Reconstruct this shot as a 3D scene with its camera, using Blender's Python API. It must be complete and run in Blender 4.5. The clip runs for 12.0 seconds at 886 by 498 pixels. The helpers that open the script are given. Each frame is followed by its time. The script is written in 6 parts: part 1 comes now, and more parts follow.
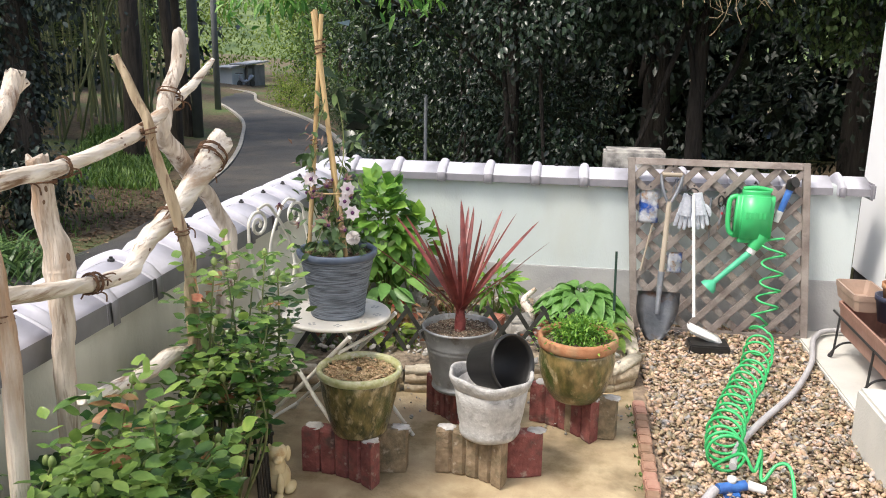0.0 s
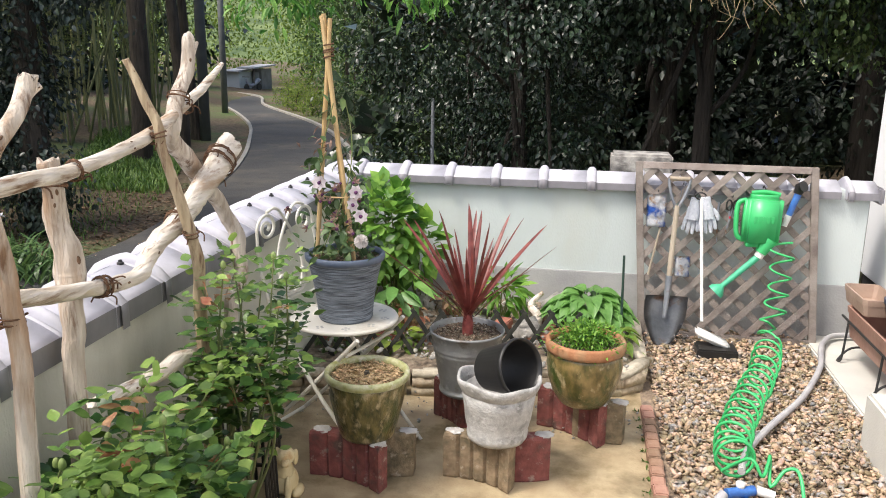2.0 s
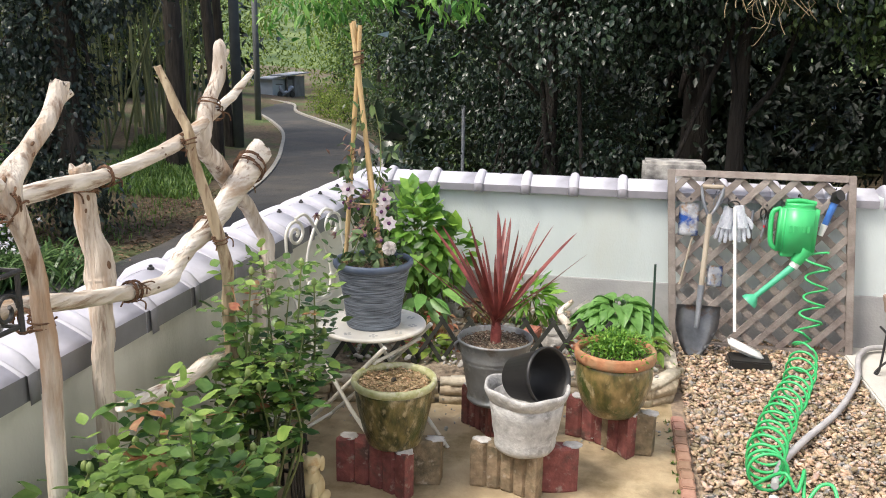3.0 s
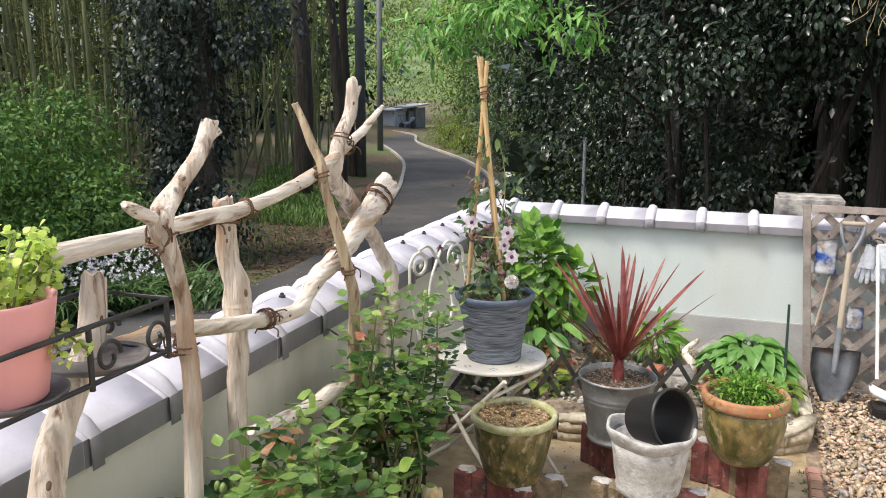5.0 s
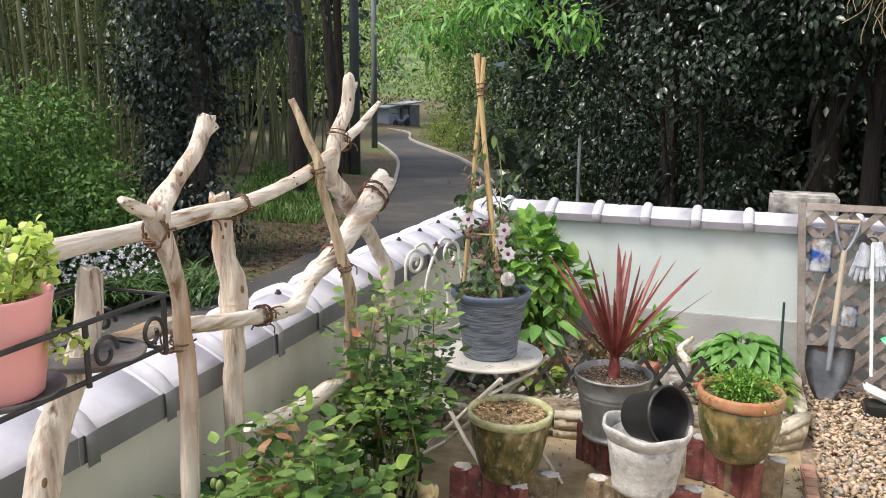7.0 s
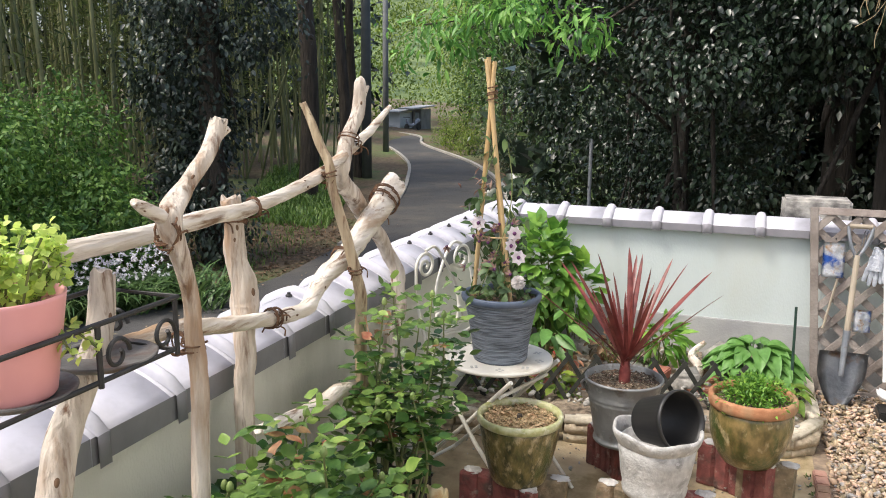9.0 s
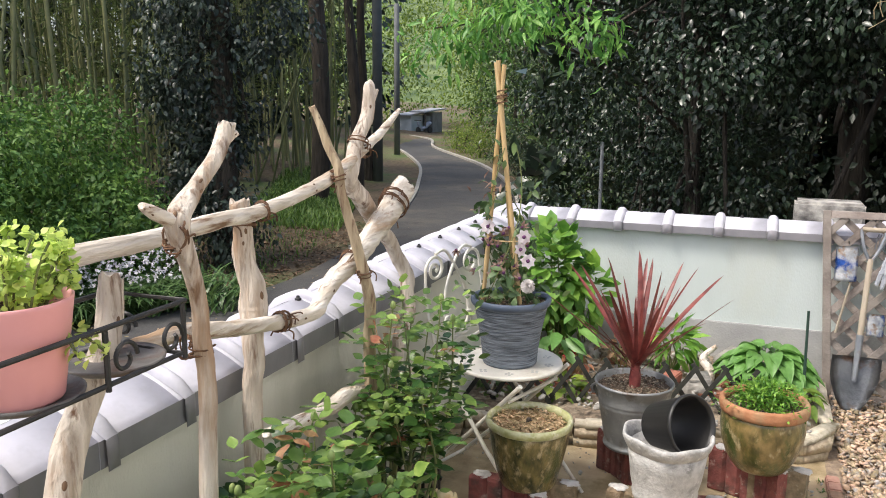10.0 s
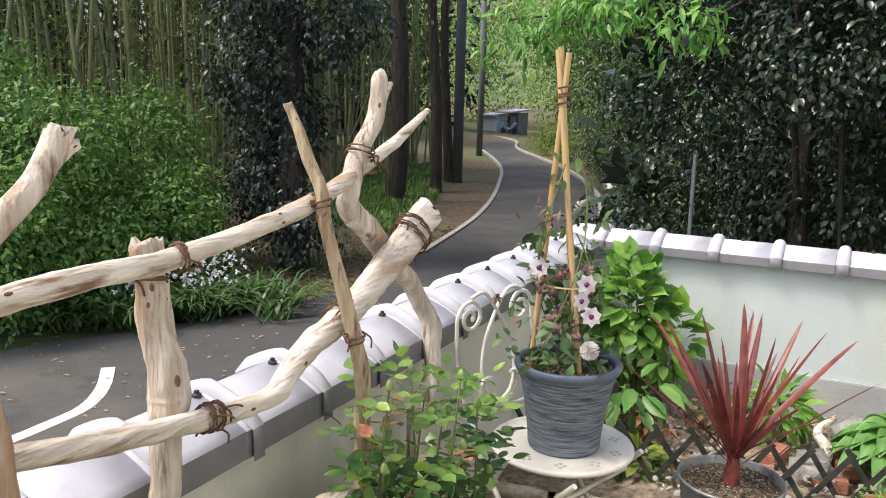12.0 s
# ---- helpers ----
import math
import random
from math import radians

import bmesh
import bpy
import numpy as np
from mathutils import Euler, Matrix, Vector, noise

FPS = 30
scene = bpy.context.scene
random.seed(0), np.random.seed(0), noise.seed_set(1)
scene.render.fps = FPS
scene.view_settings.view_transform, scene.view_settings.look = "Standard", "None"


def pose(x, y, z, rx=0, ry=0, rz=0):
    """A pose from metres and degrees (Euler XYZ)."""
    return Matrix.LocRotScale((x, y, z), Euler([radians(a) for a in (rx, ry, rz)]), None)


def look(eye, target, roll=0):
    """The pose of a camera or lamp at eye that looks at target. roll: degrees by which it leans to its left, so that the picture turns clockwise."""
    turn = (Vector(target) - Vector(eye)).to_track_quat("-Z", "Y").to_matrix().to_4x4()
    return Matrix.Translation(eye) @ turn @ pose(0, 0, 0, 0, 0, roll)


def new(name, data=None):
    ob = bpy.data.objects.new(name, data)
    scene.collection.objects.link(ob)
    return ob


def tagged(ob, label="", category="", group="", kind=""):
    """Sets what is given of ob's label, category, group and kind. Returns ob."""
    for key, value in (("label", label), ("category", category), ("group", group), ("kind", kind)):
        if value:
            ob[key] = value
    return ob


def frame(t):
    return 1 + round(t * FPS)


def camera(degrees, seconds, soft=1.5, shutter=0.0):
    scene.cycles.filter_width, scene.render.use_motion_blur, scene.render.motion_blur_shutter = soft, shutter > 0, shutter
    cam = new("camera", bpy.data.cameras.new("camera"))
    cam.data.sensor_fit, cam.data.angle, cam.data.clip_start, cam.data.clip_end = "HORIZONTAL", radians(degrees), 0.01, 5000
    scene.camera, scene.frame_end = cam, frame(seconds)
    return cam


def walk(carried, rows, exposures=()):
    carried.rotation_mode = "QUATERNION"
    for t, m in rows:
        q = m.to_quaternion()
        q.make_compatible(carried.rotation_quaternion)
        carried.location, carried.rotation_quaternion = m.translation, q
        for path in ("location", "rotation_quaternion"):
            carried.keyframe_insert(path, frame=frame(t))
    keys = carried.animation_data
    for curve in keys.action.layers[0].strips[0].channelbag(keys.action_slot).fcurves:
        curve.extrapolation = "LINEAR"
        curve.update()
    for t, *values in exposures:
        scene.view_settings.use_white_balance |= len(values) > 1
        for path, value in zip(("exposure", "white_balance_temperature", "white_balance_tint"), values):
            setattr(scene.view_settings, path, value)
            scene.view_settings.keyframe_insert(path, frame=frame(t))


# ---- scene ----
cam = camera(56.8, 12.0, soft=1.0)
EXPOSURE = 0.98
PATH = [
    (0, (0.015, 0.25, 1.545), (-0.288, 2.169, 1.07), 0.9),
    (0.5, (0.012, 0.249, 1.543), (-0.294, 2.166, 1.062), 0.9),
    (1, (0.011, 0.25, 1.545), (-0.295, 2.167, 1.066), 1.0),
    (1.5, (0.008, 0.25, 1.548), (-0.304, 2.169, 1.075), 1.0),
    (2, (0.008, 0.248, 1.546), (-0.31, 2.167, 1.079), 0.9),
    (2.5, (0.007, 0.252, 1.547), (-0.323, 2.169, 1.081), 0.9),
    (3, (0.014, 0.262, 1.544), (-0.378, 2.17, 1.093), 0.8),
    (3.5, (0.019, 0.272, 1.547), (-0.486, 2.159, 1.12), 0.7),
    (3.7, (0.021, 0.268, 1.557), (-0.523, 2.147, 1.139), 0.6),
    (5.5, (-0.02, 0.257, 1.557), (-0.695, 2.1, 1.177), 0.3),
    (6, (-0.021, 0.257, 1.556), (-0.696, 2.1, 1.172), 0.3),
    (6.5, (-0.02, 0.259, 1.554), (-0.679, 2.106, 1.161), 0.4),
    (7, (-0.021, 0.259, 1.553), (-0.674, 2.109, 1.165), 0.5),
    (9, (-0.018, 0.256, 1.552), (-0.697, 2.099, 1.173), 0.5),
    (9.5, (-0.018, 0.257, 1.556), (-0.706, 2.099, 1.188), 0.5),
    (10, (-0.013, 0.263, 1.553), (-0.718, 2.097, 1.181), 0.4),
    (10.5, (0.02, 0.313, 1.551), (-0.697, 2.141, 1.174), 1.2),
    (11, (0.0, 0.436, 1.545), (-0.73, 2.267, 1.205), 1.4),
    (11.5, (-0.112, 0.717, 1.558), (-0.861, 2.54, 1.217), 1.4),
    (12, (-0.163, 1.004, 1.544), (-1.052, 2.756, 1.169), 1.4),
]
walk(cam, [(t, look(eye, target, roll)) for t, eye, target, roll in PATH])

# ---- world and sun ----
SUN_ELEV, SUN_AZ = radians(57), radians(230)   # azimuth: where the sun stands, clockwise from +y
world = bpy.data.worlds.new("world")
scene.world = world
world.use_nodes = True
_wn = world.node_tree.nodes
_bg = _wn["Background"]
_sky = _wn.new("ShaderNodeTexSky")
_sky.sky_type = 'NISHITA'
_sky.sun_disc = False
_sky.sun_elevation, _sky.sun_rotation = SUN_ELEV, SUN_AZ
_sky.air_density, _sky.dust_density = 1.0, 4.0
_bg.inputs[1].default_value = 0.13
world.node_tree.links.new(_sky.outputs[0], _bg.inputs[0])
_sl = bpy.data.lights.new("sun", 'SUN')
_sl.energy, _sl.angle, _sl.color = 1.6, radians(14), (1.0, 0.95, 0.88)
sun = new("sun", _sl)
_d = Vector((math.sin(SUN_AZ) * math.cos(SUN_ELEV), math.cos(SUN_AZ) * math.cos(SUN_ELEV), math.sin(SUN_ELEV)))
sun.matrix_world = look(_d * 30, (0, 0, 0))
scene.view_settings.exposure = EXPOSURE

# ---- materials ----


def pmat(name, c1, c2, scale=6.0, rough=0.7, bump=0.3, bscale=40.0, metal=0.0, c3=None, c3scale=1.5, c3amt=0.5, island=0.0,
         objrand=0.0, trans=0.0, coat=0.0, stretch=(1, 1, 1), bdist=0.01, spec=0.5, c4=None, c4scale=3.0, c4amt=.4):
    """A surface that mixes c1 and c2 by fine noise and c3 in by large blotches."""
    m = bpy.data.materials.new(name)
    m.use_nodes = True
    nt = m.node_tree
    N, L = nt.nodes, nt.links.new
    b = N["Principled BSDF"]
    tc = N.new("ShaderNodeTexCoord")
    mp = N.new("ShaderNodeMapping")
    mp.inputs[3].default_value = stretch
    L(tc.outputs["Object"], mp.inputs[0])
    n1 = N.new("ShaderNodeTexNoise")
    n1.inputs["Scale"].default_value, n1.inputs["Detail"].default_value = scale, 6
    L(mp.outputs[0], n1.inputs["Vector"])
    r1 = N.new("ShaderNodeValToRGB")
    r1.color_ramp.elements[0].position, r1.color_ramp.elements[1].position = 0.33, 0.67
    r1.color_ramp.elements[0].color, r1.color_ramp.elements[1].color = (*c1, 1), (*c2, 1)
    L(n1.outputs["Fac"], r1.inputs[0])
    col = r1.outputs[0]
    for cx, cscale, camt in ((c3, c3scale, c3amt), (c4, c4scale, c4amt)):
        if not cx:
            continue
        n2 = N.new("ShaderNodeTexNoise")
        n2.inputs["Scale"].default_value, n2.inputs["Detail"].default_value = cscale, 6
        n2.inputs["Roughness"].default_value = .62
        L(mp.outputs[0], n2.inputs["Vector"])
        r2 = N.new("ShaderNodeMapRange")
        r2.inputs["From Min"].default_value, r2.inputs["From Max"].default_value = 0.62 - 0.25 * camt, 0.72 - 0.12 * camt
        L(n2.outputs["Fac"], r2.inputs[0])
        mx = N.new("ShaderNodeMix")
        mx.data_type = 'RGBA'
        mx.inputs["B"].default_value = (*cx, 1)
        L(r2.outputs[0], mx.inputs["Factor"])
        L(col, mx.inputs["A"])
        col = mx.outputs["Result"]
    for amt, src in ((island, "island"), (objrand, "obj")):
        if amt:
            if src == "island":
                g = N.new("ShaderNodeNewGeometry").outputs["Random Per Island"]
            else:
                g = N.new("ShaderNodeObjectInfo").outputs["Random"]
            mr = N.new("ShaderNodeMapRange")
            mr.inputs["To Min"].default_value, mr.inputs["To Max"].default_value = 1 - amt, 1 + amt
            L(g, mr.inputs[0])
            hs = N.new("ShaderNodeHueSaturation")
            L(mr.outputs[0], hs.inputs["Value"])
            mh = N.new("ShaderNodeMapRange")
            mh.inputs["To Min"].default_value, mh.inputs["To Max"].default_value = 0.5 + 0.05 * amt, 0.5 - 0.05 * amt
            L(g, mh.inputs[0])
            L(mh.outputs[0], hs.inputs["Hue"])
            L(col, hs.inputs["Color"])
            col = hs.outputs[0]
    L(col, b.inputs["Base Color"])
    b.inputs["Roughness"].default_value = rough
    b.inputs["Metallic"].default_value = metal
    b.inputs["Specular IOR Level"].default_value = spec
    b.inputs["Coat Weight"].default_value = coat
    b.inputs["Coat Roughness"].default_value = 0.15
    if bump:
        n3 = N.new("ShaderNodeTexNoise")
        n3.inputs["Scale"].default_value, n3.inputs["Detail"].default_value = bscale, 5
        L(mp.outputs[0], n3.inputs["Vector"])
        bp = N.new("ShaderNodeBump")
        bp.inputs["Strength"].default_value, bp.inputs["Distance"].default_value = bump, bdist
        L(n3.outputs["Fac"], bp.inputs["Height"])
        L(bp.outputs[0], b.inputs["Normal"])
    if trans:
        tr = N.new("ShaderNodeBsdfTranslucent")
        L(col, tr.inputs[0])
        ms = N.new("ShaderNodeMixShader")
        ms.inputs[0].default_value = trans
        L(b.outputs[0], ms.inputs[1])
        L(tr.outputs[0], ms.inputs[2])
        L(ms.outputs[0], N["Material Output"].inputs[0])
    return m


M_STUCCO = pmat("white_stucco", (0.53, 0.585, 0.575), (0.60, 0.655, 0.645), 3, 0.85, 0.25, 160, c3=(0.52, 0.55, 0.51), c3scale=1.2, c3amt=0.35, stretch=(1, 1, .35))
M_STUCCO_BEIGE = pmat("aged_cream_stucco", (0.58, 0.58, 0.51), (0.66, 0.66, 0.58), 3, 0.85, 0.25, 160, c3=(0.42, 0.43, 0.36), c3scale=1.3, c3amt=0.4, stretch=(1, 1, .35))
M_HOUSE = pmat("house_white", (0.82, 0.83, 0.84), (0.88, 0.88, 0.88), 2, 0.8, 0.15, 120)
M_DADO = pmat("grey_render", (0.33, 0.33, 0.33), (0.42, 0.42, 0.41), 5, 0.9, 0.3, 90, c3=(0.25, 0.26, 0.24), c3amt=.4)
M_TILE = pmat("silver_roof_tile", (0.46, 0.455, 0.51), (0.56, 0.555, 0.61), 8, 0.5, 0.06, 60, c3=(0.40, 0.40, 0.43), c3scale=3, c3amt=.3, objrand=.07)
# upright tile edges: shade put into the colour, deeper on the side wall
M_TILE_EDGE = pmat("shaded_tile_edge", (0.14, 0.14, 0.15), (0.2, 0.2, 0.21), 8, 0.5, 0.1, 60)
M_TILE_EDGE_L = pmat("lightly_shaded_tile_edge", (0.20, 0.195, 0.215), (0.27, 0.26, 0.285), 8, 0.45, 0.1, 60)
M_PATIO = pmat("sandy_concrete", (0.33, 0.25, 0.15), (0.46, 0.37, 0.23), 9, 0.9, 0.35, 110, c3=(0.20, 0.15, 0.07), c3scale=3.0, c3amt=.45, c4=(0.15, 0.12, 0.065), c4scale=1.9, c4amt=.4)
M_SOIL = pmat("garden_soil", (0.10, 0.078, 0.055), (0.27, 0.21, 0.15), 40, 0.95, 0.9, 70, c3=(0.34, 0.28, 0.20), c3scale=14)
M_GRAVEL = pmat("river_gravel", (0.28, 0.195, 0.115), (0.53, 0.40, 0.26), 22, 0.75, 0.2, 60, island=.5, c3=(0.30, 0.30, 0.30), c3scale=26, c3amt=.5, c4=(0.20, 0.15, 0.12), c4scale=31, c4amt=.3)
M_GRAVELBED = pmat("gravel_bed", (0.16, 0.12, 0.09), (0.34, 0.26, 0.18), 30, 0.95, 0.9, 60)
M_CONC = pmat("pale_concrete", (0.50, 0.49, 0.45), (0.60, 0.58, 0.53), 4, 0.85, 0.2, 120, c3=(0.40, 0.38, 0.34), c3amt=.3)
M_OLDCONC = pmat("weathered_concrete", (0.16, 0.15, 0.14), (0.5, 0.48, 0.44), 14, 0.95, 0.6, 60, c3=(0.05, 0.05, 0.05), c3scale=5, c3amt=.6)
M_BRICK = pmat("edging_brick", (0.28, 0.15, 0.10), (0.38, 0.24, 0.17), 18, 0.9, 0.4, 90, objrand=.25)
M_REDBLOCK = pmat("red_paver", (0.15, 0.047, 0.042), (0.25, 0.085, 0.07), 30, 0.85, 0.6, 90, c3=(0.10, 0.06, 0.05), c3scale=12, c3amt=.45, c4=(0.32, 0.24, 0.2), c4scale=26, c4amt=.15, objrand=.12)
M_TANBLOCK = pmat("tan_paver", (0.19, 0.14, 0.085), (0.31, 0.235, 0.15), 30, 0.85, 0.6, 90, c3=(0.12, 0.10, 0.06), c3scale=11, c3amt=.5, c4=(0.4, 0.34, 0.26), c4scale=26, c4amt=.15, objrand=.12)
M_MORTAR = pmat("mortar", (0.42, 0.40, 0.37), (0.62, 0.60, 0.57), 30, 0.95, 0.7, 80)
M_BORDER = pmat("stone_border", (0.36, 0.29, 0.20), (0.54, 0.46, 0.33), 24, 0.9, 0.5, 60, objrand=.15, c3=(0.2, 0.17, 0.1), c3scale=4, c3amt=.5)
M_COPING = pmat("cream_coping", (0.46, 0.40, 0.30), (0.64, 0.58, 0.47), 30, 0.9, 0.4, 80, objrand=.1, c3=(0.34, 0.28, 0.19), c3scale=12, c3amt=.3)
M_ROCK = pmat("garden_rock", (0.20, 0.19, 0.17), (0.48, 0.46, 0.42), 12, 0.9, 0.8, 40, c3=(0.12, 0.14, 0.08), c3scale=6)
M_ASPHALT = pmat("asphalt", (0.058, 0.057, 0.056), (0.088, 0.085, 0.080), 60, 0.85, 0.3, 200, c3=(0.125, 0.11, 0.09), c3scale=.5, c3amt=.55, c4=(0.06, 0.055, 0.05), c4scale=2.5, c4amt=.3)
M_LINE = pmat("road_paint", (0.62, 0.62, 0.6), (0.74, 0.74, 0.72), 15, 0.8, 0.2, 90, c3=(0.3, 0.3, 0.3), c3scale=6, c3amt=.3)
M_KERB = pmat("kerb_concrete", (0.36, 0.34, 0.29), (0.48, 0.45, 0.4), 5, 0.9, 0.3, 60)
M_GROUND = pmat("woodland_floor", (0.085, 0.06, 0.035), (0.19, 0.14, 0.085), 9, 0.95, 0.6, 20, c3=(0.09, 0.14, 0.04), c3scale=.35, c3amt=.6, bdist=.05)
M_BARK = pmat("dark_bark", (0.04, 0.033, 0.026), (0.10, 0.08, 0.06), 5, 0.95, 0.9, 14, stretch=(3, 3, .4), bdist=.05)
# bark darkened: the hollow's shade is put into the trunk colour
M_BARK_SHADED = pmat("shaded_bark", (0.018, 0.015, 0.012), (0.045, 0.037, 0.03), 5, 0.95, 0.9, 14, stretch=(3, 3, .4), bdist=.05)
M_POLE = pmat("pole_grey", (0.10, 0.11, 0.11), (0.14, 0.15, 0.15), 3, 0.75, 0.1, 40)


def leafmat(name, c1, c2, island=.35, rough=.4, trans=.2, spec=.5, scale=25, c3=None):
    return pmat(name, c1, c2, scale, rough, 0.12, 60, island=island, trans=trans, spec=spec, c3=c3, c3scale=3)


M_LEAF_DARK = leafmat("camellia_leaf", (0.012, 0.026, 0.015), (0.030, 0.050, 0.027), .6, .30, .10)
M_LEAF_DARK2 = leafmat("dark_holly_leaf", (0.032, 0.049, 0.037), (0.064, 0.085, 0.062), .55, .36, .10)
M_LEAF_MID = leafmat("shrub_leaf", (0.055, 0.115, 0.028), (0.115, 0.205, 0.05), .5, .5, .3)
M_LEAF_BRIGHT = leafmat("spring_leaf", (0.11, 0.27, 0.035), (0.21, 0.40, 0.06), .4, .5, .4)
M_LEAF_BAMBOO = leafmat("bamboo_leaf", (0.12, 0.17, 0.05), (0.20, 0.25, 0.085), .5, .5, .35)
M_LEAF_GREENER = leafmat("evergreen_leaf", (0.035, 0.065, 0.022), (0.075, 0.12, 0.04), .5, .4, .18)
M_LEAF_LIGHT = leafmat("light_evergreen_leaf", (0.09, 0.155, 0.055), (0.18, 0.27, 0.095), .5, .34, .25)
# oak row's leaf, with the shade under the canopy put into its colour
M_LEAF_SHADED = leafmat("shaded_oak_leaf", (0.012, 0.022, 0.014), (0.028, 0.042, 0.026), .5, .5, .08)
M_LEAF_SHRUB = leafmat("fresh_shrub_leaf", (0.10, 0.21, 0.045), (0.18, 0.33, 0.075), .5, .5, .35)
M_LEAF_MAPLE = leafmat("zelkova_leaf", (0.10, 0.28, 0.05), (0.22, 0.45, 0.10), .45, .45, .4)
M_LEAF_YELLOW = leafmat("young_leaf", (0.12, 0.20, 0.028), (0.23, 0.32, 0.045), .4, .55, .4)
M_LEAF_ROSE = leafmat("rose_leaf", (0.038, 0.10, 0.024), (0.09, 0.185, 0.042), .5, .28, .2)
M_LEAF_ROSE2 = leafmat("young_rose_leaf", (0.13, 0.25, 0.05), (0.24, 0.36, 0.09), .4, .35, .3)
M_LEAF_RUST = leafmat("withered_leaf", (0.24, 0.07, 0.03), (0.44, 0.30, 0.14), .5, .7, .2)
M_LEAF_HOSTA = leafmat("hosta_leaf", (0.11, 0.25, 0.05), (0.18, 0.36, 0.09), .25, .4, .25)
M_LEAF_GRASS = leafmat("grass_blade", (0.10, 0.19, 0.03), (0.17, 0.30, 0.06), .4, .5, .25)
M_LEAF_IRIS = leafmat("iris_blade", (0.07, 0.14, 0.04), (0.12, 0.21, 0.07), .4, .4, .2)
M_LEAF_RED = leafmat("cordyline_leaf", (0.13, 0.025, 0.025), (0.27, 0.06, 0.055), .35, .38, .15)
M_BAMBOO = pmat("bamboo_culm", (0.18, 0.19, 0.08), (0.34, 0.35, 0.17), 1.2, 0.5, 0.1, 20, island=.45)
M_PETAL = pmat("white_petal", (0.72, 0.68, 0.72), (0.85, 0.84, 0.86), 20, 0.6, 0.1, 60, trans=.25)
M_HILL = pmat("far_hill", (0.05, 0.085, 0.03), (0.16, 0.21, 0.075), .45, 0.95, 0.3, 2)

# ---- building helpers ----


def base_inverse(parent):
    return Matrix.Translation(-parent.location) if parent.type == 'EMPTY' else Matrix()


def thing(name, loc, label, category, group="", kind=""):
    """An Empty at the base of a thing; its parts are built in world places."""
    e = new(name)
    e.location = loc
    e.empty_display_size = 0.1
    return tagged(e, label, category, group, kind)


def link_mesh(name, me, material, parent=None, label="", smooth=False):
    me.materials.clear()
    for m in (material if isinstance(material, (list, tuple)) else [material]):
        me.materials.append(m)
    if smooth:
        me.polygons.foreach_set("use_smooth", [True] * len(me.polygons))
    ob = new(name, me)
    if parent is not None:
        ob.parent = parent
        ob.matrix_parent_inverse = base_inverse(parent)
    if label:
        ob["label"] = label
    return ob


def part(name, bm, material, parent=None, label="", smooth=False):
    me = bpy.data.meshes.new(name)
    bm.normal_update()
    bm.to_mesh(me)
    bm.free()
    return link_mesh(name, me, material, parent, label, smooth)


def part_np(name, verts, faces, material, parent=None, label="", smooth=False):
    """A mesh from arrays: faces all of one corner count."""
    verts, faces = np.asarray(verts, np.float32), np.asarray(faces, np.int32)
    me = bpy.data.meshes.new(name)
    k = faces.shape[1]
    me.vertices.add(len(verts))
    me.vertices.foreach_set("co", verts.ravel())
    me.loops.add(faces.size)
    me.loops.foreach_set("vertex_index", faces.ravel())
    me.polygons.add(len(faces))
    me.polygons.foreach_set("loop_start", np.arange(0, faces.size, k, dtype=np.int32))
    me.polygons.foreach_set("loop_total", np.full(len(faces), k, dtype=np.int32))
    me.update(calc_edges=True)
    return link_mesh(name, me, material, parent, label, smooth)


def box(x0, x1, y0, y1, z0, z1, bevel=0.0, bm=None):
    bm = bm or bmesh.new()
    r = bmesh.ops.create_cube(bm, size=1)
    for v in r["verts"]:
        v.co = Vector((x0 + (v.co.x + .5) * (x1 - x0), y0 + (v.co.y + .5) * (y1 - y0), z0 + (v.co.z + .5) * (z1 - z0)))
    if bevel:
        es = {e for v in r["verts"] for e in v.link_edges}
        bmesh.ops.bevel(bm, geom=list(es), offset=bevel, segments=2, affect='EDGES')
    return bm


def lathe(profile, centre, segs=40, wob=0.0, oval=1.0, bm=None, seed=0):
    """Turns (radius, height) pairs round an upright axis at centre."""
    bm = bm or bmesh.new()
    rows = []
    for r, z in profile:
        row = []
        for i in range(segs):
            a = 2 * math.pi * i / segs
            k = 1 + wob * noise.noise(Vector((math.cos(a) * 1.3 + seed, math.sin(a) * 1.3, z * 6)))
            row.append(bm.verts.new((centre[0] + r * k * math.cos(a) * oval, centre[1] + r * k * math.sin(a), centre[2] + z)))
        rows.append(row)
    for a, b in zip(rows, rows[1:]):
        for i in range(segs):
            j = (i + 1) % segs
            bm.faces.new((a[i], a[j], b[j], b[i]))
    if profile[0][0] > 1e-6 and profile[-1][0] > 1e-6:
        for i in range(segs):
            j = (i + 1) % segs
            bm.faces.new((rows[-1][i], rows[-1][j], rows[0][j], rows[0][i]))
    elif profile[0][0] > 1e-6:
        bm.faces.new(list(reversed(rows[0])))
    elif profile[-1][0] > 1e-6:
        bm.faces.new(rows[-1])
    return bm


def spline(pts, n):
    """n+1 points on a smooth curve through pts."""
    P = [Vector(p) for p in pts]
    out = []
    m = len(P) - 1
    for k in range(n + 1):
        u = k * m / n
        i = min(int(u), m - 1)
        t = u - i
        p0, p1, p2, p3 = P[max(i - 1, 0)], P[i], P[i + 1], P[min(i + 2, m)]
        out.append(0.5 * ((2 * p1) + (p2 - p0) * t + (2 * p0 - 5 * p1 + 4 * p2 - p3) * t * t + (3 * p1 - p0 - 3 * p2 + p3) * t ** 3))
    return out


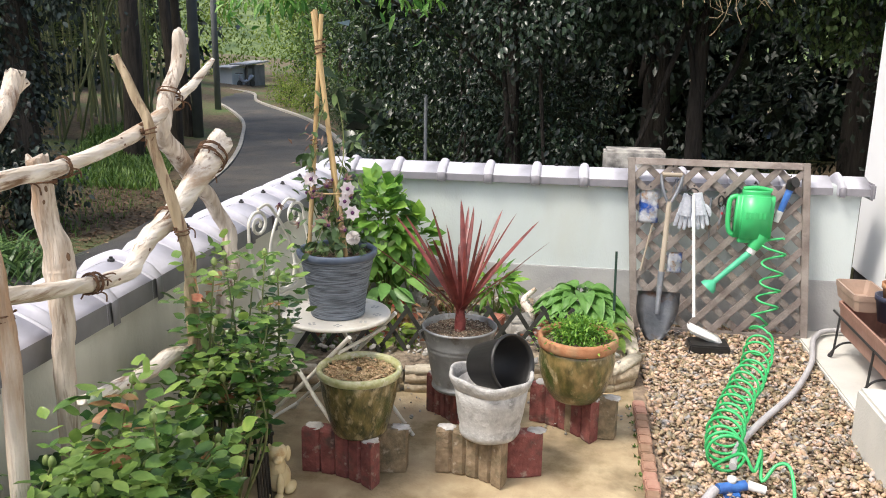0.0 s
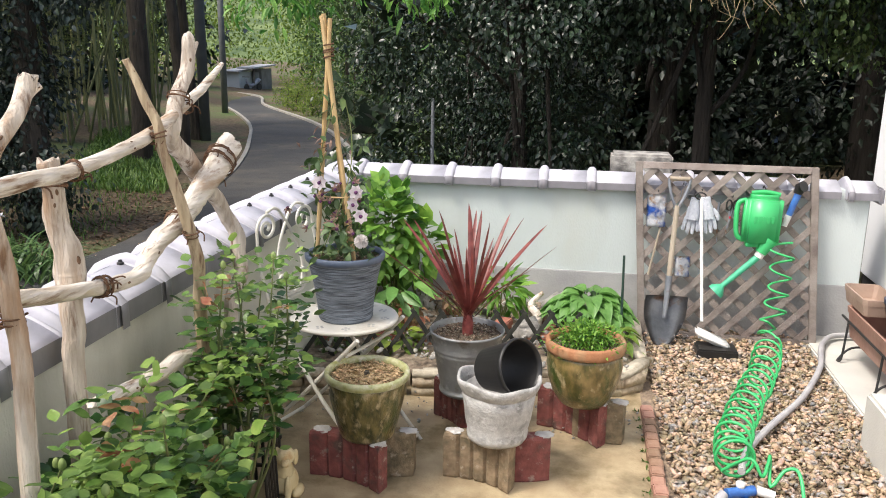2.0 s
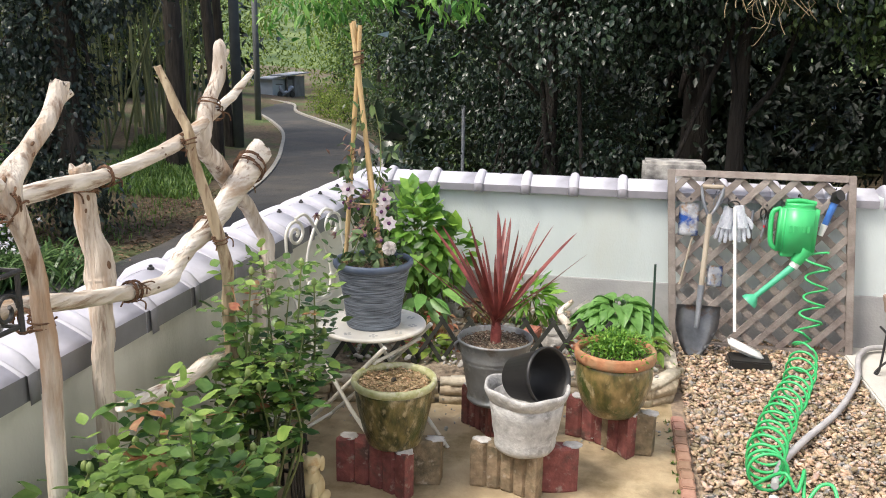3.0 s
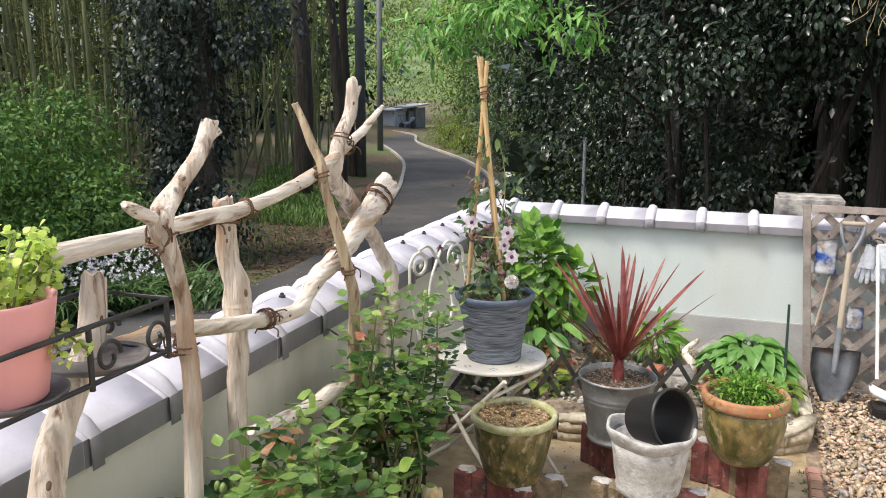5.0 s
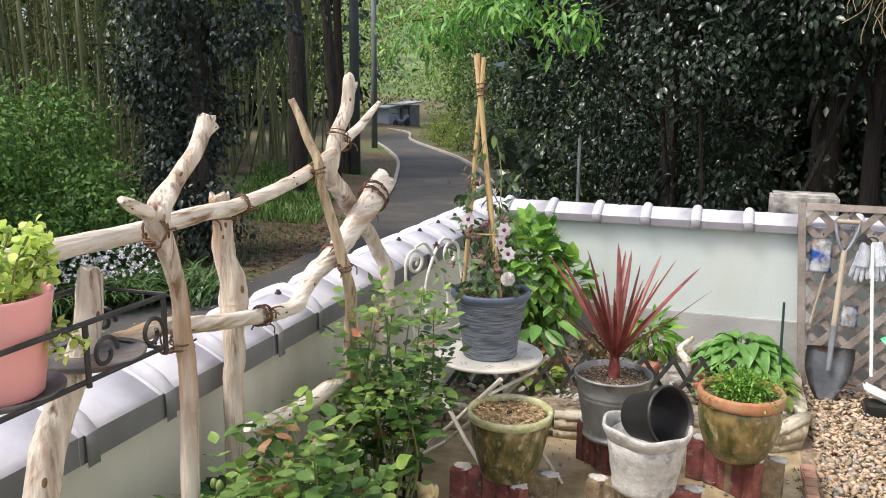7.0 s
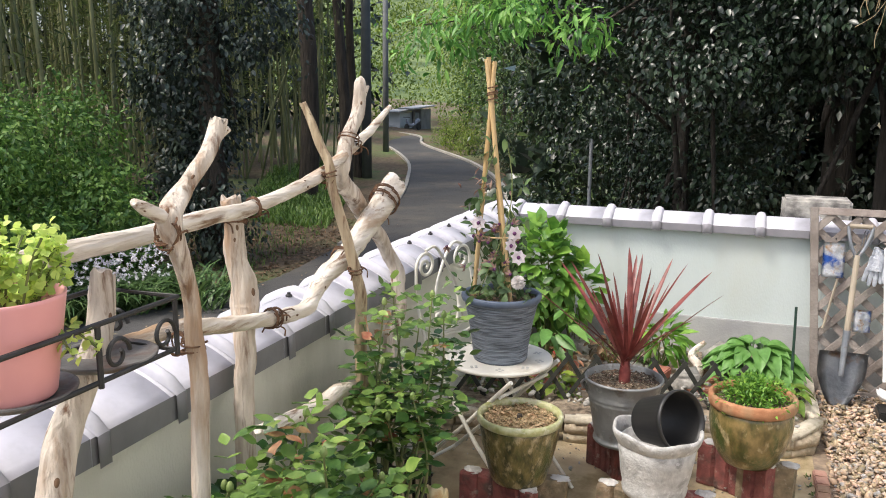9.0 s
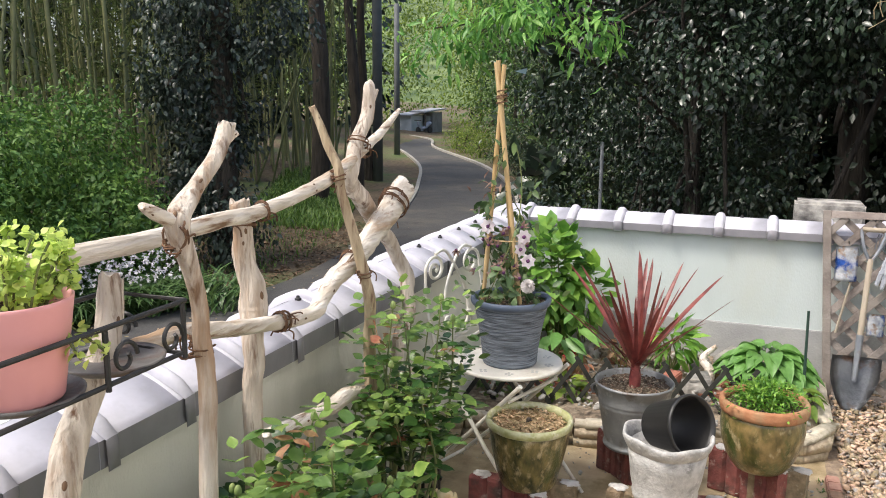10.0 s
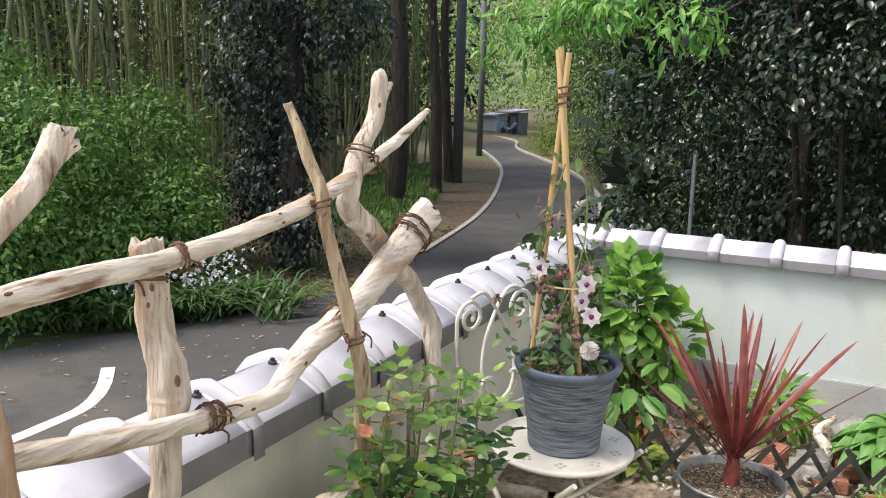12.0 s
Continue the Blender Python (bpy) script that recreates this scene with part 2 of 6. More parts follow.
def tube(pts, radii, segs=8, bm=None, knobby=0.0, seed=0, caps=True):
    """A tube along pts with radii (one number or one per point)."""
    bm = bm or bmesh.new()
    P = [Vector(p) for p in pts]
    if not isinstance(radii, (list, tuple)):
        radii = [radii] * len(P)
    rows = []
    up = None
    for i, p in enumerate(P):
        d = (P[min(i + 1, len(P) - 1)] - P[max(i - 1, 0)]).normalized()
        if up is None:
            up = d.orthogonal().normalized()
        up = (up - d * up.dot(d)).normalized()
        side = d.cross(up)
        row = []
        for k in range(segs):
            a = 2 * math.pi * k / segs
            q = up * math.cos(a) + side * math.sin(a)
            r = radii[i]
            if knobby:
                r *= 1 + knobby * (noise.noise(p * 14 + q * 1.2 + Vector((seed, 0, 0))) + .5 * noise.noise(p * 45 + q * 2 + Vector((seed, 3, 0))))
            v = p + q * r
            if knobby and i in (0, len(P) - 1):
                v += d * r * (.9 * noise.noise(q * 1.7 + Vector((seed, i, 0))) + .5 * noise.noise(q * 5 + Vector((seed, i, 2))))
            row.append(bm.verts.new(v))
        rows.append(row)
    for a, b in zip(rows, rows[1:]):
        for k in range(segs):
            j = (k + 1) % segs
            bm.faces.new((a[k], a[j], b[j], b[k]))
    if caps:
        for row, flip in ((rows[0], True), (rows[-1], False)):
            ring = [bm.verts.new(v.co) for v in row]
            bm.faces.new(list(reversed(ring)) if flip else ring)
    return bm


def rads(pts_n, values):
    """values spread evenly over pts_n points."""
    return [float(np.interp(i / (pts_n - 1), np.linspace(0, 1, len(values)), values)) for i in range(pts_n)]


def scatter(tv, tf, mats):
    """Copies of a small template (verts, faces) at many 4x4 poses, joined: arrays for part_np."""
    tv = np.asarray(tv, float)
    tf = np.asarray(tf, int)
    mats = np.asarray(mats, float)
    v = np.einsum('nij,kj->nki', mats[:, :3, :3], tv) + mats[:, None, :3, 3]
    f = tf[None] + (np.arange(len(mats)) * len(tv))[:, None, None]
    return v.reshape(-1, 3), f.reshape(-1, tf.shape[1])


# leaf templates: length 1 along +x, face up
LEAF4 = ([(0, 0, 0), (.45, .28, .07), (1, 0, -.06), (.45, -.28, .07)], [(0, 2, 1), (0, 3, 2)])
_lv = [(0, 0, 0), (.25, .24, .07), (.25, 0, .01), (.25, -.24, .07), (.6, .25, .05), (.6, 0, -.01), (.6, -.25, .05), (1, 0, -.12)]
LEAF8 = (_lv, [(0, 2, 1), (0, 3, 2), (1, 2, 5), (1, 5, 4), (2, 3, 6), (2, 6, 5), (4, 5, 7), (5, 6, 7)])
_ro = [(.10, .13), (.27, .26), (.47, .30), (.67, .22), (.85, .10)]
_rv = [(0, 0, 0)] + [(x, y, .05 - .05 * x) for x, y in _ro] + [(1, 0, -.10)] + [(x, -y, .05 - .05 * x) for x, y in reversed(_ro)] + [(.35, 0, -.01), (.65, 0, -.03)]
LEAF14 = (_rv, [(12, 0, 1), (12, 1, 2), (12, 2, 3), (13, 3, 4), (13, 4, 5), (13, 5, 6), (13, 6, 7), (13, 7, 8), (13, 8, 9), (12, 9, 10), (12, 10, 11), (12, 11, 0), (12, 3, 13), (12, 13, 9)])
ARCH = ([(0, .5, 0), (0, -.5, 0), (.35, .5, .03), (.35, -.5, .03), (.66, .42, -.03), (.66, -.42, -.03), (.86, .25, -.19), (.86, -.25, -.19), (.95, 0, -.40)],
        [(0, 1, 2), (1, 3, 2), (2, 3, 4), (3, 5, 4), (4, 5, 6), (5, 7, 6), (6, 7, 8)])
BLADE = ([(0, .5, 0), (0, -.5, 0), (.5, .42, .04), (.5, -.42, .04), (.85, .2, -.04), (.85, -.2, -.04), (1, 0, -.12)],
         [(0, 1, 2), (1, 3, 2), (2, 3, 4), (3, 5, 4), (4, 5, 6)])


def poses(p, d, size, width=1.0, roll=None, rng=None, up=None):
    """4x4 poses: places p, directions d of the leaf's length, sizes; leaf faces mostly upward."""
    p, d = np.asarray(p, float), np.asarray(d, float)
    n = len(p)
    d = d / (np.linalg.norm(d, axis=1, keepdims=True) + 1e-9)
    upv = np.tile([0., 0., 1.], (n, 1)) if up is None else np.asarray(up, float)
    if rng is not None:
        upv = upv + rng.normal(0, .55 if roll is None else roll, (n, 3))
    s = np.cross(upv, d)
    s /= np.linalg.norm(s, axis=1, keepdims=True) + 1e-9
    u = np.cross(d, s)
    size = np.broadcast_to(np.asarray(size, float), (n,))
    m = np.zeros((n, 4, 4))
    m[:, :3, 0] = d * size[:, None]
    m[:, :3, 1] = s * (size * width)[:, None]
    m[:, :3, 2] = u * size[:, None]
    m[:, :3, 3] = p
    m[:, 3, 3] = 1
    return m


def clump_leaves(rng, centre, radii, clumps, per, size, spread, width=1.0, droop=-.25, shell=.65, flat=None):
    """Leaf poses in many small clumps spread through an uneven ellipsoid, densest towards its outside."""
    c = rng.normal(size=(clumps, 3))
    c /= np.linalg.norm(c, axis=1, keepdims=True)
    r = shell + (1 - shell) * rng.random((clumps, 1))
    r *= 1 + .18 * np.sin(c[:, :1] * 5 + centre[0]) * np.cos(c[:, 2:] * 6 + centre[1])
    c = c * r * np.asarray(radii) + np.asarray(centre)
    p = np.repeat(c, per, axis=0) + rng.normal(0, spread, (clumps * per, 3))
    out = p - np.asarray(centre)
    out /= np.linalg.norm(out, axis=1, keepdims=True) + 1e-9
    d = out * .45 + rng.normal(0, .55, p.shape) + np.array([0, 0, droop * 2])
    return poses(p, d, size * (.65 + .7 * rng.random(len(p))), width, rng=rng, roll=.4, up=out * .7 + [0, 0, .7])

# ---- ground and road ----
ROAD_Z = -1.0


def ground_height(x, y):
    """Low lawns and rising woodland round the road."""
    h = ROAD_Z - 0.06
    left = max(0.0, -7.6 - .30 * max(0, y - 10) - x)
    right = max(0.0, x + 3.2 + .42 * max(0, y - 14))
    h += .10 * min(left, 25) + (.09 * min(right, 12) if y > 9 else 0)
    h += .10 * noise.noise(Vector((x * .4, y * .4, 0))) * min(1, (left + right) * .4)
    return h


_xs = sorted(set([-400, -200, -100, -60] + [x * 1.0 for x in range(-40, 25)] + [40, 80, 200, 400]))
_ys = sorted(set([-400, -150, -50, -20] + [y * 1.0 for y in range(-8, 62)] + [80, 120, 200, 400]))
bm = bmesh.new()
_g = [[bm.verts.new((x, y, ground_height(x, y))) for x in _xs] for y in _ys]
for j in range(len(_ys) - 1):
    for i in range(len(_xs) - 1):
        bm.faces.new((_g[j][i], _g[j][i + 1], _g[j + 1][i + 1], _g[j + 1][i]))
tagged(part("ground", bm, M_GROUND, smooth=True), "leaf-littered woodland floor with grassy verges", "ground", kind="structure")

# the lane: left and right edges at the same step
LANE_L = [(-10.5, -6), (-8.6, 0), (-7.6, 5), (-6.3, 8.1), (-6.0, 9.6), (-6.15, 11.3), (-6.44, 13), (-7.4, 17), (-9.15, 22), (-12.1, 28.9), (-17.2, 37.5), (-21.5, 41), (-30, 46)]
LANE_R = [(-1.6, -6), (-1.6, 0), (-1.6, 5), (-1.9, 8.1), (-2.2, 9.6), (-2.7, 11.3), (-3.3, 13), (-4.7, 17), (-6.3, 21.9), (-9.4, 28.5), (-14.6, 37), (-18.5, 45), (-27, 52)]
_l = spline([(x, y, 0) for x, y in LANE_L], 80)
_r = spline([(x, y, 0) for x, y in LANE_R], 80)
bm = bmesh.new()
_rows = []
for a, b in zip(_l, _r):
    _rows.append([bm.verts.new((*(a.xy.lerp(b.xy, k / 6)), ROAD_Z + .03 * math.sin(math.pi * k / 6))) for k in range(7)])
for p, q in zip(_rows, _rows[1:]):
    for k in range(6):
        bm.faces.new((p[k], p[k + 1], q[k + 1], q[k]))
tagged(part("road", bm, M_ASPHALT, smooth=True), "narrow dark asphalt lane winding towards the woods", "road", kind="structure")


def strip(pts, width, z0, z1, bm=None):
    """A low raised strip along pts."""
    bm = bm or bmesh.new()
    rows = []
    for i, p in enumerate(pts):
        d = (pts[min(i + 1, len(pts) - 1)] - pts[max(i - 1, 0)]).normalized()
        s = Vector((-d.y, d.x, 0)) * width / 2
        rows.append([bm.verts.new((p.x + s.x * a, p.y + s.y * a, z)) for a, z in ((1, z0), (1, z1), (-1, z1), (-1, z0))])
    for a, b in zip(rows, rows[1:]):
        for k in range(4):
            bm.faces.new((a[k], a[(k + 1) % 4], b[(k + 1) % 4], b[k]))
    bm.faces.new(rows[0])
    bm.faces.new(rows[-1])
    return bm


tagged(part("kerb", strip(_l[38:], .10, ROAD_Z - .1, ROAD_Z + .035), M_KERB), "pale concrete kerb along the verge", "kerb", kind="structure")
tagged(part("kerb", strip(_r[41:], .12, ROAD_Z - .1, ROAD_Z + .08), M_KERB), "pale concrete kerb along the verge", "kerb", kind="structure")
_arc = spline([(-6.04, 5.95, 0), (-5.67, 5.57, 0), (-5.44, 5.2, 0), (-5.39, 4.82, 0), (-5.38, 4.4, 0), (-5.45, 3.6, 0)], 20)
tagged(part("road_marking", strip(_arc, .12, ROAD_Z + .0, ROAD_Z + .03), M_LINE), "worn white curved line painted on asphalt", "road marking", kind="structure")

# ---- the raised garden ----
tagged(part("terrace", box(-1.46, 6, -6, 5.08, -1.2, -.012), M_CONC), "concrete base under the raised garden", "terrace", kind="structure")
BED_FRONT = 3.62, .19   # y of the bed's front at the left wall, and its slope


bm = bmesh.new()
_n = 40
_g = [[bm.verts.new((-1.31 + i * (.345 + 1.31) / _n, -2 + j * 5.95 / 80, .006 * noise.noise(Vector((i * .2, j * .2, 0))))) for i in range(_n + 1)] for j in range(81)]
for j in range(80):
    for i in range(_n):
        bm.faces.new((_g[j][i], _g[j][i + 1], _g[j + 1][i + 1], _g[j + 1][i]))
tagged(part("patio_floor", bm, M_PATIO, smooth=True), "sandy stained concrete patio slab", "patio", kind="structure")
tagged(part("gravel_bed", box(.345, 1.75, -2, 4.93, -.02, -.004), M_GRAVELBED), "dark earth under the gravel", "ground", kind="structure")
tagged(part("concrete_strip", box(1.29, 1.74, 3.2, 4.93, -.03, .03, .008), M_CONC), "pale concrete apron along the house", "paving", kind="structure")


def cap_tile(length, half, roll_r, crown, lip, lift=1.0):
    """One coping tile: arched cap, lips coloured darker for shade, and a raised roll over one end; runs along +x."""
    bm = bmesh.new()
    prof = []
    for k in range(13):
        a = -1 + k / 6
        prof.append((a * half, crown * (1 - abs(a) ** 1.4)))
    prof = [(-half + .012, -lip), (-half, -lip)] + prof + [(half, -lip), (half - .012, -lip)]
    A = [bm.verts.new((0, y, z)) for y, z in prof]
    B = [bm.verts.new((length, y, z)) for y, z in prof]
    for i in range(len(prof) - 1):
        f = bm.faces.new((A[i], B[i], B[i + 1], A[i + 1]))
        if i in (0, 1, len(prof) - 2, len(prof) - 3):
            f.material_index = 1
    bm.faces.new(A)
    bm.faces.new(list(reversed(B)))
    # the roll
    rows = []
    rp = [(-half - .008, -lip - .009)] + [(y * 1.05, z) for y, z in prof[2:-2]] + [(half + .008, -lip - .009)]
    for y, z in rp:
        row = []
        for k in range(9):
            a = math.pi * k / 8
            out = roll_r * math.sin(a)
            e = abs(y) / half
            row.append(bm.verts.new((-math.cos(a) * roll_r * 1.15 + .03, y + (math.copysign(out * .45, y) if e > .9 else 0), z + out * ((lift if e < .9 else 1) if e < 1.0 else .4))))
        rows.append(row)
    n = len(rows)
    for i in range(n - 1):
        for k in range(8):
            f = bm.faces.new((rows[i][k], rows[i + 1][k], rows[i + 1][k + 1], rows[i][k + 1]))
            f.smooth = True
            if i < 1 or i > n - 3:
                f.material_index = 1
    bm.faces.new(rows[0])
    bm.faces.new(list(reversed(rows[-1])))
    for f in bm.faces:
        if not f.material_index and len(f.verts) == 4:
            f.smooth = True
    return bm


def tile_bolt():
    bm = lathe([(.011, 0), (.011, .006), (.006, .009), (.006, .014), (0, .016)], (0, 0, 0), 10)
    return bm


M_IRON = pmat("black_iron", (0.012, 0.012, 0.012), (0.03, 0.03, 0.03), 20, 0.5, 0.2, 80)
LIP_Z, BACK_Z = .838, .850   # height of the coping's springing on the side and back walls
wall_back = thing("wall_back", (0, 5, -1.1), "low white stucco garden wall with silver roof-tile coping", "garden wall", kind="structure")
part("body", box(-1.30, 1.56, 4.92, 5.08, -1.15, LIP_Z + .02, .004), M_STUCCO, wall_back)
part("plinth", box(-1.299, 1.585, 4.908, 5.09, -1.15, .325, .004), M_DADO, wall_back, "grey rendered plinth")
wall_left = thing("wall_left", (-1.376, 2, -1.1), "low cream stucco wall with silver roof-tile coping", "garden wall", kind="structure")
part("body", box(-1.452, -1.30, -1.2, 5.08, -1.15, LIP_Z + .02, .004), M_STUCCO_BEIGE, wall_left)


def shared(name, me, parent, m, label=""):
    ob = new(name, me)
    ob.parent = parent
    ob.matrix_parent_inverse = base_inverse(parent)
    ob.matrix_basis = m
    if label:
        ob["label"] = label
    return ob


def as_mesh(name, bm, mats):
    me = bpy.data.meshes.new(name)
    bm.normal_update()
    bm.to_mesh(me)
    bm.free()
    for m in mats:
        me.materials.append(m)
    return me


_bolt = as_mesh("tile_bolt", tile_bolt(), [M_IRON])
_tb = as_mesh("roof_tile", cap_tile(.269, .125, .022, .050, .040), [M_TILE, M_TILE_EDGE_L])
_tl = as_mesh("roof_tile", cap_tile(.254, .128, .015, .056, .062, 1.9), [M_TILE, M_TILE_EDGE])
for i in range(10):
    x = -1.27 + .27 * i - .03
    shared("roof_tile", _tb, wall_back, pose(x, 5.0, BACK_Z, rz=random.uniform(-.4, .4)))
    if i % 2 == 0:
        shared("tile_bolt", _bolt, wall_back, pose(x + .14, 5.0, BACK_Z + .048))
shared("roof_tile", _tb, wall_back, pose(1.43, 5.0, BACK_Z) @ Matrix.Diagonal((.6, 1, 1, 1)))
_e = as_mesh("end_tile", box(-.012, .012, -.14, .14, -.060, .03, .01), [M_TILE_EDGE_L])
shared("end_tile", _e, wall_back, pose(1.60, 5.0, BACK_Z))
for i in range(23):
    y = 2.51 + .2535 * (i - 14)
    if y < 4.85:
        shared("roof_tile", _tl, wall_left, pose(-1.376, y, LIP_Z, rz=90 + random.uniform(-.4, .4)) @ Matrix.Diagonal((1 if y < 4.7 else .5, 1, 1, 1)))
        shared("tile_bolt", _bolt, wall_left, pose(-1.376, y - .008, LIP_Z + .055))
part("corner_tile", lathe([(.15, -.06), (.15, 0), (.11, .04), (.05, .065), (0, .07)], (-1.376, 5.0, LIP_Z), 24), M_TILE, wall_left, smooth=True)

# house on the right-hand side of the yard
house = thing("house", (1.74, 3, -1), "white plastered house wall beside the gravel", "house", kind="structure")
part("wall", box(1.74, 7, -3, 5.47, .27, 6.0, .01), M_HOUSE, house)
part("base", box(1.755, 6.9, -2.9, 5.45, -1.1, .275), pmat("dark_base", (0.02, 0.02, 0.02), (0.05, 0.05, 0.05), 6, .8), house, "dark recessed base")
step = tagged(part("step", box(1.19, 1.735, 2.2, 3.55, -.02, .25, .012), M_CONC), "pale concrete doorstep block on the apron", "step", kind="structure")
bl = tagged(part("concrete_post", box(.20, .57, 5.4, 5.62, -1.2, .955, .015), M_OLDCONC), "weathered concrete stump behind the garden wall", "concrete block", kind="structure")

# ---- woods and lane side ----
_rng = np.random.default_rng(7)


def tree(name, base, height, trunk_r, blobs, leaf, per, size, spread, label, leaf_width=1.0, clumps=200, limbs=5, lean=(0, 0), template=LEAF4, group="", seed=1, shell=.55, droop=-.25, bark=M_BARK):
    """Trunk, limbs and a crown of small leaves in clumps round the blobs (centre offset, radii)."""
    rng = np.random.default_rng(seed)
    e = thing(name, base, label, "tree" if "tree" in name else "shrub", group)
    b = Vector(base)
    top = b + Vector((lean[0], lean[1], height))
    n = 10
    pts = [b.lerp(top, k / n) + Vector((.12 * math.sin(k * .9 + seed), .12 * math.cos(k * 1.1 + seed), 0)) * (k / n) for k in range(n + 1)]
    pts[0].z -= .25
    part("trunk", tube(pts, rads(n + 1, [trunk_r * 1.5, trunk_r, trunk_r * .8, trunk_r * .25]), 10, knobby=.12), bark, e, smooth=True)
    for k in range(limbs):
        c, r = blobs[k % len(blobs)]
        tip = b + Vector(c) + Vector(rng.normal(0, .35, 3)) * Vector(r).length * .4
        s = pts[int(rng.integers(3, n - 1))]
        mid = s.lerp(tip, .5) + Vector(rng.normal(0, .15, 3))
        part("limb", tube(spline([s, mid, tip], 8), rads(9, [trunk_r * .5, trunk_r * .12]), 6), bark, e, smooth=True)
    tot = sum(r[0] * r[1] + r[1] * r[2] + r[0] * r[2] for c, r in blobs)
    ms = []
    for c, r in blobs:
        k = max(3, int(clumps * (r[0] * r[1] + r[1] * r[2] + r[0] * r[2]) / tot))
        ms.append(clump_leaves(rng, b + Vector(c), r, k, per, size, spread, leaf_width, droop, shell))
    v, f = scatter(*template, np.concatenate(ms))
    part_np("crown", v, f, leaf, e)
    return e


# evergreen thicket behind the back wall; beyond the stump its foot is bare, the hollow's shade put into the bark colour
for i, (x, y, h) in enumerate([(-.55, 8.2, 5.6), (1.1, 7.9, 7.4), (2.7, 8.0, 7.8), (4.2, 8.4, 7.8), (6.0, 9.0, 7.5), (-1.2, 10.6, 6.5), (7.6, 8.5, 6.0)]):
    rb = random.Random(90 + i)
    lumps = []
    for k in range(26):
        ox = rb.uniform(-1.25, 1.25)
        low = .2 if x + ox < .2 else 2.75
        # upper lumps are out of view; taller crowns added to block sun behind
        z = rb.uniform(low, 3.9) if k < 18 else rb.uniform(3.9, h)
        lumps.append(((ox, rb.uniform(-.9, .2), z), (rb.uniform(.5, .85), rb.uniform(.45, .7), rb.uniform(.38, .62))))
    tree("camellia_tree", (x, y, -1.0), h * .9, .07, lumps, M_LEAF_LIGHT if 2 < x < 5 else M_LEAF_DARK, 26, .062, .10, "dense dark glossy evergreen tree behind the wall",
         .95, 900, 5, seed=20 + i, group="evergreens behind the wall", shell=.45, template=LEAF8, droop=-.35, bark=M_BARK_SHADED)
# deeper row, canopy shade put into its leaf and bark colours
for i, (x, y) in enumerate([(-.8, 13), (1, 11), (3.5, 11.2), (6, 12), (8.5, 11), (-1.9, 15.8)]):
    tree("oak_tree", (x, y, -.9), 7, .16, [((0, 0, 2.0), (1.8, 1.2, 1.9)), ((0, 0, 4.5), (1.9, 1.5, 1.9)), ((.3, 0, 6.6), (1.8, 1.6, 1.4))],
         M_LEAF_SHADED, 24, .10, .2, "tall evergreen tree deep in the thicket, colours darkened for shade", .9, 520, 5, seed=50 + i, group="evergreens behind the wall", bark=M_BARK_SHADED)
# bright maple-like branch over the wall
tree("zelkova_tree", (-.7, 10.0, -1.0), 4.9, .06, [((-1.25, -2.9, 3.22), (.70, .5, .16)), ((-1.5, -2.6, 3.66), (.85, .5, .26)), ((-.62, -3.0, 3.05), (.26, .3, .20)), ((-2.0, -2.5, 3.02), (.5, .4, .13))],
     M_LEAF_MAPLE, 18, .12, .09, "young tree with bright green spring leaves over the lane", .5, 74, 8, seed=80, shell=.2, template=LEAF8, droop=-.4)
# shrubs along the right-hand verge
for i, (x, y, r, mt) in enumerate([(-2.2, 15.5, 1.3, M_LEAF_GREENER), (-3.2, 19.5, 1.6, M_LEAF_GREENER), (-4.4, 24, 2.0, M_LEAF_GREENER), (-6.2, 29, 2.2, M_LEAF_GREENER), (-8.7, 34.5, 2.6, M_LEAF_GREENER),
                                   (-11.5, 40, 2.8, M_LEAF_MID), (-1.2, 18, 2.0, M_LEAF_DARK), (-2.2, 24, 2.6, M_LEAF_GREENER), (-13, 47, 3.2, M_LEAF_MID), (-26, 58, 3.6, M_LEAF_YELLOW), (-19, 60, 3.4, M_LEAF_YELLOW), (-15, 55, 3.2, M_LEAF_MID), (-31, 57, 3.5, M_LEAF_YELLOW), (-22, 66, 4.4, M_LEAF_YELLOW), (-29, 50, 2.6, M_LEAF_YELLOW)]):
    tree("verge_tree", (x, y, -1), r * 2.6, .1, [((0, 0, r * .7), (r, r, r * .8)), ((-.2, 0, r * 1.7), (r * 1.1, r, r * .8)), ((.4, .2, r * 2.5), (r, r, r * .7))],
         mt, 10, .05 + .06 * r, .14 * r, "leafy green tree on the verge of the lane", .9, 420, 5, seed=100 + i, group="trees along the lane")
_vr = random.Random(9)
for k in range(43, 68, 2):
    q = _r[k]
    rr = _vr.uniform(.55, .95)
    tree("verge_shrub", (q.x + rr * .9 + .35, q.y + .3, -1), rr * 1.3, .03, [((0, 0, rr * .55), (rr, rr, rr * .62)), ((.2, .2, rr * 1.25), (rr * .9, rr, rr * .5))],
         M_LEAF_GREENER if k < 62 else M_LEAF_YELLOW, 10, .09, .12, "leafy green shrub on the verge of the lane", .8, 150, 3, seed=300 + k, group="trees along the lane")
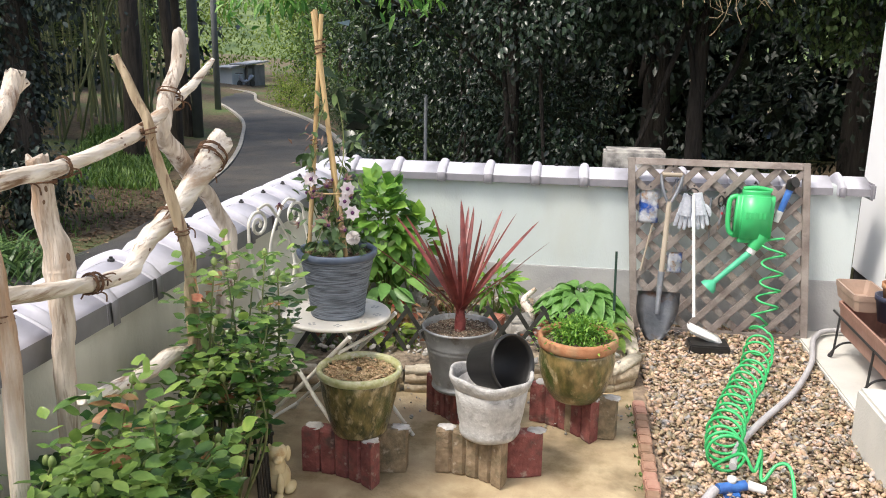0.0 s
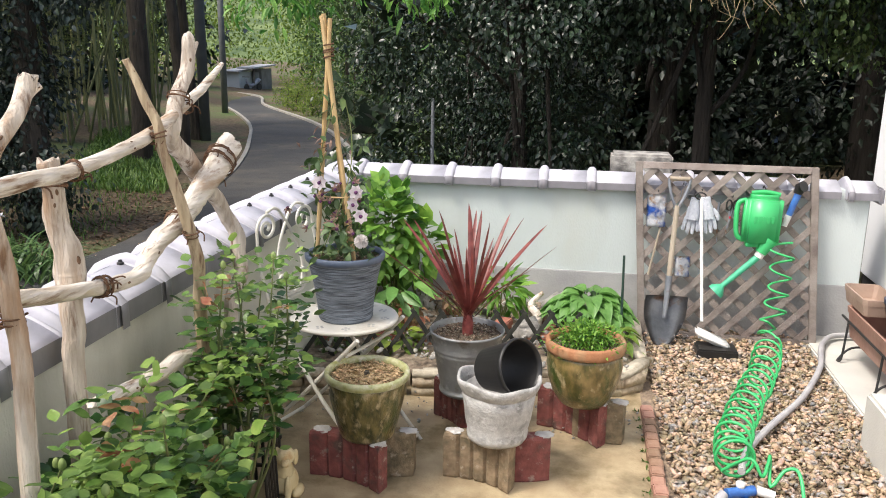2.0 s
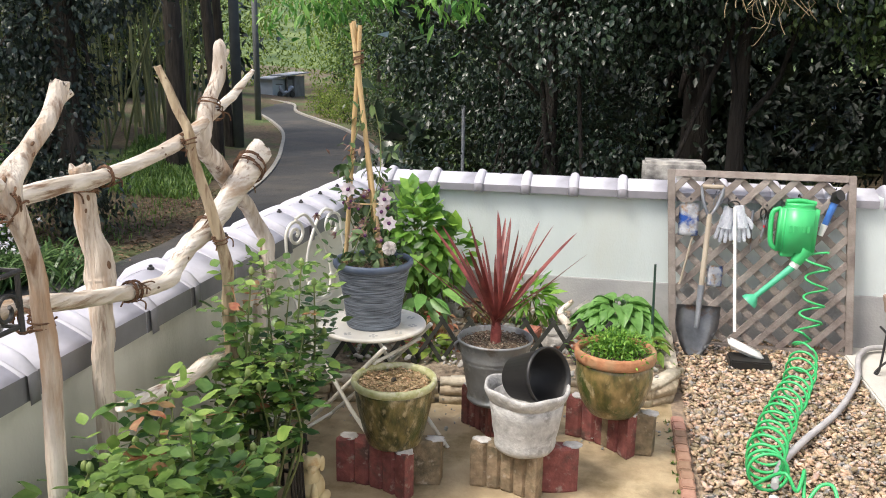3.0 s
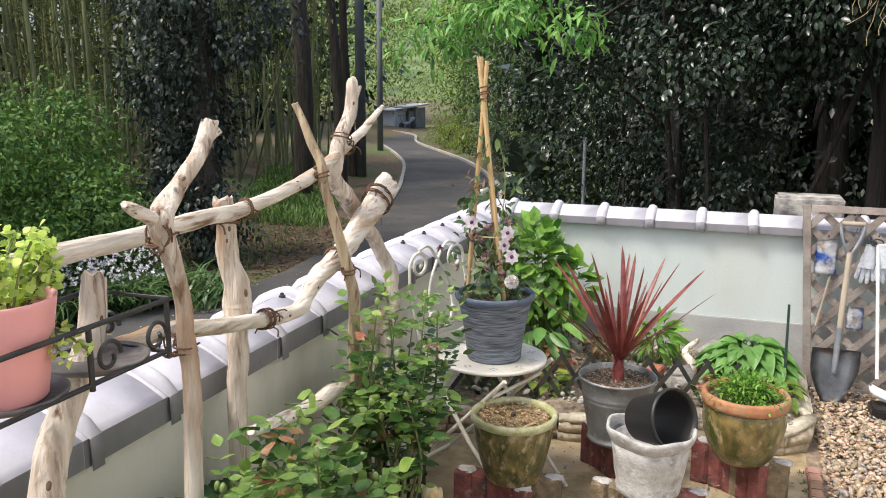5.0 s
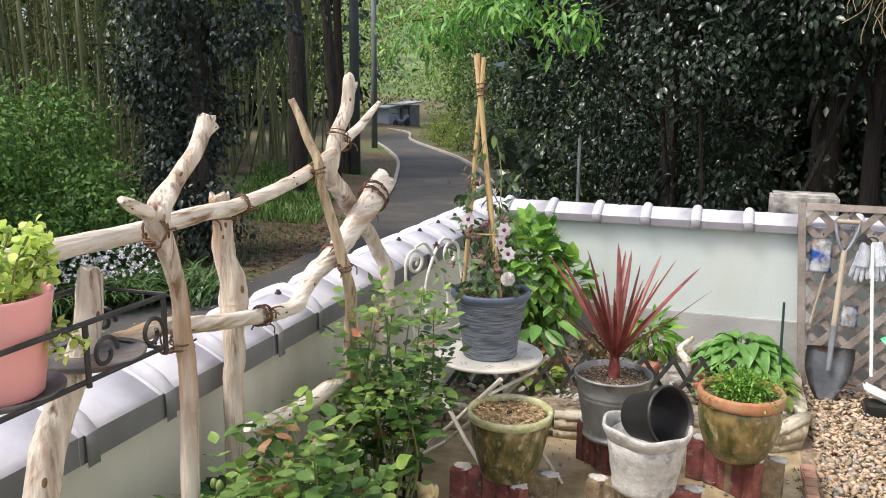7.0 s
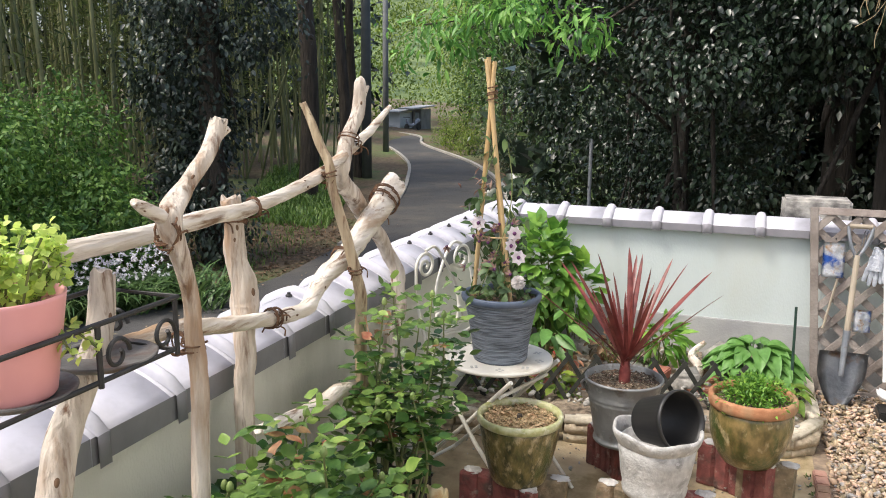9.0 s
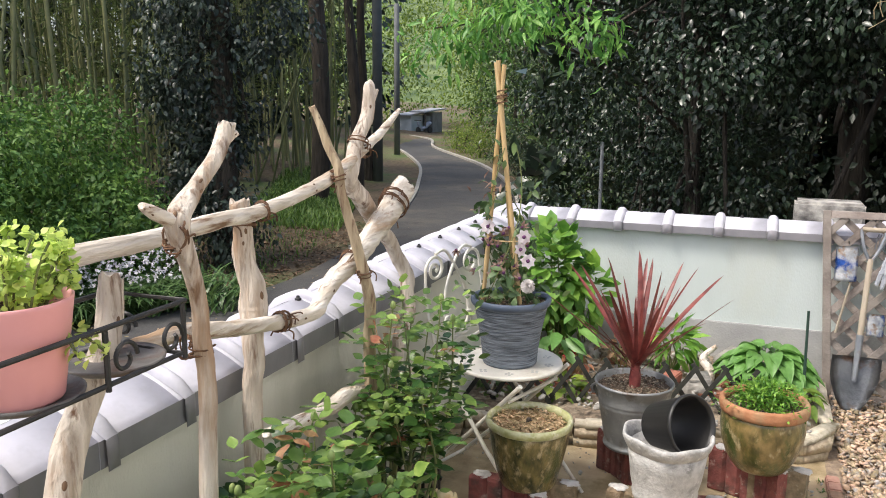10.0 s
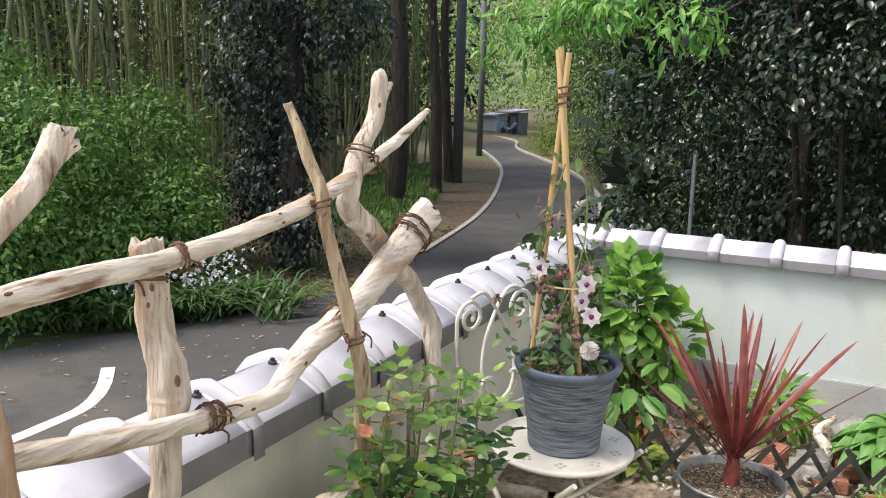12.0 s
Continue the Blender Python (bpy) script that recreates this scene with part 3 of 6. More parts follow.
# big dark tree and shrubs across the lane
_rh = random.Random(77)
tree("holly_tree", (-7.5, 10.6, -.9), 6.5, .16, [((_rh.uniform(-.8, .8) * (.6 + .1 * k / 2), _rh.uniform(-.6, .3), .6 + k * .34), (_rh.uniform(.55, .8), .6, _rh.uniform(.4, .6))) for k in range(19)],
     M_LEAF_DARK2, 26, .085, .14, "broad dark holly-like tree on the far side of the lane", 1.0, 800, 7, seed=140, template=LEAF8, droop=-.4)
for i, (x, y, r, mt) in enumerate([(-8.7, 7.3, 1.35, M_LEAF_SHRUB), (-8.0, 6.2, .95, M_LEAF_SHRUB), (-9.0, 9.0, 1.3, M_LEAF_SHRUB), (-9.2, 5.6, 1.2, M_LEAF_SHRUB), (-10.2, 7.0, 1.7, M_LEAF_SHRUB), (-7.8, 8.5, .75, M_LEAF_SHRUB), (-7.7, 7.3, .55, M_LEAF_SHRUB)]):
    tree("verge_shrub", (x, y, -1), r * 1.5, .04, [((0, 0, r * .7), (r, r, r * .7)), ((.1, 0, r * 1.4), (r * .8, r * .8, r * .6))],
         mt, 16, .085, .12, "fresh green shrub at the edge of the grove", .9, int(380 * r + 100), 5, seed=160 + i, group="shrubs across the lane")
# cedars
for i, (x, y, r) in enumerate([(-10.1, 17.9, .19), (-10.3, 20.2, .13), (-11.2, 22.8, .12), (-13.5, 19, .2)]):
    e = thing("cedar_tree", (x, y, -1), "tall straight cedar trunk beside the lane", "tree", "cedars by the lane")
    pts = [(x + .15 * math.sin(k * .7 + i), y, -1.4 + k * 1.3) for k in range(11)]
    part("trunk", tube(pts, rads(11, [r * 1.35, r, r * .9, r * .6]), 14, knobby=.15, seed=i), M_BARK, e, smooth=True)
    rng = np.random.default_rng(200 + i)
    v, f = scatter(*LEAF4, clump_leaves(rng, (x, y, 11), (2.2, 2.2, 3.0), 160, 14, .28, .3, .5, shell=.3))
    part_np("crown", v, f, M_LEAF_DARK2, e)
# bamboo grove: one mass of culms and one of leaves
_cv, _cf, _n0 = [], [], 0
_lp = []
for i in range(330):
    u, w = _rng.random(), _rng.random()
    x, y = -9.6 - 9 * u - .3 * 12 * w, 6.5 + 20 * w
    if x > -7.8 - .3 * max(0, y - 10):
        continue
    h, r = 8 + 3 * _rng.random(), .026 + .026 * _rng.random()
    lx, ly = _rng.normal(0, .07 if _rng.random() < .85 else .3, 2)
    for k in range(9):
        z = -1.2 + h * k / 8
        bend = (k / 8) ** 2
        for s in range(6):
            a = s * math.pi / 3
            _cv.append((x + lx * h * (k / 8) * .5 + bend * lx + r * (1 - .5 * k / 8) * math.cos(a), y + ly * h * k / 16 + r * (1 - .5 * k / 8) * math.sin(a), z))
    for k in range(8):
        for s in range(6):
            _cf.append((_n0 + k * 6 + s, _n0 + k * 6 + (s + 1) % 6, _n0 + k * 6 + 6 + (s + 1) % 6, _n0 + k * 6 + 6 + s))
    _n0 += 54
    for k in range(46):
        z = 1.0 + (h - 1.2) * _rng.random() ** .7
        _lp.append((x + lx * z * .5 + _rng.normal(0, .5), y + _rng.normal(0, .5), z))
grove = thing("bamboo_grove", (-13, 14, -1), "shady grove of many slender green bamboo culms", "bamboo", kind="stuff")
part_np("culms", _cv, _cf, M_BAMBOO, grove, smooth=True)
_lp = np.repeat(np.array(_lp), 5, axis=0) + _rng.normal(0, .12, (len(_lp) * 5, 3))
_ld = _rng.normal(0, 1, _lp.shape) + np.array([0, 0, -.5])
v, f = scatter(*LEAF4, poses(_lp, _ld, .16 + .08 * _rng.random(len(_lp)), .35, rng=_rng))
part_np("foliage", v, f, M_LEAF_BAMBOO, grove)
# dark woodland behind the grove and the thicket
_wp = []
for i in range(2600):
    u = _rng.random()
    _wp.append((-24 - 6 * _rng.random() + 3 * math.sin(u * 20), -2 + 50 * u, -1 + 13 * _rng.random()))
for i in range(2400):
    u = _rng.random()
    _wp.append((-4 + 22 * u, 15 + 4 * _rng.random(), -1 + 10 * _rng.random()))
_wp = np.repeat(np.array(_wp), 9, axis=0) + _rng.normal(0, .45, (len(_wp) * 9, 3))
v, f = scatter(*LEAF4, poses(_wp, _rng.normal(0, 1, _wp.shape) + np.array([0, 0, -.4]), .5 + .2 * _rng.random(len(_wp)), .9, rng=_rng))
part_np("far_wood", v, f, M_LEAF_DARK, None)
tagged(bpy.data.objects["far_wood"], "dark dense woodland in the distance", "woodland", kind="stuff")
# iris bed with white flowers
iris = thing("iris_bed", (-6.4, 7.6, -1), "clumps of strap-leaved iris with pale flowers by the lane", "flower bed", kind="stuff")
_ip, _fl = [], []
for i in range(46):
    u = _rng.random()
    c = np.array([-7.7 + 1.9 * u + _rng.normal(0, .12), 6.9 + 1.9 * u + _rng.normal(0, .3), -1.0])
    _ip.append(c + np.column_stack([_rng.normal(0, .1, (34, 2)), np.zeros(34)]))
    if u < .58:
        _fl.append(c + np.column_stack([_rng.normal(0, .19, (8, 2)), .38 + .30 * _rng.random(8)]))
_ip, _fl = np.concatenate(_ip), np.concatenate(_fl)
_ang = _rng.random(len(_ip)) * 6.283
v, f = scatter(*ARCH, poses(_ip, np.column_stack([.8 * np.cos(_ang), .8 * np.sin(_ang), .6 + .5 * _rng.random(len(_ip))]), .40 + .30 * _rng.random(len(_ip)), .05, roll=.1, rng=_rng))
part_np("blades", v, f, M_LEAF_IRIS, iris)
_fl = np.repeat(_fl, 6, axis=0)
v, f = scatter(*LEAF4, poses(_fl, _rng.normal(0, 1, _fl.shape) + [0, 0, .3], .042, 1.1, rng=_rng))
part_np("flowers", v, f, M_PETAL, iris)
# verge grass
_gp = []
while len(_gp) < 15000:
    x, y = -6.4 - 7 * _rng.random(), 7.5 + 22 * _rng.random()
    if y < 14 and _rng.random() < .8:
        continue
    k = -6.62 - (.30 * max(0, y - 11.5) + .012 * max(0, y - 12) ** 2)
    if k - 2.6 < x < k - .05:
        _gp.append((x, y, ground_height(x, y)))
_gp = np.array(_gp)
_ang = _rng.random(len(_gp)) * 6.283
v, f = scatter(*BLADE, poses(_gp, np.column_stack([.5 * np.cos(_ang), .5 * np.sin(_ang), np.ones(len(_gp))]), (.07 + .11 * _rng.random(len(_gp))) * np.where(_gp[:, 1] < 14, .8, 1.3), .14, roll=.1, rng=_rng))
tagged(part_np("verge_grass", v, f, M_LEAF_GRASS), "rough green grass on the verge", "grass", kind="stuff")
# poles
for x, y, h, r in ((-10.76, 22.7, 9, .15), (-14.5, 32.4, 6.2, .13)):
    tagged(part("utility_pole", lathe([(r, -.3), (r * .95, h * .5), (r * .85, h), (0, h + .02)], (x, y, -1), 16), M_POLE, smooth=True), "slim dark grey utility pole on the verge", "pole", "poles along the lane")
tagged(part("signpost", lathe([(.018, -.3), (.018, 2.1), (0, 2.11)], (-1.45, 8.3, -1), 10), pmat("galvanised", (.2, .21, .22), (.28, .29, .3), 5, .6), smooth=True), "thin galvanised post in front of the thicket", "post")
# far house with scooter
fh = thing("far_house", (-21.5, 50.5, -1), "small grey-walled house at the end of the lane", "house")
part("wall", box(-22.6, -21.5, 50.2, 53, -1.3, .12, .02), pmat("grey_wall", (.55, .60, .64), (.64, .68, .70), 2, .8), fh)
# shade of the porch recess is put into this wall's colour
part("porch_wall", box(-21.48, -20.8, 52.2, 54, -1.3, .3, .02), pmat("shade_wall", (.16, .16, .16), (.24, .24, .24), 2, .8), fh)
part("window", box(-21.35, -20.95, 52.12, 52.19, -.45, .1, .01), pmat("glass_pale", (.42, .44, .46), (.55, .57, .58), 2, .2), fh)
part("porch_post", box(-20.72, -20.64, 50.6, 50.68, -1.3, .32, .01), pmat("porch_wood", (.10, .09, .08), (.16, .15, .13), 4, .8), fh)
M_ROOF = pmat("slate_roof", (.32, .33, .36), (.42, .43, .46), 4, .6, objrand=.1)
for x0, x1, y0, y1, z in ((-22.8, -21.35, 49.9, 53.2, .12), (-21.7, -20.55, 50.3, 54.2, .34)):
    bm = box(x0, x1, y0, y1, z, z + .09, .02)
    for v_ in bm.verts:
        v_.co.z += .04 * (v_.co.y - y0)
    part("roof", bm, M_ROOF, fh)
sc = thing("scooter", (-20.75, 50.6, -1), "small parked scooter in front of the house", "scooter")
for dy in (-.55, .55):
    part("wheel", lathe([(.0, -.05), (.2, -.05), (.24, 0), (.2, .05), (0, .05)], (0, 0, 0), 14), M_IRON, sc).matrix_basis = pose(-20.75 + dy * .35, 50.6 + dy, -.80, 90, 0, 70)
part("body", tube(spline([(-20.95, 50.0, -.25), (-20.9, 50.2, -.60), (-20.75, 50.6, -.66), (-20.6, 50.95, -.40), (-20.55, 51.2, -.36)], 12), rads(13, [.05, .12, .1, .16, .1]), 8), pmat("scooter_blue", (.25, .28, .35), (.4, .42, .48), 5, .4), sc, smooth=True)
part("handlebar", tube([(-21.2, 50.05, -.15), (-20.7, 49.95, -.15)], .025, 6), M_IRON, sc)
# distant hillside
bm = bmesh.new()
_g = [[bm.verts.new((-130 + i * 8, 110 + j * 10, -2 + 3.2 * j + 3 * noise.noise(Vector((i * .3, j * .3, 4))))) for i in range(34)] for j in range(12)]
for j in range(11):
    for i in range(33):
        bm.faces.new((_g[j][i], _g[j][i + 1], _g[j + 1][i + 1], _g[j + 1][i]))
tagged(part("backdrop", bm, M_HILL, smooth=True), "hazy pale green hillside beyond the lane", "hill", kind="structure")
# leaf litter under the trees across the lane
_lt = np.column_stack([-6.05 - 4.2 * _rng.random(5200) ** 1.2, 7.8 + 7.5 * _rng.random(5200), np.zeros(5200)])
_lt[:, 2] = [ground_height(x, y) + .012 for x, y in _lt[:, :2]]
v, f = scatter(*LEAF4, poses(_lt, _rng.normal(0, 1, _lt.shape) * [1, 1, .25], .05 + .06 * _rng.random(len(_lt)), .7, rng=_rng, roll=.3))
tagged(part_np("leaf_litter", v, f, pmat("brown_litter", (.10, .065, .035), (.27, .19, .11), 12, .9, island=.5)), "brown dead leaves covering the woodland verge", "leaves", kind="stuff")
# fallen leaves on the asphalt and dry vines in the thicket
_fp = np.column_stack([-7.2 + 4.6 * _rng.random(420), 3.0 + 7.5 * _rng.random(420), np.full(420, ROAD_Z + .036)])
v, f = scatter(*LEAF4, poses(_fp, _rng.normal(0, 1, _fp.shape) * [1, 1, .08], .03 + .04 * _rng.random(420), .8))
tagged(part_np("fallen_leaves", v, f, pmat("dry_leaf", (.26, .18, .09), (.45, .36, .22), 30, .9, island=.3)), "pale fallen leaves strewn over the asphalt", "leaves", kind="stuff")
vines = thing("dry_vines", (1.2, 6.95, 2.0), "tangle of dry brown vines hanging in the thicket", "vine", kind="stuff")
bm = bmesh.new()
for k in range(120):
    x0, z0 = .82 + .55 * _vr.random() + (.3 if k % 3 == 0 else 0), 2.30 + .55 * _vr.random()
    q = [Vector((x0, 6.85 - .25 * _vr.random(), z0))]
    for j in range(6):
        q.append(q[-1] + Vector((_vr.uniform(-.10, .10), _vr.uniform(-.03, .03), -_vr.uniform(-.01, .15))))
    tube(spline(q, 10), .0028, 4, bm)
part("vine", bm, pmat("dry_vine", (.26, .19, .10), (.48, .38, .23), 20, .9), vines)

# ---- garden: walls' foot, bed and gravel ----


def bed_front(x):
    return BED_FRONT[0] + BED_FRONT[1] * (x + 1.3)


bm = bmesh.new()
_g = []
for j in range(21):
    row = []
    for i in range(33):
        x = -1.3 + 1.63 * i / 32
        y0 = bed_front(x) + .07
        y = y0 + (4.915 - y0) * j / 20
        row.append(bm.verts.new((x, y, .075 + .03 * noise.noise(Vector((x * 6, y * 6, 1))) + .05 * j / 20)))
    _g.append(row)
for j in range(20):
    for i in range(32):
        bm.faces.new((_g[j][i], _g[j][i + 1], _g[j + 1][i + 1], _g[j + 1][i]))
tagged(part("garden_bed", bm, M_SOIL, smooth=True), "dark crumbly soil of the corner flower bed", "flower bed", kind="structure")


def stone_mesh(name, sx, sy, sz, mat, seed, rough=.12, bev=.16, soft=True):
    """A worn rounded block about the origin, base at z 0."""
    bm = bmesh.new()
    bmesh.ops.create_cube(bm, size=1)
    bmesh.ops.bevel(bm, geom=bm.edges[:], offset=bev, segments=2, affect='EDGES')
    for v in bm.verts:
        n = noise.noise_vector(v.co * 2.3 + Vector((seed * 3.1, seed, 0)))
        v.co += n * rough
        v.co = Vector((v.co.x * sx, v.co.y * sy, (v.co.z + .5) * sz))
    for f in bm.faces:
        f.smooth = soft
    return as_mesh(name, bm, [mat])


_bs = [stone_mesh("border_stone", .15, .062, .05, M_BORDER, k, .07, .12, True) for k in range(5)]
_cs = [stone_mesh("coping_stone", .30, .066, .036, M_COPING, 10 + k, .03, .16, True) for k in range(4)]
border = thing("stone_border", (.2, 3.9, 0), "low cream stone edging round the flower bed", "garden edging")
_path = []
x = -1.29
while x < .30:
    _path.append((x, bed_front(x), math.degrees(math.atan(BED_FRONT[1]))))
    x += .163
_path += [(.285, 3.955, 40), (.34, 4.06, 78)]
y = 4.20
while y < 4.86:
    _path.append((.35, y, 90))
    y += .165
for i, (x, y, a) in enumerate(_path):
    for lay in range(2):
        shared("border_stone", _bs[(i + lay * 2) % 5], border, pose(x + .01 * lay, y, -.01 + .047 * lay, rz=a + random.uniform(-3, 3)))
    if i % 2 == 0:
        x2, y2, a2 = _path[min(i + 1, len(_path) - 1)]
        shared("coping_stone", _cs[i % 4], border, pose((x + x2) / 2, (y + y2) / 2, .083, rz=(a + a2) / 2 + random.uniform(-2, 2)))

# brick edging between patio and gravel
edging = thing("brick_edging", (.352, 3.2, 0), "single row of small brown bricks beside the gravel", "garden edging")
_bk = as_mesh("brick", box(-.026, .026, -.034, .034, -.04, .03, .005), [M_BRICK])
for i in range(24):
    shared("brick", _bk, edging, pose(.358 + random.uniform(-.003, .003), 3.72 - .0715 * i, random.uniform(-.004, .004), random.uniform(-2, 2), 0, random.uniform(-3, 3)))

# gravel
_rg = np.random.default_rng(3)


def stones(n, x0, x1, y0, y1, smin, smax, z):
    bm = bmesh.new()
    bmesh.ops.create_icosphere(bm, subdivisions=1, radius=.5)
    tv = np.array([v.co[:] for v in bm.verts])
    tf = np.array([[v.index for v in f.verts] for f in bm.faces])
    bm.free()
    sh = _rg.normal(0, .075, (n, len(tv), 1)) + 1
    ang = _rg.random(n) * 6.283
    tilt = _rg.normal(0, .35, (n, 2))
    s = smin + (smax - smin) * _rg.random(n) ** 1.6
    v = tv[None] * sh * np.stack([s, s * (.55 + .3 * _rg.random(n)), s * (.3 + .3 * _rg.random(n))], 1)[:, None]
    c, q = np.cos(ang)[:, None], np.sin(ang)[:, None]
    X, Y, Z = v[..., 0], v[..., 1], v[..., 2]
    Z2 = Z + X * tilt[:, :1] + Y * tilt[:, 1:]
    P = np.stack([X * c - Y * q, X * q + Y * c, Z2], -1)
    P[..., 0] += (x0 + (x1 - x0) * _rg.random(n))[:, None]
    P[..., 1] += (y0 + (y1 - y0) * _rg.random(n))[:, None]
    P[..., 2] += (z + .022 * _rg.random(n))[:, None]
    f = tf[None] + (np.arange(n) * len(tv))[:, None, None]
    return P.reshape(-1, 3), f.reshape(-1, 3)


va, fa = stones(10500, .405, 1.28, 2.55, 4.90, .014, .042, .004)
vb, fb = stones(900, .405, 1.28, 1.2, 2.55, .03, .062, .004)
tagged(part_np("gravel", np.concatenate([va, vb]), np.concatenate([fa, fb + len(va)]), M_GRAVEL, smooth=True), "loose brown and grey river pebbles", "gravel", kind="stuff")
vb, fb = stones(620, -1.2, .3, 3.85, 4.85, .015, .05, .12)
tagged(part_np("bed_pebbles", vb, fb, M_ROCK, smooth=True), "small scattered stones on the bed's soil", "pebbles", kind="stuff")
vb, fb = stones(130, -1.28, .34, 3.40, 3.75, .008, .022, .0)
tagged(part_np("patio_grit", vb, fb, M_ROCK, smooth=True), "grit and crumbs along the foot of the edging", "grit", kind="stuff")

# ---- curved edging blocks under the pots ----


def edging_block(p, q, mat, label, height=.178, depth=.062, sag=.03):
    """Curved paver standing on edge from p to q, hollow side outwards, with upright grooves; mortar on its top ends."""
    p, q = Vector((*p, 0)), Vector((*q, 0))
    e = thing("edging_block", tuple((p + q) / 2), label, "paver", "pavers under the pots")
    d = (q - p)
    n = Vector((-d.y, d.x, 0)).normalized()
    bm = bmesh.new()
    N = 5
    per = 6
    front, back = [], []
    for i in range(N * per + 1):
        t = i / (N * per)
        o = sag * (1 - (2 * t - 1) ** 2)
        k = i % per
        g = .011 if (k == 0 and 0 < i < N * per) else 0
        c = p + d * t + n * o
        front.append(c + n * g)
        back.append(c + n * depth)
    rows = []
    for z, inset in ((0, .004), (.008, 0), (height - .01, 0), (height, .006)):
        ring = [bm.verts.new((v.x + n.x * inset, v.y + n.y * inset, z)) for v in front] + [bm.verts.new((v.x - n.x * inset, v.y - n.y * inset, z)) for v in reversed(back)]
        rows.append(ring)
    L = len(rows[0])
    for a, b in zip(rows, rows[1:]):
        for i in range(L):
            bm.faces.new((a[i], a[(i + 1) % L], b[(i + 1) % L], b[i]))
    half = L // 2
    for ring, flip in ((rows[0], True), (rows[-1], False)):
        for i in range(half - 1):
            f = (ring[i], ring[i + 1], ring[L - 2 - i], ring[L - 1 - i])
            bm.faces.new(tuple(reversed(f)) if flip else f)
    part("block", bm, mat, e)
    for t in (.1, .9):
        c = p + d * t + n * (sag * .4 + depth / 2)
        bm = bmesh.new()
        bmesh.ops.create_icosphere(bm, subdivisions=3, radius=1)
        for v in bm.verts:
            w = 1 + .35 * noise.noise(v.co * 2 + c * 9)
            v.co = c + (d.normalized() * v.co.x * .036 + n * v.co.y * .028) * w + Vector((0, 0, height - .002 + max(v.co.z, -.3) * .008 * w))
        part("mortar", bm, M_MORTAR, e, "crust of pale mortar", True)
    return e


RED, TAN = "dark red grooved concrete edging block under a pot", "tan grooved concrete edging block under a pot"
edging_block((-.925, 2.915), (-.64, 2.825), M_REDBLOCK, RED)
edging_block((-.545, 3.035), (-.77, 3.03), M_TANBLOCK, TAN, sag=.02)
edging_block((-.435, 2.998), (-.185, 2.915), M_TANBLOCK, TAN)
edging_block((-.05, 3.105), (-.28, 3.075), M_REDBLOCK, RED, sag=.02)
edging_block((-.115, 3.51), (.135, 3.335), M_REDBLOCK, RED)
edging_block((.25, 3.45), (.05, 3.50), M_TANBLOCK, TAN, sag=.02)
edging_block((-.565, 3.525), (-.43, 3.40), M_REDBLOCK, RED, sag=.015)
edging_block((-.275, 3.42), (-.42, 3.50), M_REDBLOCK, RED, sag=.015)

# ---- pots ----
M_OLIVE = pmat("olive_glaze", (0.028, 0.034, 0.008), (0.21, 0.165, 0.06), 34, 0.33, 0.5, 90, c3=(0.50, 0.41, 0.25), c3scale=24, c3amt=.34, c4=(0.042, 0.062, 0.012), c4scale=13, c4amt=.5, coat=.3, stretch=(1, 1, .5))
M_OLIVE_RIM = pmat("olive_rim", (0.32, 0.33, 0.12), (0.54, 0.54, 0.33), 40, 0.4, 0.3, 60, c3=(.62, .60, .48), c3scale=22, c3amt=.35, coat=.3)
M_WHITEPOT = pmat("lime_washed_clay", (0.36, 0.355, 0.34), (0.51, 0.50, 0.48), 40, 0.9, 0.4, 110, c3=(0.27, 0.265, 0.25), c3scale=18, c3amt=.36, c4=(.60, .59, .58), c4scale=30, c4amt=.12)
M_ZINC = pmat("dull_zinc", (0.20, 0.21, 0.21), (0.33, 0.34, 0.34), 9, 0.5, 0.2, 60, metal=.5, c3=(0.13, 0.09, 0.06), c3scale=7, c3amt=.2, c4=(.42, .43, .43), c4scale=16, c4amt=.25)
M_TERRA = pmat("terracotta_rim", (0.32, 0.14, 0.065), (0.46, 0.22, 0.11), 26, 0.85, 0.3, 60, c3=(0.3, 0.22, 0.12), c3scale=6)
M_TERRA_GL = pmat("mossy_brown_glaze", (0.065, 0.055, 0.016), (0.27, 0.19, 0.075), 30, 0.3, 0.3, 90, c3=(0.04, 0.068, 0.012), c3scale=11, c3amt=.62, c4=(0.40, 0.33, 0.19), c4scale=26, c4amt=.22, stretch=(1, 1, .6), coat=.4)
M_BLACKPL = pmat("black_plastic", (0.012, 0.012, 0.012), (0.022, 0.021, 0.02), 10, 0.45, 0.1, 60)
M_BLUEPOT = pmat("brushed_blue_grey", (0.04, 0.05, 0.065), (0.25, 0.29, 0.34), 30, 0.6, 0.9, 34, stretch=(.45, .45, 8))
M_BLUERIM = pmat("blue_rim", (0.075, 0.10, 0.15), (0.12, 0.15, 0.20), 14, 0.5, 0.2, 60)
M_POTSOIL = pmat("potting_mix", (0.04, 0.028, 0.02), (0.17, 0.11, 0.07), 55, 0.95, 0.8, 90, c3=(0.46, 0.40, 0.30), c3scale=85, c3amt=.45, island=.5)
M_PALESOIL = pmat("straw_mulch", (0.26, 0.17, 0.08), (0.58, 0.44, 0.26), 70, 0.95, 0.9, 90, c3=(0.13, 0.08, 0.04), c3scale=40, c3amt=.35, island=.3)
M_PINK = pmat("pink_plastic", (0.68, 0.30, 0.29), (0.76, 0.37, 0.36), 5, 0.45, 0.06, 60)


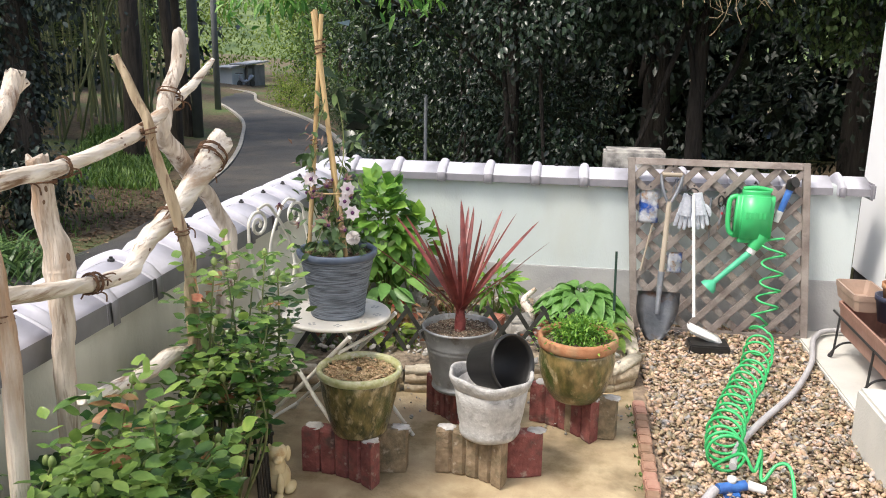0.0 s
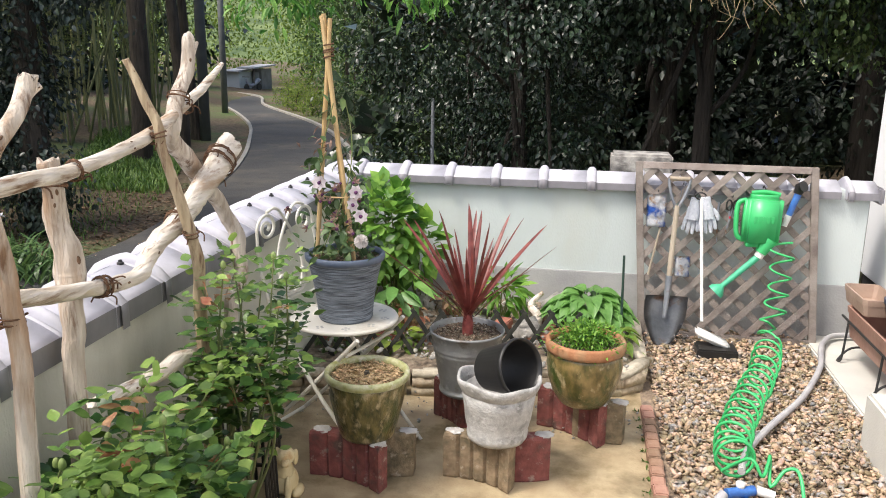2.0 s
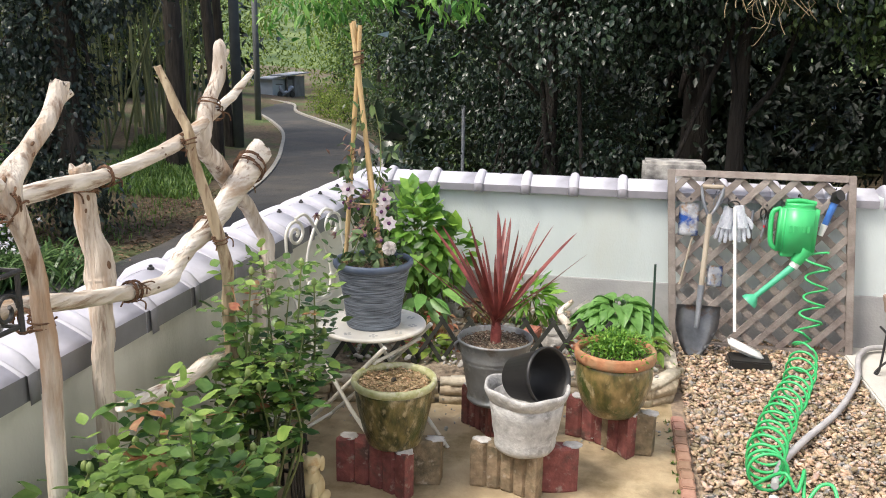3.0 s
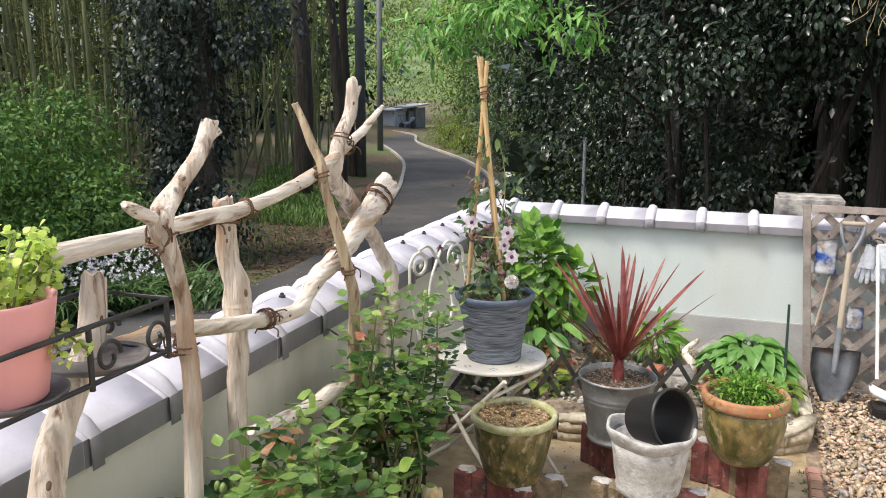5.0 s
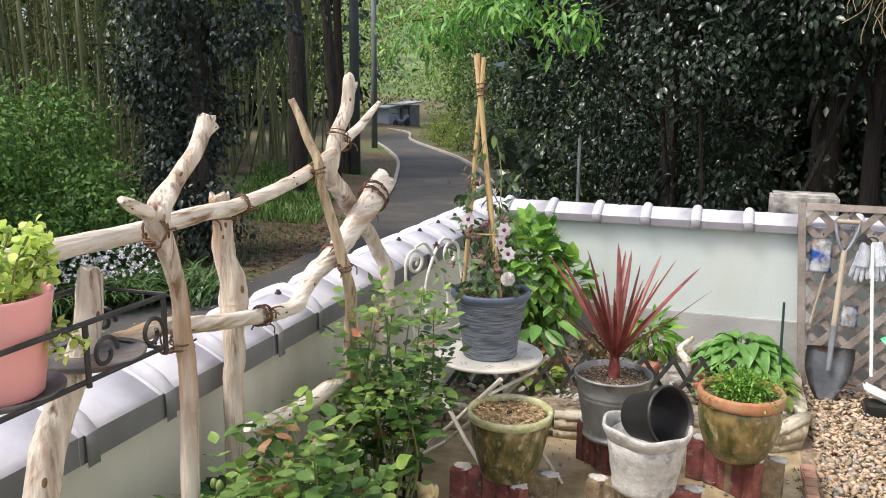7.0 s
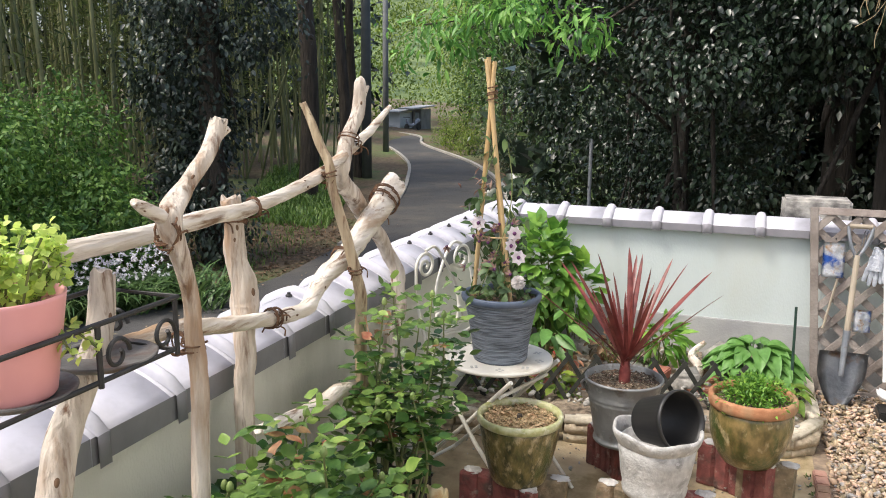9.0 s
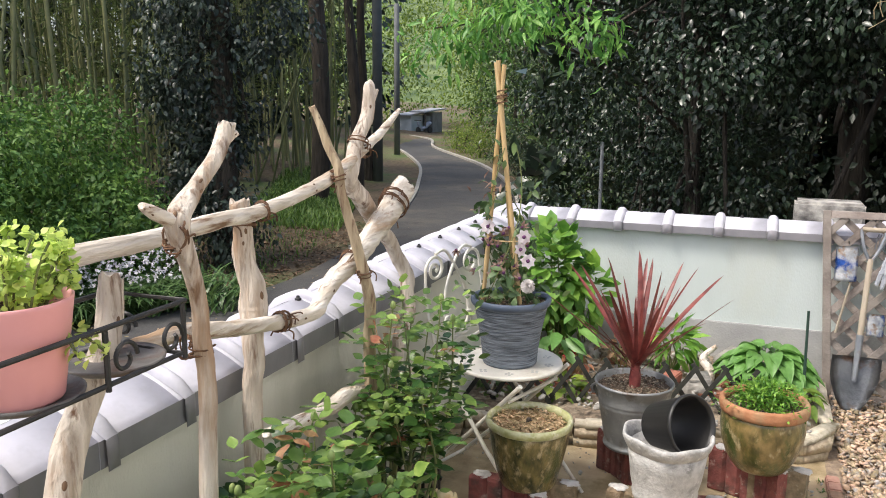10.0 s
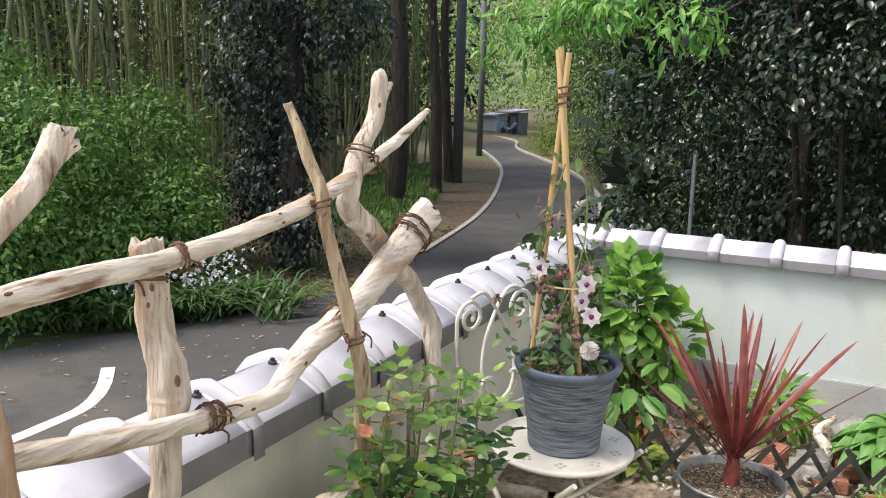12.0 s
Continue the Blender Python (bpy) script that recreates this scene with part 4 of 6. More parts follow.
def soil(parent, c, r, z, mat, seed=0, n=120, size=.012):
    bm = bmesh.new()
    rows = []
    for k in range(9):
        rr = r * k / 8
        rows.append([bm.verts.new((c[0] + rr * math.cos(a * math.pi / 14), c[1] + rr * math.sin(a * math.pi / 14), z + .012 * noise.noise(Vector((rr * 30 * math.cos(a * .22), rr * 30 * math.sin(a * .22), seed))))) for a in range(28)])
    for a, b in zip(rows, rows[1:]):
        for i in range(28):
            bm.faces.new((a[i], b[i], b[(i + 1) % 28], a[(i + 1) % 28]))
    bmesh.ops.remove_doubles(bm, verts=bm.verts, dist=1e-5)
    part("soil", bm, mat, parent, smooth=True)
    rng = np.random.default_rng(seed)
    rr, aa = r * .95 * np.sqrt(rng.random(n)), rng.random(n) * 6.283
    p = np.column_stack([c[0] + rr * np.cos(aa), c[1] + rr * np.sin(aa), np.full(n, z + .008)])
    v, f = scatter(*LEAF4, poses(p, rng.normal(0, 1, (n, 3)) * [1, 1, .25], size * (.6 + rng.random(n)), .8, rng=rng))
    ch = part_np("mulch", v, f, mat, parent)
    ch["kind"] = "stuff"


# olive glazed pot
C = (-.71, 2.945, .178)
pot = thing("glazed_pot", C, "olive green glazed pot with pale rim, holding dry mulch", "flower pot", "patio pots")
part("body", lathe([(.0, 0), (.095, 0), (.102, .01), (.118, .07), (.134, .14), (.143, .205), (.146, .225), (.128, .225), (.120, .15), (0, .14)], C, 48, wob=.01), M_OLIVE, pot, smooth=True)
part("rim", lathe([(.146, .218), (.153, .223), (.156, .236), (.153, .247), (.146, .250), (.139, .246), (.136, .232), (.135, .215)], C, 48, wob=.008), M_OLIVE_RIM, pot, "pale yellow-green rim", True)
soil(pot, C, .134, C[2] + .222, M_PALESOIL, 2, 700, .016)
part("stub", tube([(-.71, 2.945, .385), (-.712, 2.947, .42)], [.014, .009], 8, knobby=.3), M_BARK, pot, "cut-off plant stem")

# chalk-white pot, a little oval
C = (-.238, 3.005, .178)
pot = thing("white_pot", C, "chalky white weathered clay pot with wavy rim", "flower pot", "patio pots")
part("body", lathe([(0, 0), (.098, 0), (.106, .012), (.109, .03), (.106, .036), (.116, .08), (.124, .14), (.133, .196), (.120, .196), (.11, .06), (0, .05)], C, 56, wob=.05, oval=1.02, seed=4), M_WHITEPOT, pot, smooth=True)
bm = lathe([(.127, .185), (.134, .192), (.145, .214), (.151, .230), (.150, .239), (.144, .242), (.138, .236), (.130, .212), (.122, .185)], C, 64, wob=.06, oval=1.02, seed=4)
for v in bm.verts:
    a = math.atan2(v.co.y - C[1], v.co.x - C[0])
    v.co.z += (.007 * math.sin(2 * a + .5) + .005 * math.sin(5 * a)) * min(1, (v.co.z - C[2] - .185) / .03)
part("rim", bm, M_WHITEPOT, pot, "wavy pinched rim", True)

# black plastic pot lying in it
bp_ = thing("plastic_pot", (-.21, 2.99, .3), "empty black plastic pot lying tilted inside the white pot", "flower pot")
bm = lathe([(0, 0), (.072, 0), (.078, .008), (.100, .150), (.106, .152), (.106, .170), (.100, .170), (.096, .150), (.070, .01), (0, .01)], (0, 0, 0), 36)
_m = look((-.165, 2.968, .468), (-.245, 3.03, .435)) @ pose(0, 0, -.155)
bmesh.ops.transform(bm, matrix=_m, verts=bm.verts)
part("body", bm, M_BLACKPL, bp_, smooth=True)

# zinc bucket with cordyline
C = (-.41, 3.41, .178)
pot = thing("zinc_bucket", C, "dull galvanised bucket planted with a red cordyline", "planter", "patio pots")
part("body", lathe([(0, 0), (.105, 0), (.112, .008), (.112, .016), (.106, .020), (.109, .035), (.1335, .172), (.1362, .176), (.1352, .181), (.1372, .190), (.1398, .194), (.1388, .199), (.149, .256), (.154, .260), (.155, .266), (.151, .271), (.147, .266), (.130, .18), (.10, .03), (0, .03)], C, 48), M_ZINC, pot, smooth=True)
part("handle_lug", tube(spline([(-.56, 3.40, .42), (-.575, 3.40, .405), (-.565, 3.40, .38)], 6), .006, 6), M_ZINC, pot)
soil(pot, C, .142, C[2] + .245, M_POTSOIL, 5, 420, .012)
cord = thing("cordyline", (-.41, 3.41, .42), "dark red sword-leaved cordyline growing in the bucket", "plant")
part("stem", tube([(-.41, 3.41, .40), (-.408, 3.412, .46), (-.41, 3.41, .53)], [.022, .019, .014], 10, knobby=.3), pmat("maroon_stem", (.12, .02, .02), (.25, .06, .05), 40, .6), cord, smooth=True)
_rc = np.random.default_rng(12)


def sword(name, base, dirn, length, width, mat, parent, arch=.15, seed=0, fold=.25, n=9):
    """A long tapering leaf that arches over."""
    base, d = Vector(base), Vector(dirn).normalized()
    side = d.cross(Vector((0, 0, 1))).normalized() if abs(d.z) < .995 else Vector((1, 0, 0))
    bm = bmesh.new()
    rows = []
    for i in range(n + 1):
        t = i / n
        c = base + d * length * t + Vector((0, 0, -arch * length * t ** 2.2))
        w = width * (1.2 * t ** .35 * (1 - t) ** .55 + .12 * (1 - t))
        up = Vector((0, 0, 1)) if abs(d.z) < .9 else d.orthogonal()
        rows.append([bm.verts.new(c + side * w + up * w * fold), bm.verts.new(c), bm.verts.new(c - side * w + up * w * fold)])
    for a, b in zip(rows, rows[1:]):
        for k in range(2):
            bm.faces.new((a[k], a[k + 1], b[k + 1], b[k]))
    return part(name, bm, mat, parent, smooth=True)


CROWN = Vector((-.41, 3.41, .50))
LONG = [(-.08, 3.33, .84), (-.12, 3.72, .83), (-.757, 3.31, .81), (-.76, 3.80, .80), (-.375, 3.60, .91), (-.29, 3.72, .87), (-.66, 3.55, .86), (-.20, 3.50, .90), (-.45, 3.58, .93), (-.53, 3.45, .92), (-.33, 3.36, .90),
        (-.62, 3.25, .72), (-.15, 3.25, .74), (-.25, 3.14, .78), (-.48, 3.18, .84), (-.42, 3.72, .86)]
for i, tip in enumerate(LONG):
    w = Vector(tip) - CROWN
    ln = w.length * 1.1
    sword("leaf", CROWN + Vector((.012 * math.cos(i * 2.4), .012 * math.sin(i * 2.4), -.02 + .002 * i)), w + Vector((0, 0, .07 * ln)), ln, .015 + .004 * _rc.random(), M_LEAF_RED, cord, arch=.07, fold=.45, n=12)
for i in range(16):
    a = i * 2.39996 + _rc.normal(0, .2)
    el = math.radians(max(40, 86 - 9 * i ** .5 + _rc.normal(0, 4)))
    sword("leaf", CROWN + Vector((.01 * math.cos(a), .01 * math.sin(a), .02 - .0018 * i)), (math.cos(a) * math.cos(el), math.sin(a) * math.cos(el), math.sin(el)), .24 + .16 * _rc.random(), .010 + .004 * _rc.random(), M_LEAF_RED, cord, arch=.02 + .08 * _rc.random(), fold=.5)

# terracotta-rimmed glazed pot with herbs
C = (.07, 3.40, .178)
pot = thing("terracotta_pot", C, "round mossy brown glazed pot with bare terracotta rim", "flower pot", "patio pots")
part("body", lathe([(0, 0), (.092, 0), (.10, .01), (.125, .05), (.145, .11), (.152, .16), (.150, .205), (.147, .222), (.13, .222), (.12, .15), (0, .14)], C, 48, wob=.01), M_TERRA_GL, pot, smooth=True)
part("rim", lathe([(.147, .218), (.156, .222), (.160, .235), (.160, .258), (.153, .268), (.143, .266), (.136, .25), (.133, .22)], C, 48), M_TERRA, pot, "bare terracotta rim", True)
soil(pot, C, .134, C[2] + .24, M_POTSOIL, 8, 60)
herb = thing("herb_plant", (.07, 3.40, .42), "low bushy bright green herb filling the pot", "plant")
_p = np.column_stack([_rc.normal(.07, .058, 1500), _rc.normal(3.40, .054, 1500), .43 + .075 * _rc.random(1500) ** 1.3])
_p[:, 2] -= .35 * ((_p[:, 0] - .07) ** 2 + (_p[:, 1] - 3.4) ** 2) ** .5 - .02
v, f = scatter(*LEAF4, poses(_p, (_p - [.07, 3.40, .42]) * [1, 1, .6] + _rc.normal(0, .09, _p.shape), .022, .75, rng=_rc))
part_np("foliage", v, f, M_LEAF_BRIGHT, herb)
for i in range(14):
    a = i * .9
    part("stem", tube(spline([(.07 + .05 * math.cos(a), 3.4 + .05 * math.sin(a), .41), (.07 + .07 * math.cos(a), 3.4 + .06 * math.sin(a), .48)], 3), .002, 4), M_LEAF_BRIGHT, herb)

# ---- folding bistro chair carrying the blue pot ----
M_CREAM = pmat("cream_enamel", (0.66, 0.64, 0.56), (0.74, 0.72, 0.65), 8, 0.5, 0.1, 60, c3=(0.52, 0.48, 0.40), c3scale=6, c3amt=.3)
SEAT = Vector((-.865, 3.19, .533))
chair = thing("bistro_chair", (SEAT.x, SEAT.y, 0), "cream folding metal bistro chair with scrolled wire back", "chair")
part("seat", lathe([(0, -.006), (.200, -.006), (.209, -.004), (.211, .003), (.207, .010), (.198, .009), (0, .008)], SEAT, 56), M_CREAM, chair, "round cream metal seat", True)
M_GREYPAT = pmat("punched_pattern", (0.38, 0.38, 0.36), (0.46, 0.46, 0.44), 20, .6)
_ps = as_mesh("pattern", lathe([(.006, 0), (.006, .001), (0, .0012)], (0, 0, 0), 8), [M_GREYPAT])
for i in range(10):
    a = i * math.pi / 5
    for dx, dr in ((-.011, 0), (.011, 0), (0, .012), (0, -.012)):
        r = .162 + dr
        shared("pattern", _ps, chair, pose(SEAT.x + r * math.cos(a) - dx * math.sin(a), SEAT.y + r * math.sin(a) + dx * math.cos(a), SEAT.z + .0085))
U, W = Vector((.31, .95, 0)), Vector((-.95, .31, 0))   # along the back's width; from seat to back


def cp(u, w, z):
    q = Vector((SEAT.x, SEAT.y, 0)) + U * u + W * w
    return (q.x, q.y, z)


for s in (-1, 1):
    part("leg", tube([cp(.15 * s, .35, .0), cp(.16 * s, .07, .27), cp(.165 * s, -.17, .52)], .0085, 8), M_CREAM, chair, smooth=True)
    part("leg", tube([cp(.175 * s, -.25, .0), cp(.175 * s, -.02, .25), cp(.175 * s, .17, .50), cp(.172 * s, .215, .62)], .0085, 8), M_CREAM, chair, smooth=True)
for u, w, z in ((.15, .32, .03), (.175, -.235, .02), (.165, -.12, .45)):
    part("crossbar", tube([cp(-u, w, z), cp(u, w, z)], .007, 8), M_CREAM, chair, smooth=True)
# scrolled back: outer uprights that curl into spirals, two crossing S-curves and a low tie bar
BW = .275


def spiral(u0, z0, s, r0=.05):
    """From the outside of a curl inwards; s mirrors it."""
    out = []
    for k in range(34):
        a = math.pi - k / 33 * 3.3 * math.pi
        r = r0 * (1 - k / 40)
        out.append(cp(u0 + s * r * math.cos(a), BW, z0 + r * math.sin(a)))
    return out


for s in (1, -1):
    side = spline([cp(-.172 * s, .20, .535), cp(-.176 * s, .235, .64), cp(-.182 * s, .262, .76), cp(-.172 * s, BW, .855)], 14)[:-1] + spiral(-.115 * s, .88, s, .057)
    part("back_scroll", tube(side, .0065, 8), M_CREAM, chair, smooth=True)
    cross = spline([cp(-.115 * s, BW, .94), cp(-.06 * s, BW, .95), cp(-.012 * s, BW, .905), cp(.055 * s, BW - .01, .80), cp(.075 * s, BW - .02, .70), cp(.045 * s, BW - .03, .625), cp(-.03 * s, BW - .035, .60), cp(-.085 * s, BW - .03, .63), cp(-.08 * s, BW - .03, .68), cp(-.045 * s, BW - .03, .685)], 44)
    part("back_scroll", tube(cross, .0062, 8), M_CREAM, chair, smooth=True)
part("tie_bar", tube(spline([cp(-.172, .225, .60), cp(-.09, .24, .575), cp(0, .24, .59), cp(.09, .24, .575), cp(.172, .225, .60)], 20), .006, 8), M_CREAM, chair, smooth=True)

C = (-.856, 3.18, SEAT.z + .0095)
pot = thing("ribbed_pot", C, "blue-grey ribbed planter with brushed horizontal lines", "flower pot")
_prof = [(0, 0), (.102, 0), (.105, .006)]
for k in range(34):
    t = k / 33
    _prof.append((.105 + .036 * t ** 1.5 + (.0006 if k % 2 else -.0003), .008 + .222 * t))
_prof += [(.139, .232), (.12, .22), (0, .21)]
part("body", lathe(_prof, C, 56, wob=.006), M_BLUEPOT, pot)
part("rim", lathe([(.139, .228), (.149, .232), (.153, .242), (.153, .254), (.147, .259), (.138, .256), (.133, .246), (.13, .228)], C, 56), M_BLUERIM, pot, "smooth blue-grey rolled rim", True)
soil(pot, C, .131, C[2] + .236, M_POTSOIL, 9, 380, .012)
M_CANE = pmat("bamboo_cane", (0.42, 0.28, 0.12), (0.56, 0.41, 0.21), 14, 0.55, 0.2, 60, stretch=(1, 1, .2))
M_TWINE = pmat("brown_twine", (0.09, 0.045, 0.025), (0.20, 0.11, 0.06), 60, 0.95, 0.7, 200)
sup = thing("cane_tripod", (C[0], C[1], .77), "tripod of bamboo canes tied with brown twine", "plant support")
TOPP = Vector((-.925, 3.22, 1.66))
for i, (bx, by, tx) in enumerate(((-.965, 3.16, .012), (-.80, 3.13, -.02), (-.86, 3.27, -.012))):
    pts = [Vector((bx, by, .73)).lerp(TOPP + Vector((tx, 0, .008 * i)), k / 14) for k in range(15)]
    part("cane", tube(pts, [.0085 if k % 3 else .0098 for k in range(15)], 8), M_CANE, sup, smooth=True)
for zz, rr in ((1.535, .018), (1.51, .02), (1.18, .05)):
    if rr < .03:
        ring = [(-.918 + rr * math.cos(a * .7), 3.213 + rr * math.sin(a * .7), zz + .002 * a) for a in range(20)]
        part("twine", tube(ring, .0028, 5), M_TWINE, sup)
    else:
        for px, py in ((-.94, 3.19),):
            ring = [(px + .014 * math.cos(a * .7), py + .014 * math.sin(a * .7), zz + .002 * a) for a in range(18)]
            part("twine", tube(ring, .0024, 5), M_TWINE, sup)
hoop = [(-.875 + .072 * math.cos(a * .2094), 3.19 + .07 * math.sin(a * .2094), 1.02) for a in range(31)]
part("hoop", tube(hoop, .003, 5), M_CANE, sup)

clem = thing("clematis", (C[0], C[1], .77), "climbing clematis with white purple-centred flowers and dry seed heads", "plant")
M_CLEMATIS = pmat("mauve_white_petal", (.64, .55, .58), (.82, .78, .79), 45, .6, .1, 60, trans=.25)
M_PURPLE = pmat("purple_stamens", (.05, .01, .06), (.14, .04, .12), 60, .8)
M_FADED = pmat("faded_petal", (.22, .12, .10), (.42, .30, .24), 30, .9, trans=.2)
M_STEM = pmat("green_stem", (.10, .14, .04), (.18, .2, .07), 20, .7)
_rk = np.random.default_rng(21)
lp, ld = [], []
for i in range(9):
    a0 = _rk.random() * 6.28
    zt = (1.0 + .25 * _rk.random()) if i < 7 else 1.36
    pts = []
    for k in range(12):
        t = k / 11
        z = .77 + (zt - .77) * t
        rr = .085 * (1 - .75 * (z - .77) / .9) + .012
        cx, cy = -.868 + (-.057) * (z - .77) / .9, 3.185 + .035 * (z - .77) / .9
        pts.append((cx + rr * math.cos(a0 + t * 3.2), cy + rr * math.sin(a0 + t * 3.2), z))
    part("vine", tube(pts, .0022, 5), M_STEM, clem)
    for k in range(1, 12):
        for r_ in range(3 if pts[k][2] < 1.05 else 2):
            lp.append(np.array(pts[k]) + _rk.normal(0, .028, 3))
            ld.append(_rk.normal(0, 1, 3) + [0, 0, -.2])
for i in range(80):
    lp.append(np.array([-.87, 3.17, .80]) + _rk.normal(0, 1, 3) * [.085, .06, .035] + [-.01, 0, 0])
    ld.append(_rk.normal(0, 1, 3) + [0, 0, .1])
v, f = scatter(*LEAF8, poses(lp, ld, .036 + .016 * _rk.random(len(lp)), .9, rng=_rk))
part_np("foliage", v, f, leafmat("clematis_leaf", (.05, .10, .035), (.11, .18, .06), .45, .5, .2), clem)


def flower(name, c, facing, r, petals, petal_mat, core_mat, parent, droop=.0, width=.75):
    c, n = Vector(c), Vector(facing).normalized()
    ux = n.orthogonal().normalized()
    uy = n.cross(ux)
    p = [c] * petals
    d = [ux * math.cos(k * 2 * math.pi / petals) + uy * math.sin(k * 2 * math.pi / petals) + n * (.15 - droop) for k in range(petals)]
    mm = []
    for k in range(petals):
        x_ = d[k].normalized()
        y_ = n.cross(x_).normalized()
        z_ = x_.cross(y_)
        M = Matrix.Identity(4)
        for j in range(3):
            M[j][0], M[j][1], M[j][2], M[j][3] = x_[j] * r, y_[j] * r * width, z_[j] * r, c[j]
        mm.append(np.array(M))
    v, f = scatter(*LEAF8, mm)
    ob = part_np(name, v, f, petal_mat, parent, smooth=True)
    bm = bmesh.new()
    bmesh.ops.create_icosphere(bm, subdivisions=2, radius=r * .24)
    for w in bm.verts:
        w.co = c + n * r * .1 + w.co * (1 + .25 * noise.noise(w.co * 300))
    part("stamens", bm, core_mat, ob)
    return ob


CAM_SIDE = Vector((.35, -.9, .25))
for c in ((-.928, 3.10, 1.075), (-.80, 3.09, 1.00), (-.79, 3.10, 1.045), (-.775, 3.11, .955)):
    flower("flower", c, CAM_SIDE + Vector(_rk.normal(0, .25, 3)), .030, 7, M_CLEMATIS, M_PURPLE, clem, width=1.5)
for i in range(20):
    t = _rk.random()
    c = (-.87 + _rk.normal(0, .065) - .02, 3.14 + _rk.normal(0, .03), .88 + .2 * t)
    flower("withered_flower", c, _rk.normal(0, 1, 3) + [0, -.5, -.3], .026, 6, M_FADED, M_PURPLE, clem, droop=.9)
bm = bmesh.new()
for i in range(420):
    d = Vector(_rk.normal(0, 1, 3)).normalized()
    tube([Vector((-.765, 3.08, .868)), Vector((-.765, 3.08, .868)) + d * .027], [.0016, .0007], 3, bm, caps=False)
part("seed_head", bm, pmat("fluffy_seed", (.62, .58, .56), (.75, .72, .70), 30, .9), clem, "fluffy whitish seed head")
for i in range(14):
    c = np.array([-.955, 3.19, 1.20]) + _rk.normal(0, 1, 3) * [.05, .03, .05]
    v, f = scatter(*LEAF4, poses([c], [_rk.normal(0, 1, 3)], .045, .5))
    part_np("dry_leaf", v, f, M_FADED, clem)

# ---- driftwood trellis ----
M_DRIFT = pmat("bleached_driftwood", (0.50, 0.43, 0.34), (0.78, 0.73, 0.65), 7, 0.8, 0.9, 14, c3=(0.20, 0.12, 0.07), c3scale=9, c3amt=.3, c4=(0.33, 0.22, 0.13), c4scale=2, c4amt=.3, stretch=(5, .6, 5), bdist=.012)
M_DRIFT2 = pmat("grey_driftwood", (0.40, 0.33, 0.26), (0.70, 0.63, 0.54), 7, 0.85, 0.9, 14, c3=(0.15, 0.08, 0.045), c3scale=9, c3amt=.36, c4=(0.36, 0.24, 0.15), c4scale=2, c4amt=.28, stretch=(5, 5, .6), bdist=.015)
M_DRIFT3 = pmat("tan_driftwood", (0.30, 0.22, 0.13), (0.52, 0.42, 0.28), 7, 0.85, 0.9, 14, c3=(0.17, 0.10, 0.06), c3scale=9, c3amt=.3, stretch=(5, 5, .6), bdist=.012)
M_KNOT = pmat("dark_knot", (0.10, 0.055, 0.03), (0.2, 0.12, 0.07), 40, .9)
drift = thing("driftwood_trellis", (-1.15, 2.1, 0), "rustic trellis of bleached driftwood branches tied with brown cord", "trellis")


THIN = .86


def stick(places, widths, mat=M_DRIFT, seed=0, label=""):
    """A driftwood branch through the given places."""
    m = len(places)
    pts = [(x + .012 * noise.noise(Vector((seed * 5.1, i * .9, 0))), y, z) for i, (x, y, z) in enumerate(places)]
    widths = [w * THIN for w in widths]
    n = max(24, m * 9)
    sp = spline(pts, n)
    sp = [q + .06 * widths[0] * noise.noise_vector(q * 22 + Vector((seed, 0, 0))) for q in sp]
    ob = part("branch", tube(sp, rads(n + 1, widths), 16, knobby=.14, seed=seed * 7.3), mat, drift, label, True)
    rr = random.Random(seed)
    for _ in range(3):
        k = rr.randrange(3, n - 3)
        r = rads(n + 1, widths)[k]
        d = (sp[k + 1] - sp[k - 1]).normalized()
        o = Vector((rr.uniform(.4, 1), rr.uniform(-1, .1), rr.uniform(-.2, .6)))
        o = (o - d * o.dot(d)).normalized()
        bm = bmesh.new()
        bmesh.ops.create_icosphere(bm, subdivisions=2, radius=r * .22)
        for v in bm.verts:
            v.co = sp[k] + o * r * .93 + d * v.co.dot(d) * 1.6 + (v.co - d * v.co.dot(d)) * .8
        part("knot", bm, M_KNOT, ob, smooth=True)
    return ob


# branches and cords below are placed along camera sight lines to fit its view
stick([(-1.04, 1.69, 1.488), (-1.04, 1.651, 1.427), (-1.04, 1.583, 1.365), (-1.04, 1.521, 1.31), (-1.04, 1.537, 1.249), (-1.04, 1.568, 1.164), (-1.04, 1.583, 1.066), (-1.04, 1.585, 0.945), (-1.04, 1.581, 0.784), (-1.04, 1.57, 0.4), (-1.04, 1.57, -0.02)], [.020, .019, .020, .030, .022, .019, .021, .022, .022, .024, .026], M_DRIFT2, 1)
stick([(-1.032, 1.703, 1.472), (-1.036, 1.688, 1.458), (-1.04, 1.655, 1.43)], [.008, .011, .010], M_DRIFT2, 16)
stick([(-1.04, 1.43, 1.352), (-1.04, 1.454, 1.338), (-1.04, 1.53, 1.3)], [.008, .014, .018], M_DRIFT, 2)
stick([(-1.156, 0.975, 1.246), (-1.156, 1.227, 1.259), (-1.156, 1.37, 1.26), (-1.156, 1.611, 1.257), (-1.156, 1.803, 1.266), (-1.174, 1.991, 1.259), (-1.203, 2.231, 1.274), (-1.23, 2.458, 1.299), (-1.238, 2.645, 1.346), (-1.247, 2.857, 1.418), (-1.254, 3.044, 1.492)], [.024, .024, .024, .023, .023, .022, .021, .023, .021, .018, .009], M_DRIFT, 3)
